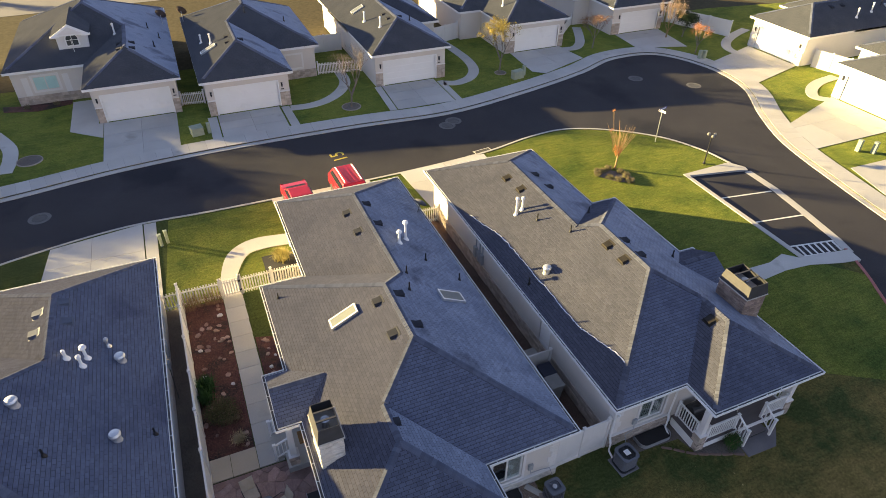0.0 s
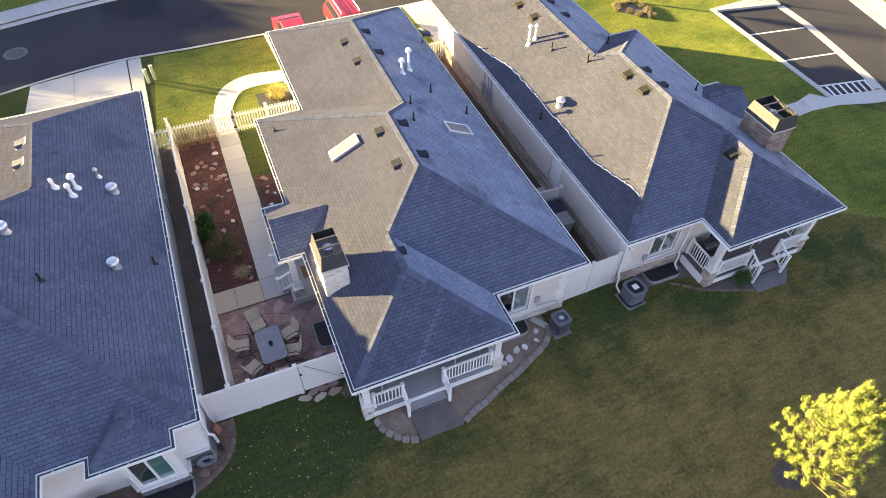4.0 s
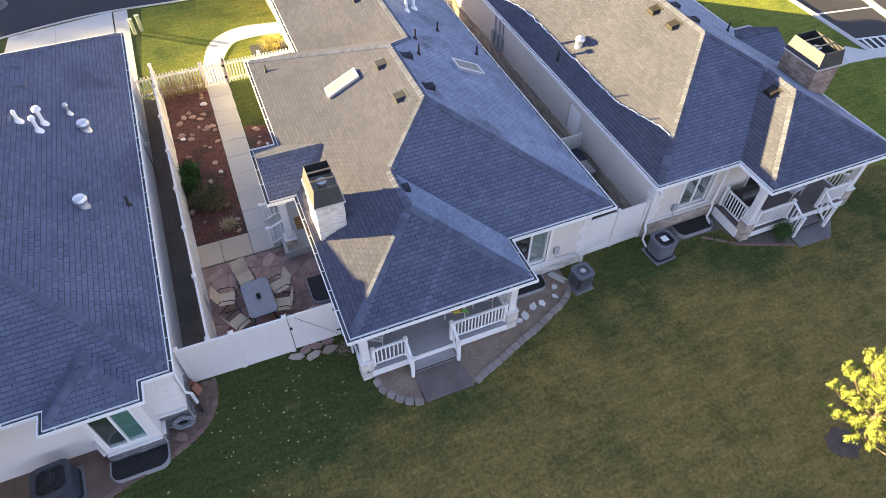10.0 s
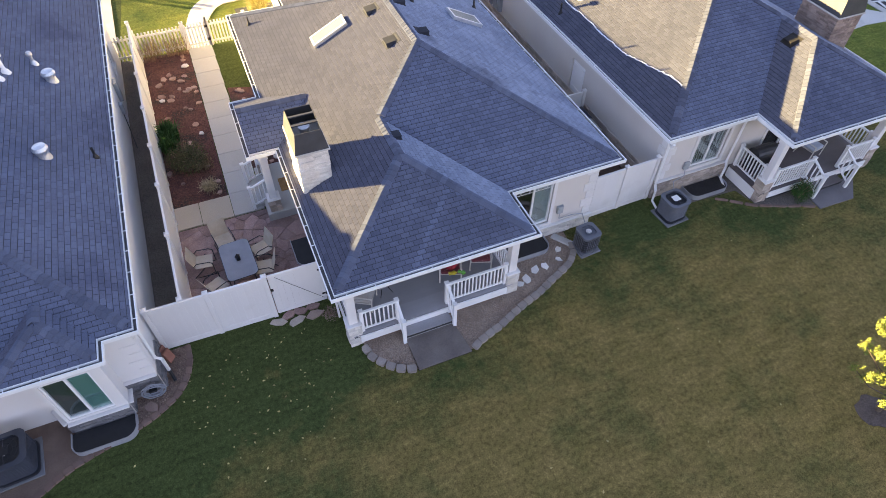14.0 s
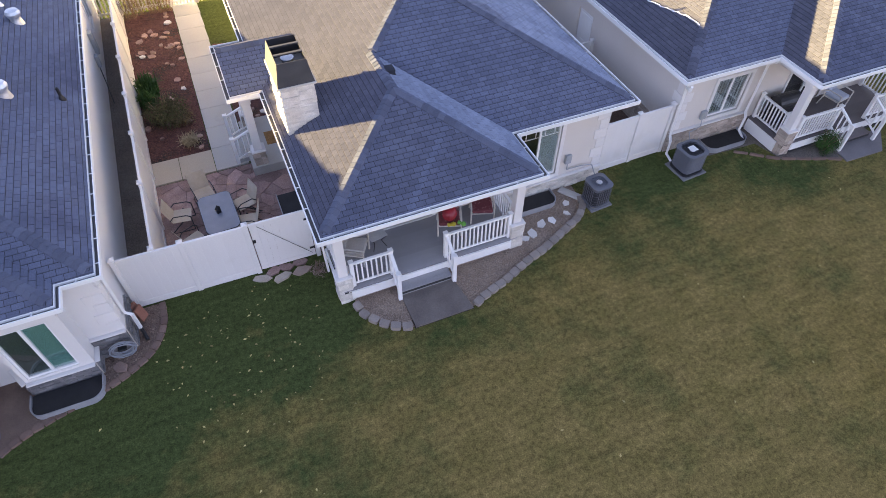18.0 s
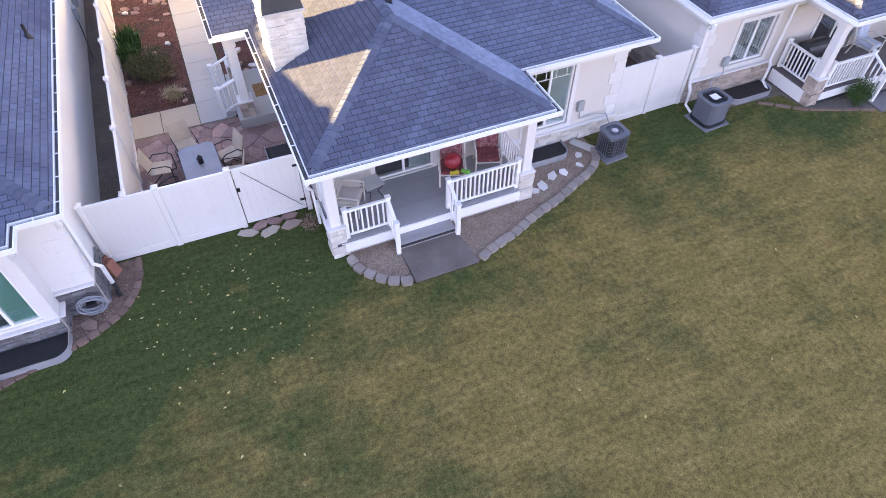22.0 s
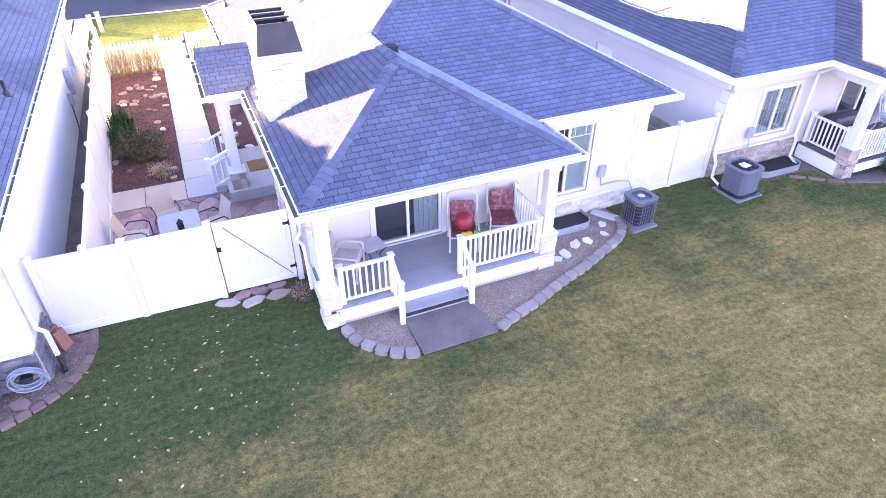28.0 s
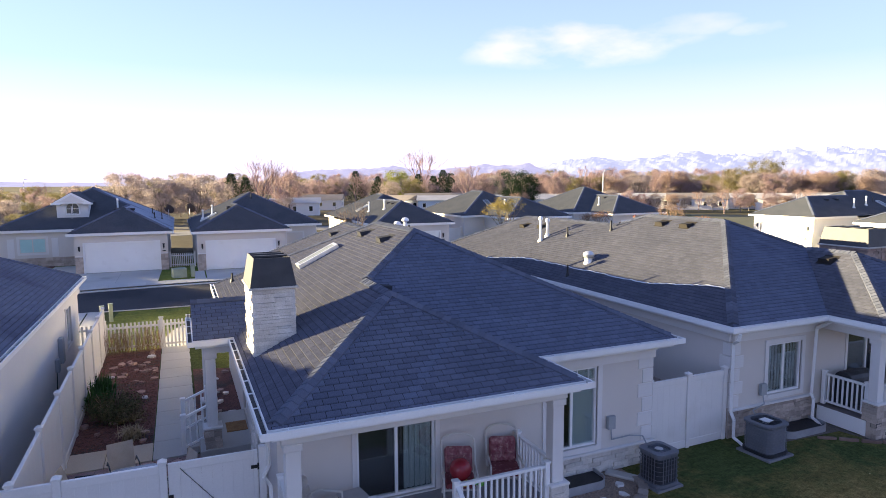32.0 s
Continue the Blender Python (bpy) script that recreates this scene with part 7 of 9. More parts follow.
def porch_chair(x, y, z, rz, cushion, label):
    c = thing("patio_chair", label, "chair", pose(x, y, z, 0, 0, rz) @ Matrix.Diagonal((1.05, 1.05, 1.02, 1)), "porch chairs")
    for s in (-0.3, 0.3):
        part("leg", bent(bmesh.new(), [(s, -0.28, 0.0), (s, -0.3, 0.6), (s, 0.1, 0.62), (s, 0.25, 0.55)], 0.02, 8), FRAME_WHITE, c)
        part("leg", bent(bmesh.new(), [(s, 0.32, 0.0), (s * 0.95, 0.22, 0.4)], 0.02, 8), FRAME_WHITE, c)
    part("seat_frame", B((-0.3, 0.3, -0.28, 0.28, 0.34, 0.37), bevel=0.01), FRAME_WHITE, c)
    arch = [(-0.31, 0.22, 0.36), (-0.31, 0.38, 0.88)] + [(-0.31 * math.cos(k * math.pi / 12), 0.40 + 0.03 * math.sin(k * math.pi / 12), 0.94 + 0.2 * math.sin(k * math.pi / 12) ** 0.7) for k in range(13)] + [(0.31, 0.38, 0.88), (0.31, 0.22, 0.36)]
    part("back_frame", bent(bmesh.new(), arch, 0.023, 8), FRAME_WHITE, c)
    part("seat_cushion", pad(bmesh.new(), -0.27, 0.27, -0.28, 0.24, 0.37, 0.47), RED_PLAIN if cushion is RED_CUSHION else cushion, c)
    tilt = pose(0, 0.2, 0.44, -14, 0, 0)
    back = part("back_cushion", pad(bmesh.new(), -0.26, 0.26, 0.0, 0.07, 0.0, 0.5, tilt, 0.045), cushion, c)
    for k in range(3):
        for sx in (-1, 1):
            part("tuft", pad(bmesh.new(), sx * 0.125 - 0.11, sx * 0.125 + 0.11, -0.022, 0.02, 0.03 + k * 0.152, 0.165 + k * 0.152, tilt, 0.018), cushion, back)
    return c


porch_chair(5.04, 10.76, 0.45, -20, RED_CUSHION, "white-framed patio chair with red patterned cushions and ball")
porch_chair(6.06, 10.84, 0.45, -20, RED_CUSHION, "white-framed patio chair with dark red cushions")
porch_chair(2.35, 10.75, 0.45, 60, BEIGE_CUSHION, "low patio chair with beige cushions")
ball = part("ball", lathe(bmesh.new(), [(0.21 * math.sin(k * math.pi / 14), -0.21 * math.cos(k * math.pi / 14)) for k in range(15)], 24), surface("glossy_red_ball", (0.33, 0.02, 0.03), (0.38, 0.03, 0.04), 3.0, 0.25))
ball.matrix_world = pose(5.0, 10.64, 0.45 + 0.5 + 0.2)
tagged(ball, "large glossy red ball on a chair", "ball")
for k, (col, x, a) in enumerate((((0.55, 0.42, 0.03), 4.84, 20), ((0.10, 0.40, 0.06), 5.14, -15))):
    t = part("toy", lathe(bmesh.new(), [(0.02, 0.0), (0.06, 0.02), (0.045, 0.1), (0.07, 0.18), (0.03, 0.24)], 12, pose(0, 0, 0.0, 90, 0, 60 + a)), surface("toy_plastic" + "_yellow_green".split("_")[k + 1], col, tuple(v * 1.15 for v in col), 3.0, 0.4))
    t.matrix_world = pose(x, 10.42, 0.45 + 0.53)
    tagged(t, ("bright yellow" if k == 0 else "bright green") + " plastic toy lying on a chair seat", "toy")
st = thing("side_table", "small wire-framed square side table on the porch", "side table", pose(3.0, 10.95, 0.45, 0, 0, 10))
part("tabletop", B((-0.24, 0.24, -0.24, 0.24, 0.44, 0.46), bevel=0.006), surface("mesh_tabletop", (0.36, 0.35, 0.34), (0.44, 0.43, 0.42), 4.0, 0.3), st)
for sx in (-1, 1):
    for sy in (-1, 1):
        part("leg", bent(bmesh.new(), [(0.22 * sx, 0.22 * sy, 0.44), (0.1 * sx, 0.1 * sy, 0.22), (0.2 * sx, 0.2 * sy, 0.0)], 0.01, 6), BLACK, st)
bbq = thing("barbecue", "dark covered barbecue on the corner porch", "barbecue", pose(16.95, 11.1, 0.45, 0, 0, 0))
part("cart", B((-0.45, 0.45, -0.25, 0.25, 0.06, 0.7), bevel=0.02), BLACK, bbq)
part("lid", moved(lathe(bmesh.new(), [(0.0, -0.45), (0.26, -0.44), (0.28, 0.0), (0.26, 0.44), (0.0, 0.45)], 16), pose(0, 0, 0.72, 0, 90, 0)), surface("black_grill_cover", (0.02, 0.02, 0.022), (0.03, 0.03, 0.032), 3.0, 0.5), bbq)
for sx in (-0.4, 0.4):
    part("wheel", lathe(bmesh.new(), [(0.08, -0.02), (0.08, 0.02), (0.03, 0.02)], 14, pose(sx, 0.2, 0.08, 0, 90, 0)), BLACK, bbq)
pot = thing("flower_pot", "terracotta pot with faded pink flowers on the porch", "flower pot", pose(17.75, 11.2, 0.45))
part("pot", lathe(bmesh.new(), [(0.12, 0), (0.17, 0.28), (0.19, 0.3), (0.15, 0.29)], 16), surface("terracotta", (0.34, 0.15, 0.09), (0.42, 0.2, 0.12), 4.0, 0.85), pot)
part("flowers", leaf_mass(bmesh.new(), (0, 0, 0.45), (0.18, 0.18, 0.18), 180, 0.05, 71), surface("faded_pink_flower", (0.42, 0.16, 0.16), (0.55, 0.28, 0.26), 4.0, 0.8, island=True, spread=0.3), pot)
porch_chair(19.2, 11.0, 0.45, 10, surface("pale_blue_cushion", (0.42, 0.47, 0.55), (0.5, 0.55, 0.62), 4.0, 0.8), "patio chair with pale cushion in the porch shade")

# patio set
table = thing("patio_table", "rounded glass-topped patio table with a dark lantern", "table", pose(-0.71, 13.52, 0.04, 0, 0, 3))
r, hw, hl = 0.16, 0.45, 0.76
pts = []
for cx, cy, a0 in ((hw - r, hl - r, 0), (-hw + r, hl - r, 90), (-hw + r, -hl + r, 180), (hw - r, -hl + r, 270)):
    pts += [(cx + r * math.cos(radians(a0 + 18 * k)), cy + r * math.sin(radians(a0 + 18 * k))) for k in range(6)]
part("tabletop", slab(bmesh.new(), pts, 0.67, 0.69), surface("frosted_glass_top", (0.17, 0.185, 0.215), (0.22, 0.235, 0.265), 2.0, 0.2, 0.05), table)
bm = bmesh.new()
bent(bm, [(x, y, 0.675) for x, y in pts + pts[:1]], 0.016, 6)
part("rim", bm, BLACK, table)
for sx in (-1, 1):
    for sy in (-1, 1):
        part("leg", bent(bmesh.new(), [(0.38 * sx, 0.6 * sy, 0.66), (0.3 * sx, 0.5 * sy, 0.35), (0.4 * sx, 0.62 * sy, 0.0)], 0.018, 8), BLACK, table)
lan = thing("lantern", "small dark metal lantern on the patio table", "lantern", pose(-0.70, 13.5, 0.73, 0, 0, 20))
part("lantern_body", B((-0.06, 0.06, -0.06, 0.06, 0.0, 0.16), bevel=0.012), BLACK, lan)
part("lantern_cap", lathe(bmesh.new(), [(0.09, 0.16), (0.03, 0.23), (0.015, 0.26)], 4), BLACK, lan)


def sling_chair(x, y, rz):
    c = thing("patio_chair", "beige sling patio chair with bent black tube frame", "chair", pose(x, y, 0.04, 0, 0, rz), "chairs round the patio table")
    for s in (-0.28, 0.28):
        part("arm_frame", bent(bmesh.new(), [(s, 0.28, 0.0), (s, -0.3, 0.06), (s, -0.3, 0.55), (s, -0.2, 0.62), (s, 0.15, 0.62), (s, 0.26, 0.5)], 0.014, 6), BLACK, c)
        part("leg", bent(bmesh.new(), [(s, -0.05, 0.4), (s, 0.34, 0.0)], 0.014, 6), BLACK, c)
    part("seat", B((-0.26, 0.26, -0.27, 0.22, 0.38, 0.395), bevel=0.005), SLING, c)
    part("backrest", moved(B((-0.26, 0.26, -0.006, 0.008, 0.0, 0.55), bevel=0.004), pose(0, 0.22, 0.39, -18, 0, 0)), SLING, c)
    return c


for x, y, rz in ((-1.0, 14.8, 12), (0.02, 13.98, -72), (-0.02, 13.2, -100), (-1.72, 14.1, 82), (-1.5, 13.0, 118), (-0.6, 12.35, 172)):
    sling_chair(x, y, rz)
# side yard bins
for x, y, lid, lab in ((12.25, 15.5, (0.025, 0.03, 0.05), "dark blue wheeled bin in the side yard"), (12.2, 14.75, (0.26, 0.25, 0.23), "pale grey wheeled bin in the side yard")):
    w = thing("wheeled_bin", lab, "bin", pose(x, y, 0.012), "wheeled bins")
    body = surface("bin_plastic_" + lab.split()[0], lid, tuple(v * 1.2 for v in lid), 3.0, 0.5)
    bm = bmesh.new()
    lo, hi = [bm.verts.new((sx * 0.24, sy * 0.26, 0.03)) for sx, sy in ((-1, -1), (1, -1), (1, 1), (-1, 1))], [bm.verts.new((sx * 0.31, sy * 0.34, 0.98)) for sx, sy in ((-1, -1), (1, -1), (1, 1), (-1, 1))]
    bm.faces.new(lo[::-1]), bm.faces.new(hi)
    for k in range(4):
        bm.faces.new((lo[k], lo[(k + 1) % 4], hi[(k + 1) % 4], hi[k]))
    part("body", bm, body, w)
    part("lid", B((-0.34, 0.34, -0.38, 0.37, 0.98, 1.04), bevel=0.02), body, w)
    part("handle", tube(bmesh.new(), (-0.28, 0.4, 0.95), (0.28, 0.4, 0.95), 0.02, 0.02, 8), BLACK, w)
    for s in (-0.25, 0.25):
        part("wheel", lathe(bmesh.new(), [(0.13, -0.03), (0.13, 0.03), (0.05, 0.035)], 14, pose(s, 0.28, 0.13, 0, 90, 0)), BLACK, w)
ac = part("door_step", B((12.05, 12.9, 16.6, 17.6, 0.0, 0.16), bevel=0.01), CONCRETE)
tagged(ac, "small concrete door step against the wall", "step")
# hose on its bracket, bricks and splash stones
hose = thing("garden_hose", "coiled grey garden hose hung beside the box window", "hose", pose(-3.6, 10.29, 0.36))
bm = bmesh.new()
rr = random.Random(4)
for k in range(9):
    a, b = rr.uniform(0.22, 0.31), rr.uniform(0.18, 0.27)
    pts = [(a * math.cos(j * 0.3927), -0.02 - 0.012 * k + rr.uniform(-0.008, 0.008), b * math.sin(j * 0.3927) - 0.02 * (k % 3)) for j in range(17)]
    bent(bm, pts, 0.013, 6)
part("coil", bm, surface("grey_hose", (0.22, 0.24, 0.27), (0.28, 0.3, 0.33), 3.0, 0.5), hose)
part("hanger", B((-0.1, 0.1, -0.14, 0.1, -0.02, 0.04), bevel=0.01), BLACK, hose)
for x, y, rz in ((-3.2, 11.36, 62), (-3.1, 11.22, 55)):
    b = part("brick", B((-0.12, 0.12, -0.035, 0.035, 0.0, 0.42), bevel=0.008), surface("orange_red_brick", (0.30, 0.115, 0.075), (0.38, 0.16, 0.11), 3.0, 0.9, 0.2, 40, 0.3) if x < -3.15 else bpy.data.materials["orange_red_brick"])
    b.matrix_world = pose(x, y, 0.02, -14, 0, rz)
    tagged(b, "reddish paving brick leaning by the fence", "brick", "loose bricks")
flat_stone(-3.78, 9.94, 0.22, ROCK, "garden_stone", "tan flat stone under the garden hose")
dmat = part("doormat", B((1.2, 1.7, 16.35, 17.0, 0.342, 0.36)), surface("brown_doormat", (0.25, 0.12, 0.04), (0.34, 0.18, 0.07), 6.0, 0.95, 0.4, 60, 0.5))
tagged(dmat, "brown coir doormat at the side door", "doormat")
sp = part("splash_block", B((-0.12, 0.12, -0.35, 0.35, 0.0, 0.07), bevel=0.015), CONCRETE)
sp.matrix_world = pose(9.1, 11.0, 0.02, 0, 0, 35)
tagged(sp, "pale concrete splash block beside the condenser", "splash block")


# ---- the red cars ----
CAR_RED = surface("red_car_paint", (0.36, 0.012, 0.02), (0.40, 0.016, 0.024), 2.0, 0.22, 0.02, 40, 0.0, spec=0.7)
CAR_GLASS = surface("dark_car_glass", (0.012, 0.014, 0.016), (0.018, 0.02, 0.022), 2.0, 0.06, 0.02, 40, 0.0)
TYRE = surface("tyre_rubber", (0.018, 0.018, 0.018), (0.026, 0.026, 0.026), 5.0, 0.9)


def car(x, y, rz, w, profile, cabin, label):
    """A car from its side outlines (along, height): lower body and tapered cabin."""
    c = thing("car", label, "car", pose(x, y, 0.04, 0, 0, rz), "parked red cars")
    def prism(pts, w0, w1, z_lo, z_hi):
        bm = bmesh.new()
        rows = []
        for s in (-1, 1):
            rows.append([bm.verts.new((s * (w0 + (w1 - w0) * max(0.0, min(1.0, (z - z_lo) / (z_hi - z_lo)))) / 2, u, z)) for u, z in pts])
        n = len(pts)
        bm.faces.new(rows[0][::-1]), bm.faces.new(rows[1])
        for k in range(n):
            bm.faces.new((rows[0][k], rows[0][(k + 1) % n], rows[1][(k + 1) % n], rows[1][k]))
        bmesh.ops.recalc_face_normals(bm, faces=bm.faces)
        bmesh.ops.bevel(bm, geom=list(bm.edges), offset=0.05, segments=2, affect="EDGES", profile=0.6)
        return bm
    zl = min(z for u, z in cabin)
    zh = max(z for u, z in cabin)
    part("body", prism(profile, w, w * 0.97, 0.3, 0.9), CAR_RED, c)
    part("cabin", prism(cabin, w * 0.93, w * 0.74, zl, zh), CAR_RED, c)
    cu = [u for u, z in cabin]
    mid_u, mid_z = sum(cu) / len(cu), (zl + zh) / 2
    def grow(pts, k, dz):
        return [((u - mid_u) * k + mid_u, (z - mid_z) * dz + mid_z) for u, z in pts]
    part("side_glass", prism(grow(cabin, 0.88, 0.62), w * 0.93, w * 0.83, zl, zh), CAR_GLASS, c)
    part("end_glass", prism(grow(cabin, 1.015, 0.62), w * 0.76, w * 0.66, zl, zh), CAR_GLASS, c)
    u0, u1 = min(u for u, z in profile), max(u for u, z in profile)
    for s in (-1, 1):
        for u in (u0 + 0.85, u1 - 0.85):
            wh = part("wheel", lathe(bmesh.new(), [(0.2, -0.1), (0.31, -0.1), (0.33, -0.06), (0.33, 0.06), (0.31, 0.1), (0.2, 0.1)], 22, pose(s * (w / 2 - 0.1), u, 0.33, 0, 90, 0)), TYRE, c)
            part("rim", lathe(bmesh.new(), [(0.2, -0.09), (0.2, 0.09), (0.05, 0.1)], 16, pose(s * (w / 2 - 0.1), u, 0.33, 0, 90, 0)), GALV, wh)
        part("tail_light", B((s * w * 0.42 - 0.1, s * w * 0.42 + 0.1, u1 - 0.06, u1 + 0.012, 0.72, 0.92), bevel=0.015), surface("red_lens", (0.3, 0.01, 0.01), (0.34, 0.02, 0.02), 2.0, 0.15) if "red_lens" not in bpy.data.materials else bpy.data.materials["red_lens"], c)
        part("mirror", B((s * w * 0.52 - 0.09, s * w * 0.52 + 0.09, u0 + 1.3, u0 + 1.42, 0.92, 1.06), bevel=0.02), CAR_RED, c)
    part("bumper", B((-w * 0.46, w * 0.46, u1 - 0.04, u1 + 0.05, 0.36, 0.56), bevel=0.03), CAR_RED, c)
    part("number_plate", B((-0.16, 0.16, u1 + 0.05, u1 + 0.06, 0.6, 0.72)), WHITE, c)
    return c


sedan = car(5.3, 33.9, 2, 1.74, [(-2.2, 0.3), (-2.25, 0.6), (-2.0, 0.82), (-0.9, 0.95), (1.6, 0.98), (2.15, 0.9), (2.2, 0.5), (2.1, 0.3)], [(-1.2, 0.92), (-0.45, 1.4), (0.6, 1.43), (1.5, 0.95)], "red sedan parked on the drive behind the house")
suv = car(8.6, 33.9, 2, 1.88, [(-2.3, 0.35), (-2.35, 0.75), (-2.1, 0.98), (-1.0, 1.08), (2.2, 1.1), (2.3, 0.95), (2.3, 0.4)], [(-1.35, 1.05), (-0.6, 1.66), (1.7, 1.7), (2.2, 1.08)], "red sport utility car parked on the drive")
for s in (-0.55, 0.55):
    part("roof_rail", bent(bmesh.new(), [(s, -0.5, 1.72), (s, -0.4, 1.77), (s, 1.5, 1.79), (s, 1.6, 1.72)], 0.02, 6), GALV, suv)
for k in range(4):
    part("roof_rib", B((-0.4 + k * 0.26, -0.36 + k * 0.26, -0.4, 1.5, 1.69, 1.712)), CAR_RED, suv)


# ---- the street and the far side ----
YELLOW = surface("yellow_road_paint", (0.48, 0.36, 0.04), (0.56, 0.43, 0.07), 3.0, 0.8, 0.2, 40, 0.1, stain=(0.2, 0.16, 0.05), stain_scale=4.0, stain_at=0.62)
LINE = surface("white_road_paint", (0.60, 0.59, 0.56), (0.68, 0.67, 0.64), 3.0, 0.8, 0.15, 40, 0.1, stain=(0.3, 0.3, 0.3), stain_scale=3.0, stain_at=0.62)
IRON = surface("cast_iron", (0.06, 0.058, 0.056), (0.09, 0.086, 0.082), 5.0, 0.7, 0.2, 40, 0.4)
BARK = surface("grey_bark", (0.14, 0.115, 0.095), (0.21, 0.175, 0.145), 5.0, 0.9, 0.2, 30, 0.5)
UTIL = surface("pale_green_box", (0.26, 0.30, 0.22), (0.32, 0.36, 0.27), 3.0, 0.6)

# parking bays
paving("kerb", [(31.0, 18.0), (31.35, 18.0), (31.5, 28.05), (35.45, 27.3), (36.0, 27.1), (36.1, 27.5), (35.5, 28.5), (31.2, 28.35)], 0.04, "pale concrete kerb round the parking bays", CONCRETE, "kerb", -0.14)
strip("gutter_band", [(36.0, 27.1), (35.9, 24.5), (35.4, 21.6), (34.8, 18.6), (34.4, 17.4)], -0.28, 0.28, -0.14, -0.092, CONCRETE, "pale concrete gutter band across the bays", "gutter")
paving("pavement", [(31.35, 18.0), (31.0, 18.0), (30.3, 18.7), (29.0, 18.35), (27.3, 18.4), (25.9, 17.7), (23.6, 17.2), (22.6, 17.2), (22.6, 16.2), (23.8, 16.2), (26.2, 16.7), (27.5, 17.3), (29.3, 17.45), (31.0, 17.3), (33.0, 16.7), (34.2, 16.5), (34.4, 17.5)], 0.035, "concrete path from the bays to the side door")
paving("kerb", offset(EAST_KERB, 0.0) + offset(EAST_KERB, -0.18)[::-1], 0.03, "faded red painted kerb", surface("faded_red_paint", (0.36, 0.10, 0.09), (0.44, 0.15, 0.13), 2.0, 0.8, 0.1, 40), "kerb", -0.14)
for a, b in (((31.55, 25.0), (35.5, 24.4)), ((31.4, 21.95), (35.1, 21.4)), ((31.3, 19.2), (34.6, 18.6)), ((31.1, 18.2), (34.3, 17.6))):
    strip("road_line", [a, b], -0.06, 0.06, -0.11, -0.094, LINE, "worn white parking line", "road marking")
for k in range(8):
    u = (k + 0.5) / 8
    p, q = Vector((31.3, 19.2)).lerp(Vector((34.6, 18.6)), u), Vector((31.1, 18.2)).lerp(Vector((34.3, 17.6)), u + 0.03 - 0.03)
    strip("road_line", [tuple(p), tuple(q)], -0.07, 0.07, -0.11, -0.0935, LINE, "white hatched no-parking bar", "road marking")


def manhole(x, y, r=0.42):
    m = thing("manhole", "concrete-ringed cast iron manhole cover in the road", "manhole cover", pose(x, y, -0.1), "manholes")
    part("collar", lathe(bmesh.new(), [(r * 1.6, -0.02), (r * 1.6, 0.006), (r * 1.05, 0.008), (r * 1.05, -0.02)], 28), surface("grey_collar", (0.10, 0.095, 0.095), (0.14, 0.135, 0.13), 2.0, 0.9) if "grey_collar" not in bpy.data.materials else bpy.data.materials["grey_collar"], m)
    part("cover", lathe(bmesh.new(), [(r, -0.02), (r, 0.01), (r * 0.92, 0.014), (r * 0.9, 0.006), (0.0, 0.008)], 28), IRON, m)


for x, y in ((-10.1, 39.4), (19.7, 42.6), (39.4, 44.6), (43.4, 41.2), (18.9, 42.0)):
    manhole(x, y)
drain = thing("storm_drain", "iron storm drain grate in the gutter", "drain", pose(19.6, 36.9, -0.06, 0, 0, 8))
part("frame", B((-0.7, 0.7, -0.3, -0.24, 0, 0.03), (-0.7, 0.7, 0.24, 0.3, 0, 0.03), (-0.7, -0.64, -0.24, 0.24, 0, 0.03), (0.64, 0.7, -0.24, 0.24, 0, 0.03)), CONCRETE, drain)
for k in range(9):
    part("bar", B((-0.6 + k * 0.14, -0.54 + k * 0.14, -0.24, 0.24, 0.0, 0.02)), IRON, drain)
txt = bpy.data.curves.new("road_number", "FONT")
txt.body, txt.size, txt.extrude, txt.align_x, txt.align_y = "15", 1.5, 0.004, "CENTER", "CENTER"
tob = new("road_number", txt)
tob.matrix_world = pose(9.45, 40.2, -0.094, 0, 0, 98)
txt.materials.append(YELLOW)
tagged(tob, "yellow painted speed figure on the asphalt", "road marking", kind="structure")



def util_box(x, y, w, d, h, mat=None, rz=0, label="pale green utility box on the verge"):
    u = part("utility_box", B((-w / 2, w / 2, -d / 2, d / 2, 0, h), (-w / 2 - 0.02, w / 2 + 0.02, -d / 2 - 0.02, d / 2 + 0.02, h, h + 0.04), bevel=0.015), mat or UTIL)
    u.matrix_world = pose(x, y, 0.0, 0, 0, rz)
    return tagged(u, label, "utility box", "utility boxes")


for x, y, w, d, h in ((-3.2, 33.3, 0.17, 0.17, 0.8), (-2.85, 33.5, 0.17, 0.17, 0.85), (28.9, 48.6, 1.1, 0.6, 0.7), (29.8, 49.0, 0.25, 0.25, 0.9), (0.2, 47.6, 0.9, 0.8, 0.6), (1.1, 47.5, 0.25, 0.25, 0.8), (46.0, 26.2, 0.3, 0.3, 0.9), (46.8, 25.5, 0.3, 0.3, 0.9), (48.6, 46.4, 0.3, 0.3, 0.8), (49.0, 46.2, 0.3, 0.3, 0.8)):
    util_box(x, y, w, d, h, None, 10)


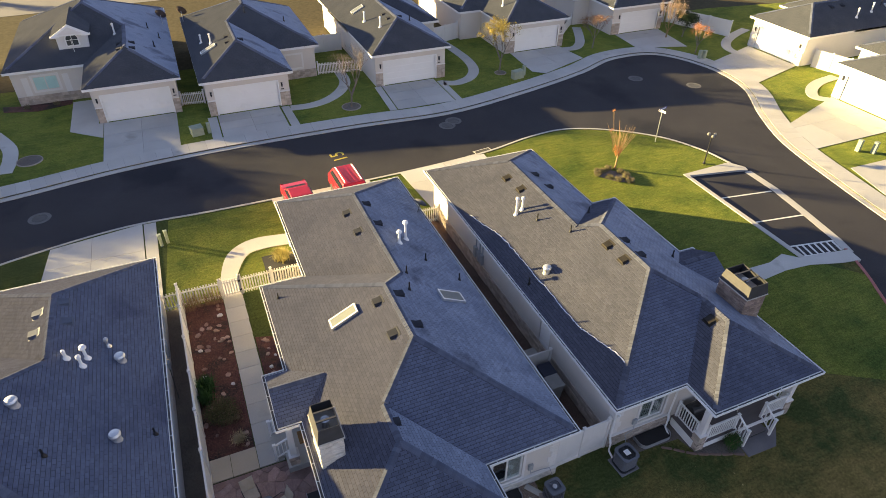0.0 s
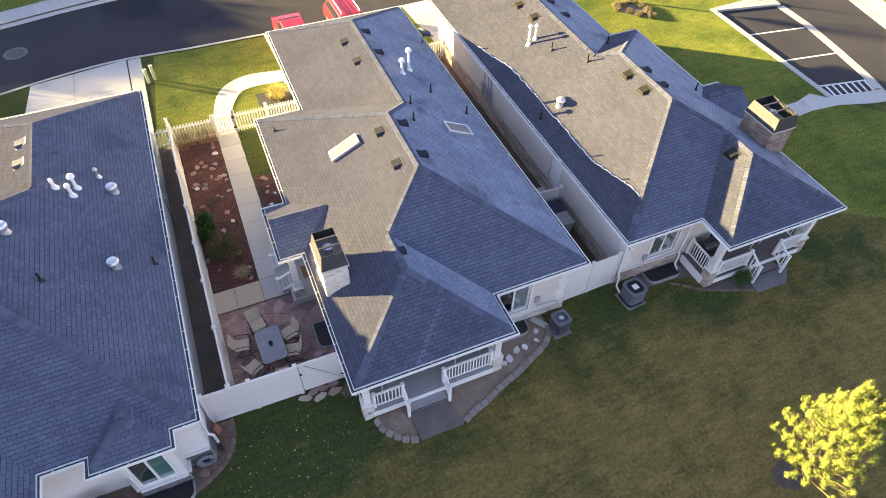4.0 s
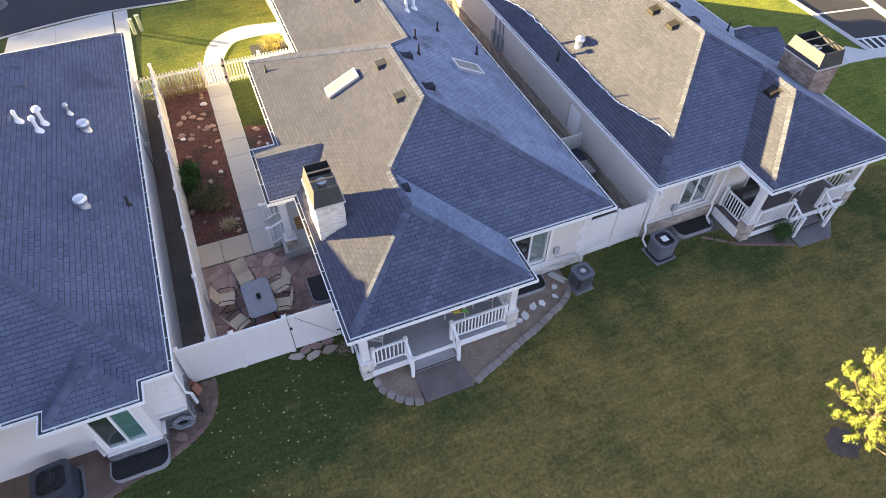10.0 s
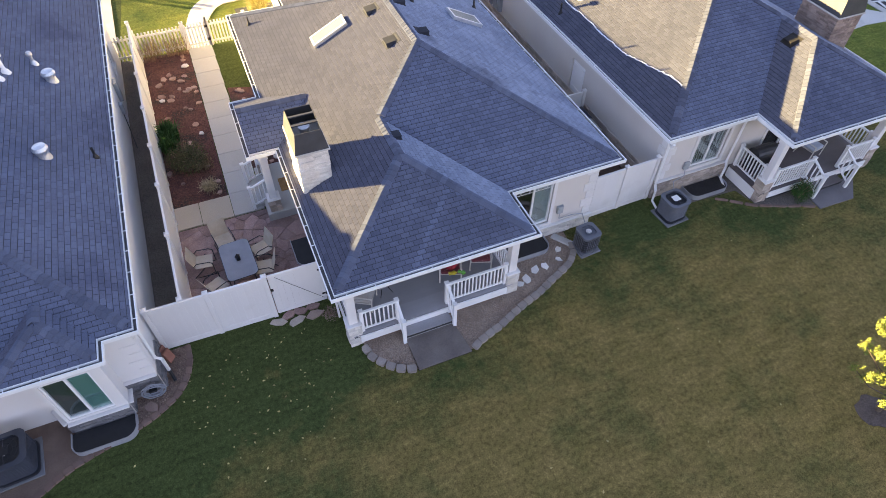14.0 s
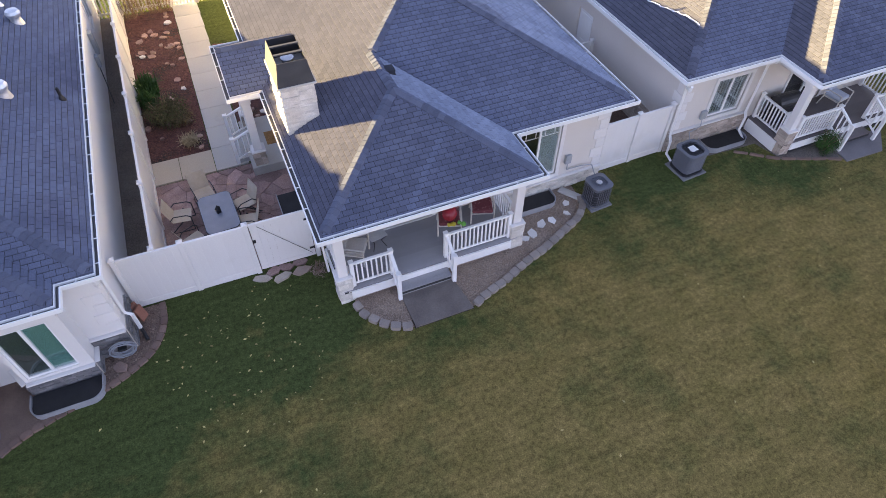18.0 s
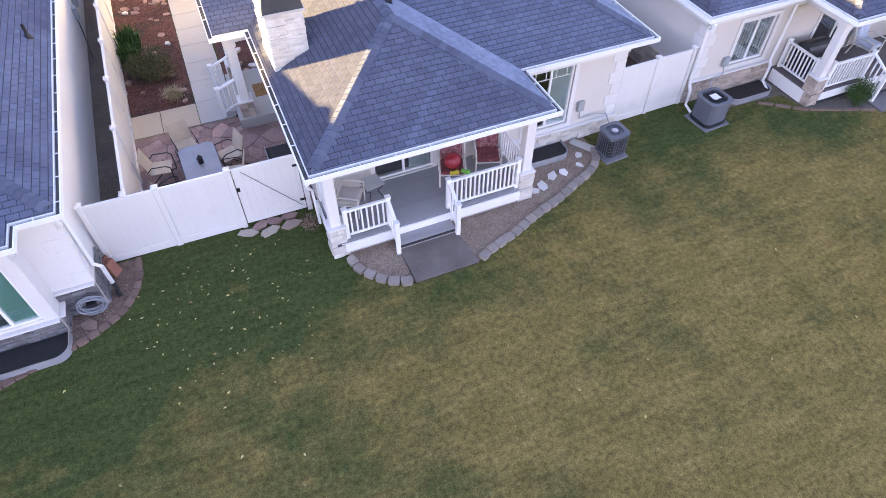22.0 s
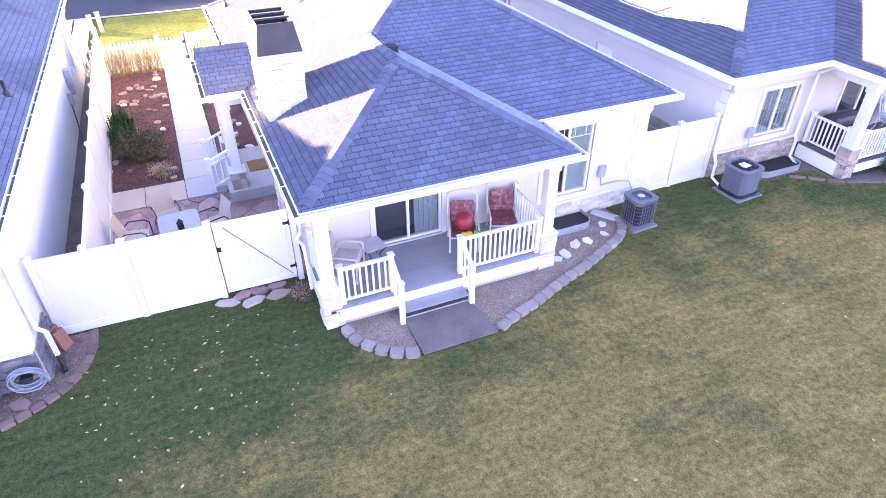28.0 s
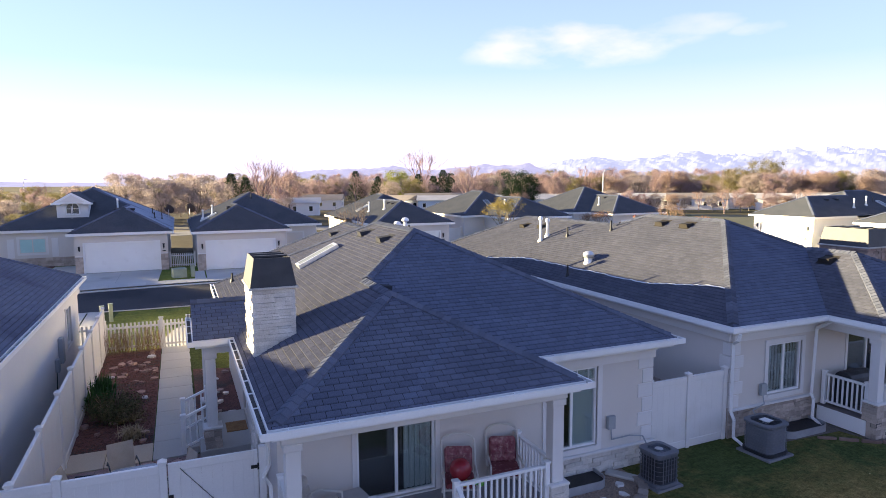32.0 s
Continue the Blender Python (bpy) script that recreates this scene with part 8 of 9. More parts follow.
def lamp_post(x, y, h=2.1):
    l = thing("lamp_post", "slim dark lamp post with three globe heads", "street lamp", pose(x, y, 0), "garden lamps")
    part("pole", lathe(bmesh.new(), [(0.1, 0), (0.1, 0.12), (0.05, 0.2), (0.035, h), (0.05, h + 0.05)], 12), BLACK, l)
    for k in range(3):
        a = k * 2.094
        part("arm", bent(bmesh.new(), [(0, 0, h - 0.1), (0.18 * math.cos(a), 0.18 * math.sin(a), h), (0.24 * math.cos(a), 0.24 * math.sin(a), h + 0.1)], 0.014, 6), BLACK, l)
        part("globe", lathe(bmesh.new(), [(0.04, h + 0.08), (0.11, h + 0.14), (0.12, h + 0.22), (0.08, h + 0.3), (0.0, h + 0.33)], 14, Matrix.Translation((0.24 * math.cos(a), 0.24 * math.sin(a), 0))), surface("frosted_globe", (0.16, 0.155, 0.15), (0.2, 0.195, 0.19), 2.0, 0.3) if "frosted_globe" not in bpy.data.materials else bpy.data.materials["frosted_globe"], l)


lamp_post(33.7, 29.05)
sign = thing("street_sign", "street name sign with blue and white plates on a post", "street sign", pose(32.6, 33.2, 0))
part("pole", tube(bmesh.new(), (0, 0, 0), (0, 0, 2.6), 0.03, 0.03, 10), GALV, sign)
pl = part("name_plate", moved(B((-0.45, 0.45, -0.01, 0.01, 2.65, 2.83)), pose(0, 0, 0, 0, 0, 15)), surface("blue_sign", (0.03, 0.06, 0.28), (0.04, 0.07, 0.32), 2.0, 0.4), sign)
part("name_bar", moved(B((-0.32, 0.32, -0.014, -0.01, 2.7, 2.78), (-0.32, 0.32, 0.01, 0.014, 2.7, 2.78)), pose(0, 0, 0, 0, 0, 15)), WHITE, pl)
part("cross_plate", moved(B((-0.3, 0.3, -0.01, 0.01, 2.44, 2.62)), pose(0, 0, 0, 0, 0, 105)), WHITE, sign)


# trees
def branch(bm, p, d, l, r, depth, rnd, tips, spread=0.5, up=0.25, sides=5, kids=(2, 3)):
    q = p + d * l
    tube(bm, p, q, r, r * 0.68, max(3, sides))
    if depth == 0:
        tips.append(q)
        return
    for k in range(rnd.randint(*kids)):
        n = (d + Vector((rnd.gauss(0, spread), rnd.gauss(0, spread), rnd.gauss(0, spread * 0.5) + up))).normalized()
        branch(bm, q, n, l * rnd.uniform(0.62, 0.85), r * 0.64, depth - 1, rnd, tips, spread, up, sides - 1, kids)
    if rnd.random() < 0.7:
        tips.append(q)


def tree(x, y, h, label, seed, leaf=None, leaves=0, size=0.1, depth=5, bark=None, spread=0.45, up=0.3, r=None, group="", trunk=0.25, kids=(2, 3), z=0.0):
    t = thing("tree", label, "tree", pose(x, y, z), group)
    rnd = random.Random(seed)
    bm = bmesh.new()
    tips = []
    r = r or h * 0.02
    tube(bm, (0, 0, -0.1), (0.02 * h, 0, h * trunk), r * 1.3, r, 8)
    for k in range(4):
        a = k * 1.57 + rnd.random()
        branch(bm, Vector((0.02 * h, 0, h * trunk * (0.8 + 0.07 * k))), Vector((0.5 * math.cos(a), 0.5 * math.sin(a), 1)).normalized(), h * 0.24, r * 0.7, depth - 1, rnd, tips, spread, up, 6, kids)
    part("trunk", bm, bark or BARK, t)
    if leaf and leaves:
        bm = bmesh.new()
        n = max(1, leaves // max(1, len(tips)))
        for k, p in enumerate(tips):
            leaf_mass(bm, p, (size * 4, size * 4, size * 3), n, size, seed * 31 + k, 0.3, 0.1)
        part("crown", bm, leaf, t)
    return t


LEAF_GOLD = surface("golden_leaf", (0.264, 0.201, 0.044), (0.347, 0.277, 0.075), 3.0, 0.8, island=True, spread=0.35, spec=0.2)
LEAF_RED = surface("rust_leaf", (0.38, 0.13, 0.05), (0.5, 0.22, 0.09), 3.0, 0.8, island=True, spread=0.35, spec=0.2)
TWIG_PINK = surface("pale_twig", (0.164, 0.126, 0.104), (0.226, 0.177, 0.149), 4.0, 0.9, 0.2, 30, 0.2)
TWIG_ORANGE = surface("orange_twig", (0.264, 0.164, 0.075), (0.327, 0.214, 0.106), 4.0, 0.9, 0.2, 30, 0.2)
tree(12.7, 48.1, 4.6, "bare pinkish street tree in a mulch ring", 21, None, 0, 0.1, 7, TWIG_PINK, 0.38, 0.4, 0.07, "street trees")
tree(27.8, 50.2, 5.2, "slender tree with yellow autumn leaves", 22, LEAF_GOLD, 2600, 0.11, 5, BARK, 0.42, 0.35, 0.07, "street trees")
tree(40.2, 53.0, 3.6, "small tree with rusty dry leaves", 23, surface("dull_rust_leaf", (0.28, 0.14, 0.07), (0.36, 0.2, 0.11), 3.0, 0.9, island=True, spread=0.3), 1500, 0.1, 5, BARK, 0.45, 0.3, 0.06, "street trees")
tree(49.3, 47.8, 3.0, "small tree with orange autumn leaves", 24, LEAF_RED, 900, 0.09, 5, BARK, 0.4, 0.35, 0.05, "street trees")
for x, y, r in ((12.7, 48.1, 0.75), (28.0, 50.3, 0.5), (-11.3, 47.6, 0.8)):
    ring = paving("mulch_ring", [(x + r * math.cos(k * 0.3), y + r * math.sin(k * 0.3)) for k in range(21)], 0.03, "round dark mulch ring with pale edging", DIRT, "soil")
    part("edging", lathe(bmesh.new(), [(r, -0.02), (r + 0.0, 0.07), (r + 0.07, 0.05), (r + 0.07, -0.02)], 24, Matrix.Translation((x, y, 0))), GREY_BLOCK, ring)
# the fan-shaped shrub tree of the corner lawn
it = thing("tree", "vase-shaped bare tree with glowing orange twigs", "tree", pose(27.2, 30.9, 0))
bm = bmesh.new()
tube(bm, (0, 0, -0.05), (0.05, 0, 1.1), 0.07, 0.055, 8)
rr = random.Random(9)
for k in range(46):
    a, s = rr.uniform(0, 6.28), rr.uniform(0.15, 0.85)
    l = rr.uniform(1.3, 2.4)
    d = Vector((s * math.cos(a), s * math.sin(a), 1.0)).normalized()
    b0 = Vector((0.05, 0, rr.uniform(0.9, 1.15)))
    bent(bm, [b0, b0 + d * l * 0.5, b0 + d * l + Vector((0, 0, 0.12))], 0.012, 4)
for e in ((-1.1, -0.2, 3.3), (-0.55, 0.6, 4.3)):
    bent(bm, [(0.05, 0, 1.0), (e[0] * 0.6, e[1] * 0.6, e[2] * 0.55), e], 0.014, 4)
part("trunk", bm, TWIG_ORANGE, it)
bm = bmesh.new()
leaf_mass(bm, (-0.15, -0.1, 1.6), (0.35, 0.35, 0.45), 240, 0.09, 5)
for e in ((-1.1, -0.2, 3.35), (-0.55, 0.6, 4.35)):
    leaf_mass(bm, e, (0.12, 0.12, 0.12), 30, 0.07, 6)
part("crown", bm, LEAF_RED, it)
BED_AXIS = Vector((1.0, -1.13)).normalized()
bed = paving("flower_bed", [(26.55 + 1.45 * math.cos(k * 0.35) * BED_AXIS.x + 0.7 * math.sin(k * 0.35) * BED_AXIS.y, 30.05 + 1.45 * math.cos(k * 0.35) * BED_AXIS.y - 0.7 * math.sin(k * 0.35) * BED_AXIS.x) for k in range(18)], 0.012, "small oval bed of dark soil", DIRT, "flower bed")
SAGE = surface("pale_sage_leaf", (0.15, 0.145, 0.07), (0.21, 0.19, 0.10), 3.0, 0.85, island=True, spread=0.35, spec=0.2)
for k in range(22):
    a = k * 0.62
    q = 0.55 + 0.5 * ((k * 7) % 10) / 10
    u, v = 1.5 * q * math.cos(a), 0.8 * q * math.sin(a)
    shrub(26.55 + u * BED_AXIS.x + v * BED_AXIS.y, 30.05 + u * BED_AXIS.y - v * BED_AXIS.x, 0.24 + 0.03 * (k % 4), 0.26 + 0.04 * (k % 3), SAGE, 340, 0.06, 60 + k, "low pale sage mound round the tree")

# paving of the far side
for pts, lab in (([(-6.46, 52.3), (-1.0, 52.3), (-1.15, 45.8), (-6.46, 45.2)], "concrete drive before the dormered house"), ([(2.05, 50.4), (7.05, 50.4), (7.1, 46.2), (2.0, 46.1)], "concrete drive before a double garage"),
                 ([(16.5, 51.3), (21.5, 51.3), (21.4, 46.0), (16.2, 46.1)], "concrete drive with scored joints"), ([(31.4, 54.7), (37.2, 54.7), (37.6, 50.8), (32.0, 48.6), (31.0, 49.5)], "stained concrete drive at the bend"),
                 ([(45.0, 55.7), (50.8, 55.7), (49.9, 49.7), (44.6, 51.3)], "concrete drive at the street's head"), ([(56.1, 47.4), (56.2, 41.2), (49.0, 39.2), (49.4, 45.2)], "sunlit concrete drive"),
                 ([(52.9, 34.3), (52.9, 27.6), (43.4, 27.6), (44.8, 31.6)], "broad sunlit concrete drive"),
                 ([(43.2, 24.5), (60.0, 24.0), (60.0, 16.0), (41.0, 17.0)], "broad sunlit concrete drive further down")):
    scored("driveway", pts, 0.03, lab)
for line, lab in (([(7.9, 49.7), (9.4, 49.6), (11.0, 50.1), (12.6, 51.5), (13.7, 53.6), (13.9, 56.4)], "curved concrete path to a gate"), ([(22.0, 50.0), (23.2, 49.6), (24.8, 50.3), (26.0, 52.0), (26.5, 54.4), (26.5, 57.2), (26.2, 61.0)], "curved concrete path beside a garage"),
                  ([(37.2, 53.7), (38.6, 53.7), (40.0, 55.0), (41.4, 57.4), (42.4, 59.4)], "curved concrete path by a garage"), ([(-12.75, 46.2), (-12.6, 48.2), (-12.9, 50.4), (-14.2, 53.2)], "curved concrete front path"),
                  ([(57.4, 37.7), (54.6, 37.2), (52.6, 36.2), (51.5, 34.9), (52.2, 33.9)], "curved pale path by a sunlit garage"), ([(60.2, 51.9), (57.4, 50.8), (55.0, 49.4), (53.6, 47.8), (53.4, 46.4), (54.2, 45.8)], "curved pale path by a white garage")):
    strip("footpath", smooth_line(line, 5), -0.5, 0.5, -0.1, 0.034, CONCRETE, lab)
for k, (p, q) in enumerate((((-0.4, 53.6), (1.4, 53.4)), ((11.9, 56.2), (15.9, 55.6)), ((38.0, 56.2), (42.4, 60.6)))):
    picket_fence(p, q, "white picket fence between two houses", 1.1)
for a, b, posts in (((25.0, 60.0), (28.4, 61.0), [0.1, 1.7, 3.4]), ((53.4, 57.5), (56.4, 50.6), [0.1, 2.5, 5.0, 7.5]), ((53.4, 57.5), (62.0, 66.0), [0.1, 3.0, 6.0, 9.0, 12.0]), ((53.0, 57.4), (47.0, 74.0), [0.1, 4, 8, 12, 16]), ((57.4, 40.6), (58.4, 37.2), [0.1, 1.7, 3.4]), ((12.2, 62.0), (15.8, 62.0), [0.1, 1.8, 3.5])):
    vinyl_fence(a, b, posts, "white vinyl fence behind the houses", 1.7, board=0.4)


for pts, lab in (([(-8.87, 57.6), (-8.86, 51.6), (-6.5, 49.6), (-6.5, 52.3), (-6.85, 52.35), (-6.85, 57.6)], "tan concrete entry walk beside a drive"), ([(1.25, 50.2), (1.2, 46.1), (1.9, 46.1), (1.95, 50.2)], "narrow slab strip beside a drive"), ([(7.2, 50.2), (7.25, 46.3), (7.95, 46.3), (7.85, 50.2)], "narrow slab strip beside a drive"), ([(21.6, 50.6), (21.5, 46.0), (22.1, 46.0), (22.2, 50.6)], "narrow slab strip beside a drive"), ([(15.8, 51.3), (15.5, 46.1), (16.1, 46.1), (16.4, 51.3)], "narrow slab strip beside a drive")):
    paving("footpath", pts, 0.034, lab, category="pavement")
paving("mulch_bed", [(-14.2, 58.6), (-14.0, 57.4), (-11.4, 56.7), (-8.95, 57.3), (-8.95, 58.25), (-12.8, 58.25)], 0.03, "dark mulch bed under a front window", MULCH, "flower bed")
for x in (-12.3, -10.1):
    shrub(x, 57.6, 0.3, 0.35, SAGE, 240, 0.07, int(-x * 10), "low pale clump in the front bed")


# ---- details of the far houses ----


def coach_lamp(parent, m, s, z):
    l = part("wall_lamp", moved(B((s - 0.06, s + 0.06, -0.12, -0.004, z - 0.14, z + 0.14), (s - 0.08, s + 0.08, -0.14, -0.004, z + 0.14, z + 0.18), (s - 0.03, s + 0.03, -0.09, -0.004, z - 0.22, z - 0.14), bevel=0.01), m), BLACK, parent)
    return l


FAR = [o for o in bpy.data.objects if o.get("group") == "houses across the street"]
FRONTS = [((-6.75, 52.4), (-0.5, 52.4), 0.65, 5.6, 0), ((1.55, 50.5), (8.15, 50.5), 0.7, 5.65, 1), ((16.0, 51.4), (22.7, 51.4), 0.8, 5.75, 2), ((30.8, 54.8), (37.6, 54.8), 1.2, 6.1, 3), ((44.4, 55.8), (51.2, 55.8), 1.2, 6.1, 4), ((56.3, 47.7), (56.3, 41.0), 0.8, 5.8, 5), ((53.1, 34.5), (53.1, 27.4), 0.8, 5.8, 6)]
for p, q, s0, s1, i in FRONTS:
    m = on_wall(p, q)
    n = (Vector(q) - Vector(p)).length
    coach_lamp(FAR[i], m, s0 - 0.35, 1.85), coach_lamp(FAR[i], m, s1 + 0.35, 1.85)
    tone = "tan" if i < 5 else "pale"
    for a, b in ((0.0, s0 - 0.13), (s1 + 0.13, n)):
        base = part("stone_pier", moved(B((a, b, -0.03, -0.002, 0, 1.25)), m), MORTAR, FAR[i])
        ledge_stones(m @ Matrix.Translation((a, -0.02, 0)), b - a, 0.0, 1.25, base, tone, 200 + i, 0.2, (0.25, 0.6))
        part("pier_cap", moved(B((a, b, -0.12, -0.003, 1.25, 1.32)), m), STUCCO_WHITE, FAR[i])
    part("number_plate", moved(B((s1 + 0.25, s1 + 0.5, -0.02, -0.003, 1.42, 1.5)), m), BLACK, FAR[i])
# windows of the side wings
w_far = window((-12.8, 58.3), (-6.75, 58.3), 1.5, 3.3, 1.15, 2.3, FAR[0], 0.16, 1)
# teal sheets before the panes paint the reflection seen in them
part("blind", moved(B((1.56, 2.36, -0.012, -0.006, 1.21, 2.24), (2.44, 3.24, -0.012, -0.006, 1.21, 2.24)), on_wall((-12.8, 58.3), (-6.75, 58.3))), surface("teal_reflection", (0.36, 0.60, 0.56), (0.42, 0.66, 0.62), 1.0, 0.5), w_far, "flat teal sheet that colours the pane")
for q in ((0.7, 1.15), (3.7, 4.15)):
    part("shutter_panel", moved(B((*q, -0.04, -0.002, 0.8, 2.3)), on_wall((-12.8, 58.3), (-6.75, 58.3))), STUCCO_WHITE, FAR[0])
base = part("stone_skirt", moved(B((0.0, 6.0, -0.03, -0.002, 0, 0.75)), on_wall((-12.8, 58.3), (-6.75, 58.3))), MORTAR, FAR[0])
ledge_stones(on_wall((-12.8, 58.3), (-6.75, 58.3)) @ Matrix.Translation((0, -0.02, 0)), 6.0, 0, 0.75, base, "tan", 231, 0.2, (0.3, 0.7))
window((8.15, 56.0), (11.7, 56.0), 0.9, 2.3, 1.0, 2.2, FAR[1], 0.15, 1, "half")
base = part("stone_skirt", moved(B((0.0, 3.5, -0.03, -0.002, 0, 0.75)), on_wall((8.15, 56.0), (11.7, 56.0))), MORTAR, FAR[1])
ledge_stones(on_wall((8.15, 56.0), (11.7, 56.0)) @ Matrix.Translation((0, -0.02, 0)), 3.5, 0, 0.75, base, "tan", 232, 0.2, (0.3, 0.7))
# dormer of the first house
dm = part("dormer", B((-8.8, -6.5, 59.6, 63.0, 3.8, 5.1)), STUCCO_WHITE, FAR[0], "white gabled dormer with arched window")
def prism(x0, x1, y0, y1, z0, z1):
    """A gable-shaped wedge with its ridge running back from the front."""
    bm = bmesh.new()
    v = [bm.verts.new(c) for y in (y0, y1) for c in ((x0, y, z0), (x1, y, z0), ((x0 + x1) / 2, y, z1))]
    for f in ((0, 1, 2), (3, 5, 4), (0, 2, 5, 3), (1, 4, 5, 2), (0, 3, 4, 1)):
        bm.faces.new([v[i] for i in f])
    return bm


part("dormer_roof", prism(-9.1, -6.2, 59.33, 64.6, 5.05, 5.95), ROOF_FAR, dm)
part("dormer_gable", prism(-9.14, -6.16, 59.2, 59.32, 5.0, 5.9), WHITE, dm)
part("dormer_tympanum", prism(-8.6, -6.7, 59.17, 59.198, 5.12, 5.7), STUCCO_WHITE, dm)
for x0, x1 in ((-9.14, -8.45), (-6.85, -6.16)):
    part("cornice_return", B((x0, x1, 59.16, 59.6, 4.9, 5.04), bevel=0.02), WHITE, dm)
pts = [(-8.12, 4.1), (-7.18, 4.1)] + [(-7.65 + 0.47 * math.cos(radians(a)), 4.62 + 0.47 * math.sin(radians(a))) for a in range(0, 181, 15)]
part("window_surround", bent(bmesh.new(), [(x, 59.57, z) for x, z in pts + pts[:1]], 0.06, 6), WHITE, dm)
for q in ((-7.665, -7.635, 59.5, 59.53, 4.1, 5.08), (-8.12, -7.18, 59.5, 59.53, 4.55, 4.58)):
    part("muntin", B(q), WHITE, dm)
bm = bmesh.new()
a, b = [bm.verts.new((x, 59.58, z)) for x, z in pts], [bm.verts.new((x, 59.53, z)) for x, z in pts]
bm.faces.new(b), bm.faces.new(a[::-1])
for k in range(len(pts)):
    bm.faces.new((a[k], a[(k + 1) % len(pts)], b[(k + 1) % len(pts)], b[k]))
part("arched_window", bm, surface("dark_pane", (0.05, 0.06, 0.065), (0.07, 0.08, 0.085), 2.0, 0.15), dm)
part("window_bar", B((-7.67, -7.63, 58.88, 58.9, 3.75, 4.84), (-8.14, -7.16, 58.88, 58.9, 4.2, 4.24)), STUCCO_WHITE, dm)
# roof clutter
FAR_ROOF = [[Block(-7.2, -0.05, 52.0, 66.0), Block(-13.2, -0.05, 57.9, 72.4)], [Block(1.15, 8.55, 50.1, 64.0), Block(1.15, 12.1, 55.6, 68.4)], [Block(15.6, 23.1, 51.0, 66.0), Block(15.6, 25.0, 58.3, 70.4)], [Block(30.4, 38.0, 54.4, 68.0), Block(28.0, 38.0, 60.0, 73.0)], [Block(44.0, 51.6, 55.4, 68.0), Block(42.0, 53.5, 60.0, 72.0)], [Block(55.9, 72.0, 40.6, 48.1), Block(62.0, 75.0, 40.6, 50.0)], [Block(52.7, 69.0, 27.0, 34.9), Block(58.0, 73.0, 27.0, 37.3)]]
for i, spots in enumerate((((-4.1, 55.8), (-4.1, 57.2), (-3.1, 55.8), (-3.1, 57.2)), ((4.2, 54.5), (4.3, 55.8), (5.3, 54.5)), ((18.8, 55.6), (18.8, 57.0), (20.0, 56.0)), ((33.6, 59.5), (33.6, 61.0)), ((47.2, 61.0), (48.4, 61.0)), ((61.5, 43.6), (63.0, 43.6)), ((58.0, 30.0),))):
    for x, y in spots:
        box_vent(FAR[i], FAR_ROOF[i], x, y, 1.0)
for i, x, y, h in ((0, -4.4, 60.4, 0.8), (1, 3.0, 56.5, 0.7), (1, 2.3, 58.0, 0.6), (2, 17.8, 55.0, 0.8), (2, 17.2, 58.0, 0.8), (3, 32.0, 58.0, 0.8), (4, 45.6, 60.0, 0.8), (5, 66.0, 42.4, 0.8), (5, 63.5, 42.0, 0.8)):
    pipe_vent(FAR[i], FAR_ROOF[i], x, y, h, 0.07, WHITE, 0.1)
for i, x, y in ((0, -1.5, 58.0), (0, -1.0, 61.0), (0, -1.8, 63.0), (1, 6.6, 60.0), (1, 10.0, 60.0), (2, 21.0, 56.0), (3, 36.0, 60.0), (5, 68.0, 43.0)):
    pipe_vent(FAR[i], FAR_ROOF[i], x, y, 0.5, 0.04)
for i, q in ((1, (2.0, 3.3, 55.2, 55.8)), (2, (16.9, 18.1, 61.0, 61.7)), (3, (31.6, 32.8, 62.0, 62.6)), (5, (68.0, 69.5, 42.0, 42.6))):
    skylight(FAR[i], FAR_ROOF[i], *q)
for x, y in ((-0.5, 66.0), (1.4, 66.5)):
    dd = part("satellite_dish", lathe(bmesh.new(), [(0.0, 0.0), (0.3, 0.04), (0.5, 0.12), (0.51, 0.125), (0.3, 0.06), (0.0, 0.02)], 20, pose(x, y, 4.1, 60, 0, 150)), surface("brown_dish", (0.09, 0.06, 0.045), (0.12, 0.08, 0.06), 2.0, 0.6) if "brown_dish" not in bpy.data.materials else bpy.data.materials["brown_dish"], FAR[0] if x < 0 else FAR[1])
    part("dish_pole", tube(bmesh.new(), (x, y, 3.0), (x, y, 4.1), 0.03, 0.03, 8), GALV, dd)
for i, p, q in ((5, (55.82, 40.5), (75.0, 40.5)), (6, (52.6, 26.9), (73.0, 26.9))):
    pass


# ---- the distance ----
EYE_END = (0.3, 0.5)


def away(azimuth, d):
    """A place d metres from the end of the path, by its bearing in degrees east of the houses' axis."""
    return EYE_END[0] + d * math.sin(radians(azimuth)), EYE_END[1] + d * math.cos(radians(azimuth))


# tan, rust and orange are paled and pinked to stand for distance haze
TAN_LEAF = surface("tan_dry_foliage", (0.379, 0.311, 0.282), (0.465, 0.392, 0.360), 0.5, 0.9, 0.15, 4, 0.0, island=True, spread=0.3, spec=0.1)
RUST_LEAF = surface("rust_foliage", (0.330, 0.238, 0.234), (0.419, 0.315, 0.312), 0.5, 0.9, 0.15, 4, 0.0, island=True, spread=0.35, spec=0.1)
ORANGE_LEAF = surface("orange_foliage", (0.339, 0.242, 0.198), (0.419, 0.315, 0.268), 0.5, 0.9, 0.15, 4, 0.0, island=True, spread=0.35, spec=0.1)
OLIVE_LEAF = surface("olive_foliage", (0.173, 0.154, 0.070), (0.261, 0.223, 0.101), 0.5, 0.9, 0.15, 4, 0.0, island=True, spread=0.35, spec=0.1)
LIME_LEAF = surface("lime_foliage", (0.220, 0.238, 0.051), (0.289, 0.306, 0.076), 0.5, 0.9, 0.15, 4, 0.0, island=True, spread=0.3, spec=0.1)
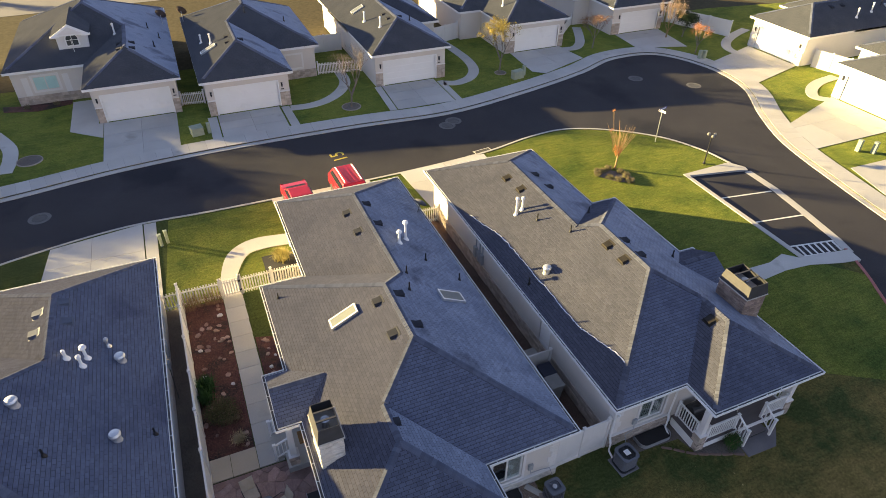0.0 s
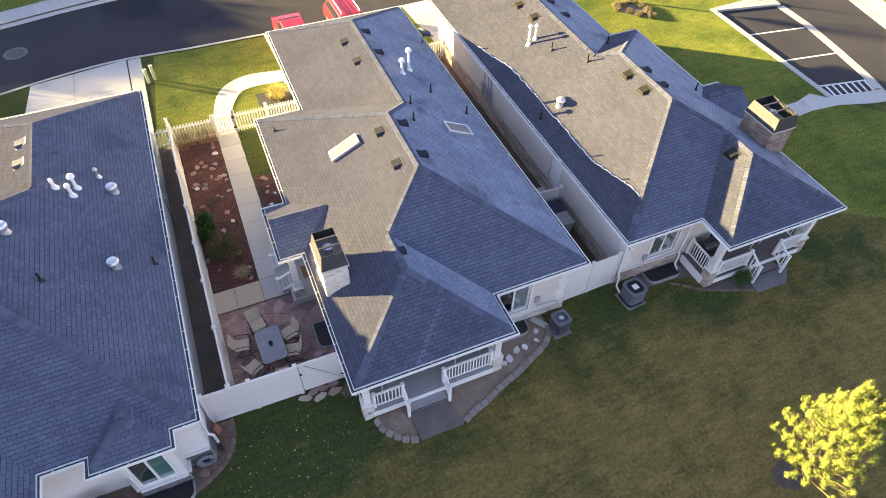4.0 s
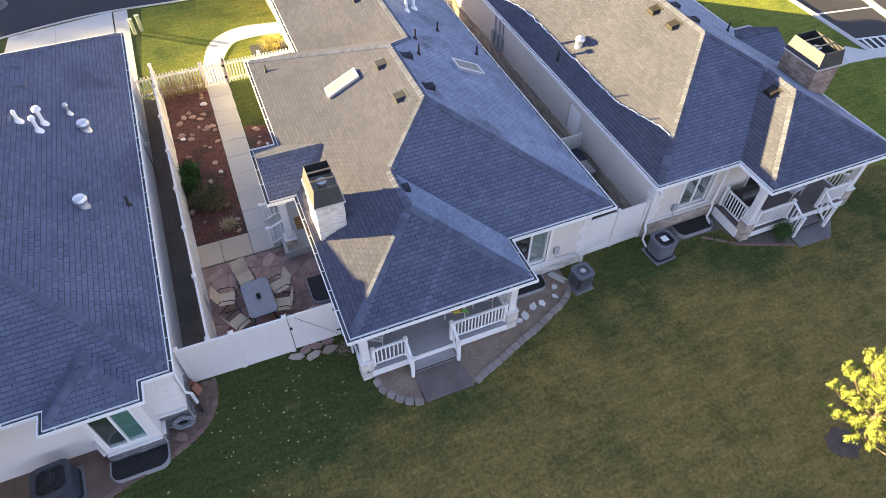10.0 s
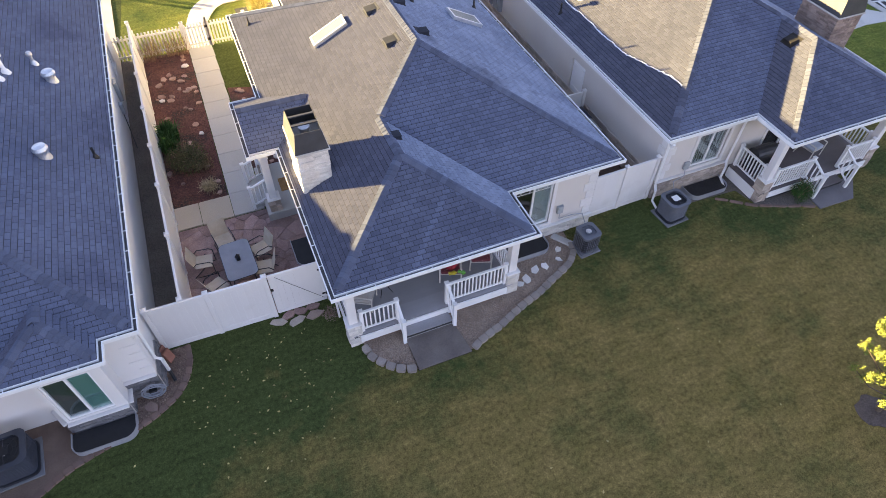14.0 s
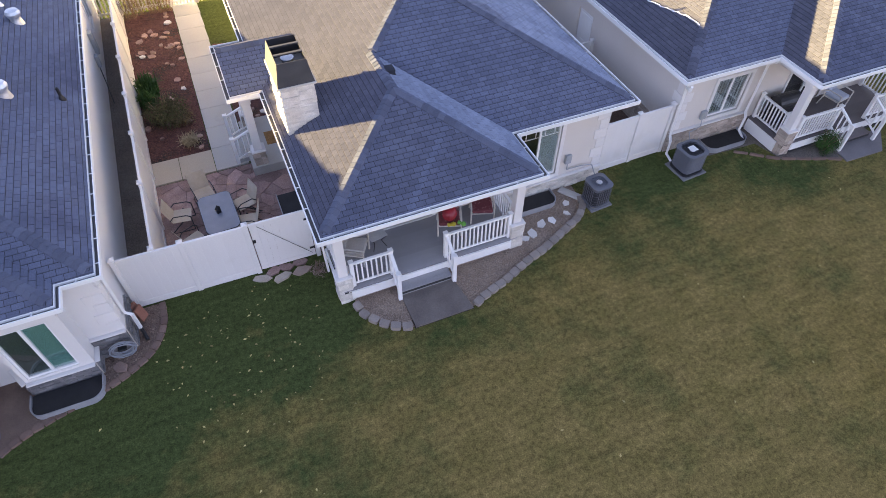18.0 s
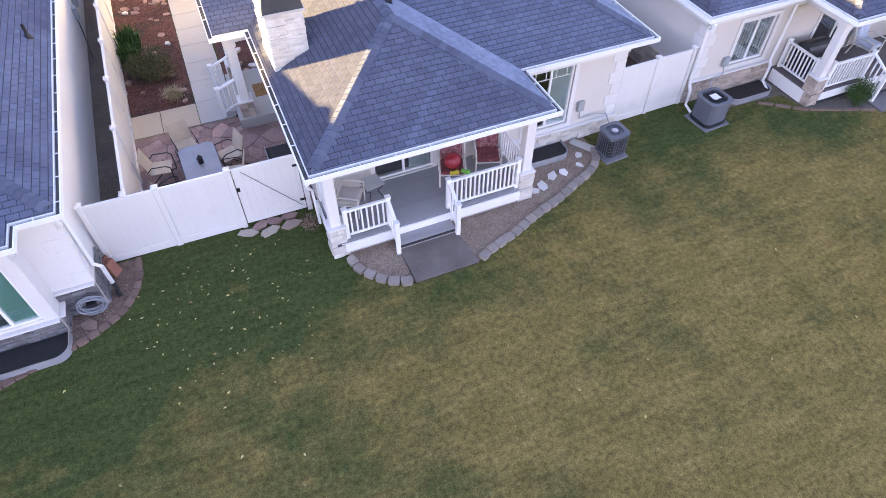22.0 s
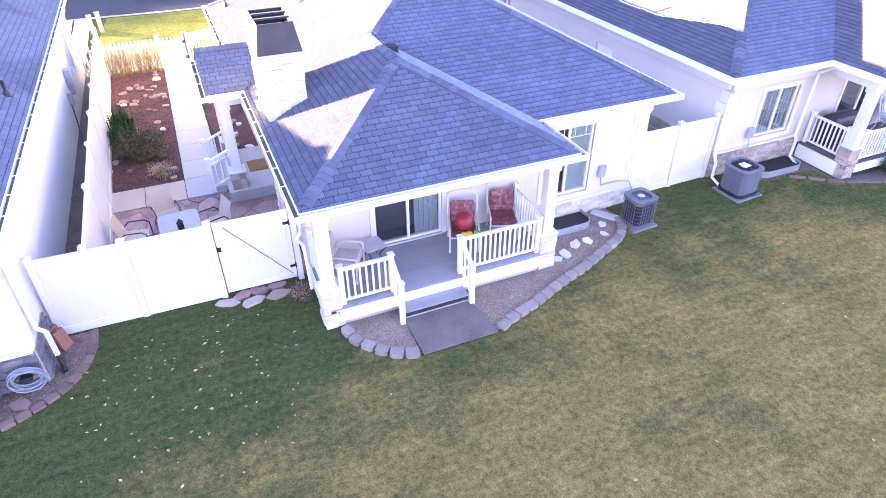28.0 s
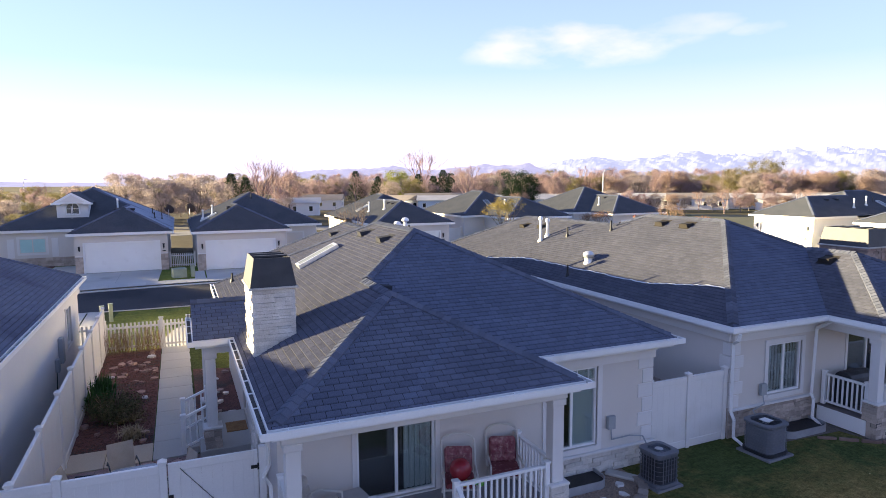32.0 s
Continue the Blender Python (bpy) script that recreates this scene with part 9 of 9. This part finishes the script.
PINE_LEAF = surface("dark_pine_needles", (0.022, 0.04, 0.02), (0.04, 0.065, 0.032), 0.5, 0.9, 0.15, 4, 0.0, island=True, spread=0.35, spec=0.1)
PINK_TWIG = surface("pinkish_bare_twigs", (0.286, 0.187, 0.166), (0.383, 0.260, 0.221), 0.5, 0.9, 0.15, 4, 0.0)


def sunlit_through(m, share=0.45):
    """Leaves that let part of the light through."""
    n, l = m.node_tree.nodes, m.node_tree.links
    t, k = n.new("ShaderNodeBsdfTranslucent"), n.new("ShaderNodeMixShader")
    p = n["Principled BSDF"]
    l.new(p.inputs["Base Color"].links[0].from_socket, t.inputs[0])
    k.inputs[0].default_value = share
    l.new(p.outputs[0], k.inputs[1]), l.new(t.outputs[0], k.inputs[2])
    l.new(k.outputs[0], n["Material Output"].inputs[0])


for leaf in (TAN_LEAF, RUST_LEAF, ORANGE_LEAF, OLIVE_LEAF, LIME_LEAF):
    sunlit_through(leaf)


def crown_tree(leaf, label, seed, h=9.0, n=9000, size=0.22):
    """A broad tree: trunk, limbs and a loose crown of many clumps."""
    t = thing("tree", label, "tree", None, "distant trees")
    rnd = random.Random(seed)
    bm = bmesh.new()
    tips = []
    tube(bm, (0, 0, -0.3), (0, 0, h * 0.22), h * 0.025, h * 0.02, 7)
    for k in range(5):
        a = k * 1.257 + rnd.random()
        branch(bm, Vector((0, 0, h * 0.2)), Vector((0.6 * math.cos(a), 0.6 * math.sin(a), 1)).normalized(), h * 0.22, h * 0.012, 3, rnd, tips, 0.5, 0.2, 5)
    part("trunk", bm, BARK, t)
    bm = bmesh.new()
    for k in range(46):
        a, q = rnd.uniform(0, 6.28), rnd.random() ** 0.5
        z = h * rnd.uniform(0.26, 0.9)
        rad = h * 0.40 * math.sqrt(max(0.05, 1 - ((z / h - 0.55) / 0.5) ** 2))
        leaf_mass(bm, (rad * q * math.cos(a), rad * q * math.sin(a), z), (h * 0.15, h * 0.15, h * 0.125), n // 46, size, seed * 50 + k, 0.2, 0.2)
    part("crown", bm, leaf, t)
    return t


def fir(label, seed, h=11.0):
    t = thing("tree", label, "tree", None, "distant trees")
    rnd = random.Random(seed)
    part("trunk", tube(bmesh.new(), (0, 0, -0.3), (0, 0, h * 0.95), h * 0.02, 0.03, 7), BARK, t)
    bm = bmesh.new()
    for k in range(42):
        z = h * (0.08 + 0.9 * k / 42)
        rad = h * 0.36 * (1 - k / 46) ** 0.8 * rnd.uniform(0.65, 1.25)
        for j in range(6):
            a = j * 1.05 + k * 0.6
            leaf_mass(bm, (rad * 0.75 * math.cos(a), rad * 0.75 * math.sin(a), z * 0.92 - 0.12 * rad), (rad * 0.45, rad * 0.45, h * 0.025), 10, 0.36, seed + k * 7 + j, 0.2, 0.1)
    part("crown", bm, PINE_LEAF, t)
    return t


def bare(label, seed, h=11.0):
    t = thing("tree", label, "tree", None, "distant trees")
    rnd = random.Random(seed)
    bm, tips = bmesh.new(), []
    tube(bm, (0, 0, -0.3), (0, 0, h * 0.2), h * 0.022, h * 0.018, 7)
    for k in range(5):
        a = k * 1.257 + rnd.random()
        branch(bm, Vector((0, 0, h * 0.19)), Vector((0.5 * math.cos(a), 0.5 * math.sin(a), 1)).normalized(), h * 0.24, h * 0.012, 5, rnd, tips, 0.4, 0.2, 5)
    part("trunk", bm, PINK_TWIG, t)
    return t


KINDS = {"tan": crown_tree(TAN_LEAF, "broad tan autumn tree in the distance", 1), "rust": crown_tree(RUST_LEAF, "rust-brown autumn tree in the distance", 2), "orange": crown_tree(ORANGE_LEAF, "orange autumn tree in the distance", 3, 8.0),
         "olive": crown_tree(OLIVE_LEAF, "olive-yellow autumn tree in the distance", 4, 10.0), "lime": crown_tree(LIME_LEAF, "lime green tree in the distance", 5), "fir": fir("dark green fir in the distance", 6), "pine": crown_tree(PINE_LEAF, "broad dark green pine behind the houses", 7, 10.0, 9000, 0.24), "bare": bare("tall bare tree with pinkish twigs", 8)}
USED = {}


def plant(kind, px, d, k=1.0):
    x, y = away(px, d)
    m = pose(x, y, -0.16, 0, 0, (px * 37 + d * 11) % 360)
    k *= 1.22 if d > 125 else 1.0
    if kind in USED:
        copy_thing(KINDS[kind], m @ Matrix.Diagonal((k / USED[kind], k / USED[kind], k / USED[kind], 1)))
    else:
        USED[kind] = k
        KINDS[kind].matrix_basis = m @ Matrix.Diagonal((k, k, k, 1))


# bearing, distance, size
SINGLE = (("tan", -4.2, 118, 0.85), ("tan", -1.2, 112, 0.75), ("tan", 1.6, 112, 0.82), ("tan", 3.2, 120, 0.7), ("tan", -6.5, 110, 0.6), ("olive", -11.5, 105, 0.55), ("tan", -13.5, 98, 0.55), ("tan", -9.0, 104, 0.6), ("rust", -14.5, 110, 0.6),
          ("fir", 4.4, 150, 0.84), ("fir", 5.6, 152, 0.76), ("bare", 7.0, 130, 1.05), ("bare", 8.2, 135, 0.95), ("rust", 9.2, 150, 1.0), ("fir", 17.2, 190, 0.80), ("lime", 19.0, 190, 1.1), ("fir", 15.2, 240, 1.04),
          ("rust", 13.6, 210, 0.9), ("orange", 20.4, 200, 0.8), ("fir", 20.9, 205, 0.88), ("fir", 22.3, 180, 0.80), ("fir", 23.2, 185, 0.96), ("fir", 23.9, 190, 0.88), ("bare", 21.2, 240, 1.7), ("bare", 25.4, 150, 1.0), ("rust", 26.8, 190, 1.0), ("pine", 29.7, 128, 0.86), ("pine", 30.7, 130, 0.74), ("orange", 30.2, 126, 0.55),
          ("rust", 32.0, 190, 1.0), ("rust", 33.6, 185, 1.05), ("olive", 35.0, 200, 1.05), ("bare", 36.2, 190, 1.0), ("rust", 37.6, 210, 1.2), ("rust", 39.0, 205, 1.1), ("tan", 40.6, 190, 0.95), ("orange", 43.6, 195, 1.15), ("olive", 45.0, 215, 1.05), ("olive", 46.8, 190, 1.05), ("olive", 48.6, 185, 1.25), ("tan", 49.8, 180, 0.9), ("olive", 50.6, 210, 1.6), ("orange", 53.2, 190, 1.0), ("orange", 54.6, 185, 1.0), ("olive", 55.8, 190, 1.1), ("orange", 57.4, 185, 0.9))
for kind, a, d, k in SINGLE:
    plant(kind, a, d, k * (0.7 if kind == "olive" else 0.85 if kind == "bare" else 0.9) * (1.3 if -4.5 < a < 4 else 0.74 if a < 0 else 1.0))
rf = random.Random(12)
for i in range(150):
    a = -22 + i * 0.56 + rf.uniform(-0.3, 0.3)
    kind = rf.choice(("tan", "rust", "rust", "bare", "olive", "tan") if a < 30 else ("rust", "rust", "orange", "tan", "olive", "bare"))
    plant(kind, a, rf.uniform(175, 300), rf.uniform(0.7, 1.0) * (0.52 if a < -4 else 0.75 if a < 3 else 0.9))
for i in range(60):
    a = -22 + i * 1.35 + rf.uniform(-0.5, 0.5)
    plant(rf.choice(("rust", "tan", "rust", "tan", "olive")), a, rf.uniform(300, 420), rf.uniform(0.9, 1.25) * (0.5 if a < -4 else 1.0))
# low thickets before the trees
for i in range(34):
    a = -22 + i * 0.95 + rf.uniform(-0.4, 0.4)
    plant(rf.choice(("tan", "tan", "tan", "rust", "olive")), a, rf.uniform(112, 140), rf.uniform(0.34, 0.52))
for i in range(26):
    a = 31 + i * 1.1 + rf.uniform(-0.4, 0.4)
    plant(rf.choice(("rust", "tan", "bare", "orange")), a, rf.uniform(138, 156), rf.uniform(0.3, 0.48))
# unseen evergreens added west of the row to shade the back lawn
for x, y, k in ((-22.5, 9.5, 0.86), (-22.0, 13.5, 0.88), (-22.4, 17.5, 0.9), (-22.5, 21.0, 0.9), (-22.0, 24.2, 0.84), (-24.5, 19.0, 0.92)):
    k /= USED["pine"]
    copy_thing(KINDS["pine"], pose(x, y, -0.1, 0, 0, x * y) @ Matrix.Diagonal((k, k, k, 1)))
# unseen trees added further along the far side to shade the road
for x, y, k in ((-27.0, 44.0, 0.75), (-33.5, 43.0, 0.8), (-40.0, 59.0, 0.8), (-41.0, 66.0, 0.9), (-43.0, 73.0, 1.05), (-40.0, 79.0, 1.15), (-44.0, 84.0, 1.2), (-47.6, 68.2, 1.05), (-43.6, 67.6, 1.04), (-41.0, 66.2, 1.0)):
    k /= USED["olive"]
    copy_thing(KINDS["olive"], pose(x, y, -0.16, 0, 0, x * y) @ Matrix.Diagonal((k, k, k, 1)))
# glowing twiggy tree and its dark neighbour beyond the corner
tree(*away(43.3, 72), 4.2, "vase-shaped tree with bare orange-tipped twigs", 91, ORANGE_LEAF, 700, 0.12, 6, TWIG_ORANGE, 0.35, 0.5, 0.07, "", 0.15)
tree(*away(44.6, 73), 3.4, "small dark evergreen shrub tree", 92, PINE_LEAF, 3600, 0.14, 4, BARK, 0.5, 0.2, 0.06, "", 0.15)
for a, d, h in ((34.5, 80, 2.6), (39.8, 84, 3.0), (38.0, 86, 2.8), (35.5, 78, 2.4)):
    tree(*away(a, d), h, "low bare twiggy tree behind the roofs", int(a * 10), None, 0, 0.1, 6, TWIG_PINK, 0.45, 0.35, 0.05, "bare garden trees", 0.15)


def small_house(a, d, l, w, rz, roof, wall_mat, h=2.6):
    x, y = away(a, d)
    s = thing("bungalow", "low pale bungalow among autumn trees", "house", pose(x, y, -0.16, 0, 0, rz), "distant bungalows")
    part("wall", B((-l / 2, l / 2, -w / 2, w / 2, 0, h)), wall_mat, s)
    bm = bmesh.new()
    o, r = 0.35, w * 0.18
    v = [bm.verts.new(p) for p in ((-l / 2 - o, -w / 2 - o, h), (l / 2 + o, -w / 2 - o, h), (l / 2 + o, w / 2 + o, h), (-l / 2 - o, w / 2 + o, h), (-l / 2 - o, 0, h + r), (l / 2 + o, 0, h + r))]
    for f in ((0, 1, 5, 4), (2, 3, 4, 5), (0, 4, 3), (1, 2, 5), (0, 3, 2, 1)):
        bm.faces.new([v[i] for i in f])
    part("roof", bm, roof, s)
    for k in range(max(2, int(l / 3))):
        u = -l / 2 + (k + 0.5) * l / max(2, int(l / 3))
        wd = part("window", B((u - 0.42, u + 0.42, -w / 2 - 0.05, -w / 2 + 0.01, 0.9, 2.0)), WHITE, s)
        part("pane", B((u - 0.35, u + 0.35, -w / 2 - 0.06, -w / 2 - 0.05, 0.97, 1.93)), CAR_GLASS, wd)
    for sx in (-1, 1):
        wd = part("window", B((sx * l / 2 - 0.05, sx * l / 2 + 0.05, -0.6, 0.6, 0.9, 2.0)), WHITE, s)
        part("pane", B((sx * (l / 2 + 0.055) - 0.004, sx * (l / 2 + 0.055) + 0.004, -0.5, 0.5, 0.98, 1.92)), CAR_GLASS, wd)
    return s


PALE_ROOF = surface("pale_metal_roof", (0.42, 0.40, 0.38), (0.52, 0.50, 0.47), 0.5, 0.6)
GREY_ROOF = surface("grey_brown_roof", (0.20, 0.17, 0.15), (0.27, 0.23, 0.20), 0.5, 0.9)
BLUE_WALL = surface("pale_blue_siding", (0.45, 0.53, 0.60), (0.5, 0.58, 0.65), 0.5, 0.8)
for a, d, l, w, rz, roof, wl_ in ((9.8, 135, 10, 6, -14, PALE_ROOF, STUCCO_WHITE), (12.2, 160, 10, 7, -20, GREY_ROOF, STUCCO_WHITE), (19.4, 150, 8, 6, -60, GREY_ROOF, STUCCO_WHITE), (21.8, 165, 12, 7, -30, GREY_ROOF, STUCCO), (23.3, 145, 12, 6, -25, PALE_ROOF, BLUE_WALL), (24.6, 170, 11, 7, -20, GREY_ROOF, STUCCO_WHITE), (26.3, 150, 12, 6, -28, PALE_ROOF, BLUE_WALL),
                                  (32.2, 150, 14, 6, -32, PALE_ROOF, BLUE_WALL), (34.6, 160, 13, 6, -34, PALE_ROOF, STUCCO_WHITE), (36.6, 158, 12, 6, -36, GREY_ROOF, STUCCO), (38.8, 165, 16, 6, -38, PALE_ROOF, STUCCO_WHITE), (41.0, 160, 14, 6, -40, PALE_ROOF, STUCCO), (43.0, 165, 14, 6, -40, PALE_ROOF, STUCCO_WHITE), (45.4, 158, 13, 7, -42, GREY_ROOF, STUCCO_WHITE), (49.6, 165, 16, 6, -45, PALE_ROOF, STUCCO_WHITE), (52.4, 160, 14, 6, -48, PALE_ROOF, STUCCO_WHITE), (55.2, 165, 13, 7, -50, GREY_ROOF, STUCCO), (57.6, 160, 14, 6, -52, PALE_ROOF, STUCCO_WHITE), (-5.2, 190, 14, 7, 5, GREY_ROOF, STUCCO), (-2.6, 210, 14, 7, 0, GREY_ROOF, STUCCO), (-15.5, 200, 20, 9, 10, GREY_ROOF, STUCCO)):
    small_house(a, d, l, w, rz, roof, wl_)
for a, d in ((37.6, 150), (2.0, 240), (-12.6, 320), (-10.8, 350)):
    x, y = away(a, d)
    lp = thing("street_lamp", "tall distant lamp pole", "street lamp", pose(x, y, -0.16), "distant poles")
    part("pole", bent(bmesh.new(), [(0, 0, 0), (0, 0, 8.5), (0.5, 0, 9.3), (1.5, 0, 9.5)], 0.12, 8), GALV, lp)
    part("lamp_head", B((1.3, 2.0, -0.15, 0.15, 9.35, 9.5), bevel=0.02), GALV, lp)
# green pasture, long fence, and the road behind the far houses
paving("pasture", [away(30, 98), away(44, 92), away(60, 95), away(60, 132), away(44, 135), away(30, 135)], -0.15, "pale green pasture beyond the houses", surface("pale_pasture", (0.055, 0.060, 0.025), (0.075, 0.072, 0.033), 0.05, 0.95, 0.2, 4, 0.2), "field", -0.159)
paving("road", [(-80, 84), (40, 90), (40, 97), (-80, 92)], -0.14, "grey back road behind the houses", surface("grey_road", (0.16, 0.155, 0.15), (0.2, 0.19, 0.185), 0.3, 0.9), "road", -0.159)
paving("verge", [(-80, 92.2), (10, 95.2), (10, 112), (-80, 108)], -0.145, "sunlit tan embankment of dry grass", surface("tan_bank", (0.11, 0.088, 0.056), (0.15, 0.12, 0.078), 0.3, 0.95, 0.3, 3, 0.4), "field", -0.159)

# mountains with snow, and a low hill; their haze is put into the colours
def ridge_line(name, label, bearings, heights, d0, d1, mat, seed):
    verts, faces = [], []
    n, rows = 260, 34
    for j in range(rows):
        f = j / (rows - 1)
        d = d0 + (d1 - d0) * f
        for i in range(n + 1):
            a = bearings[0] + (bearings[-1] - bearings[0]) * i / n
            hgt = float(np.interp(a, bearings, heights))
            rough = noise.fractal(Vector((a * 0.6, f * 8.0, seed)), 1.0, 2.0, 6)
            rid = abs(noise.noise(Vector((a * 0.8 + f * 4.0, f * 7.0, seed + 5))))
            env = math.sin(min(1.0, f * 1.15) * math.pi / 2)
            x, y = away(a, d)
            verts.append((x, y, max(-2.0, hgt * env * (0.90 + 0.16 * rough - 0.14 * rid))))
    for j in range(rows - 1):
        for i in range(n):
            k = j * (n + 1) + i
            faces.append((k, k + 1, k + n + 2, k + n + 1))
    return tagged(raw(name, verts, faces, mat), label, "mountain", kind="structure")


def haze_glow(m, veil, share):
    """Mixes an even emission into far-off ground to stand for bright air."""
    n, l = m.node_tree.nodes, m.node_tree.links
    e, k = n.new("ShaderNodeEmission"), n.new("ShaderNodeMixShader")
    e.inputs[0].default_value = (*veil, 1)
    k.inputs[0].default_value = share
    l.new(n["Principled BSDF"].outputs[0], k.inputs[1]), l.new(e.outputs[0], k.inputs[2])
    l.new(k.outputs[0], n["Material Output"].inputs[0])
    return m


# bluish base tones and a glowing veil stand in for the haze
SNOW = haze_glow(surface("hazy_snow_rock", (0.70, 0.74, 0.82), (0.42, 0.48, 0.60), 0.009, 1.0, 0.15, 0.03, 0.0, stain=(0.26, 0.31, 0.43), stain_scale=0.008, stain_at=0.5, spec=0.0), (0.140, 0.163, 0.184), 0.80)
HAZE = haze_glow(surface("hazy_blue_hill", (0.30, 0.34, 0.44), (0.40, 0.44, 0.54), 0.005, 1.0, 0.1, 0.03, 0.0, stain=(0.25, 0.26, 0.32), stain_scale=0.01, stain_at=0.5, spec=0.0), (0.144, 0.153, 0.178), 0.78)
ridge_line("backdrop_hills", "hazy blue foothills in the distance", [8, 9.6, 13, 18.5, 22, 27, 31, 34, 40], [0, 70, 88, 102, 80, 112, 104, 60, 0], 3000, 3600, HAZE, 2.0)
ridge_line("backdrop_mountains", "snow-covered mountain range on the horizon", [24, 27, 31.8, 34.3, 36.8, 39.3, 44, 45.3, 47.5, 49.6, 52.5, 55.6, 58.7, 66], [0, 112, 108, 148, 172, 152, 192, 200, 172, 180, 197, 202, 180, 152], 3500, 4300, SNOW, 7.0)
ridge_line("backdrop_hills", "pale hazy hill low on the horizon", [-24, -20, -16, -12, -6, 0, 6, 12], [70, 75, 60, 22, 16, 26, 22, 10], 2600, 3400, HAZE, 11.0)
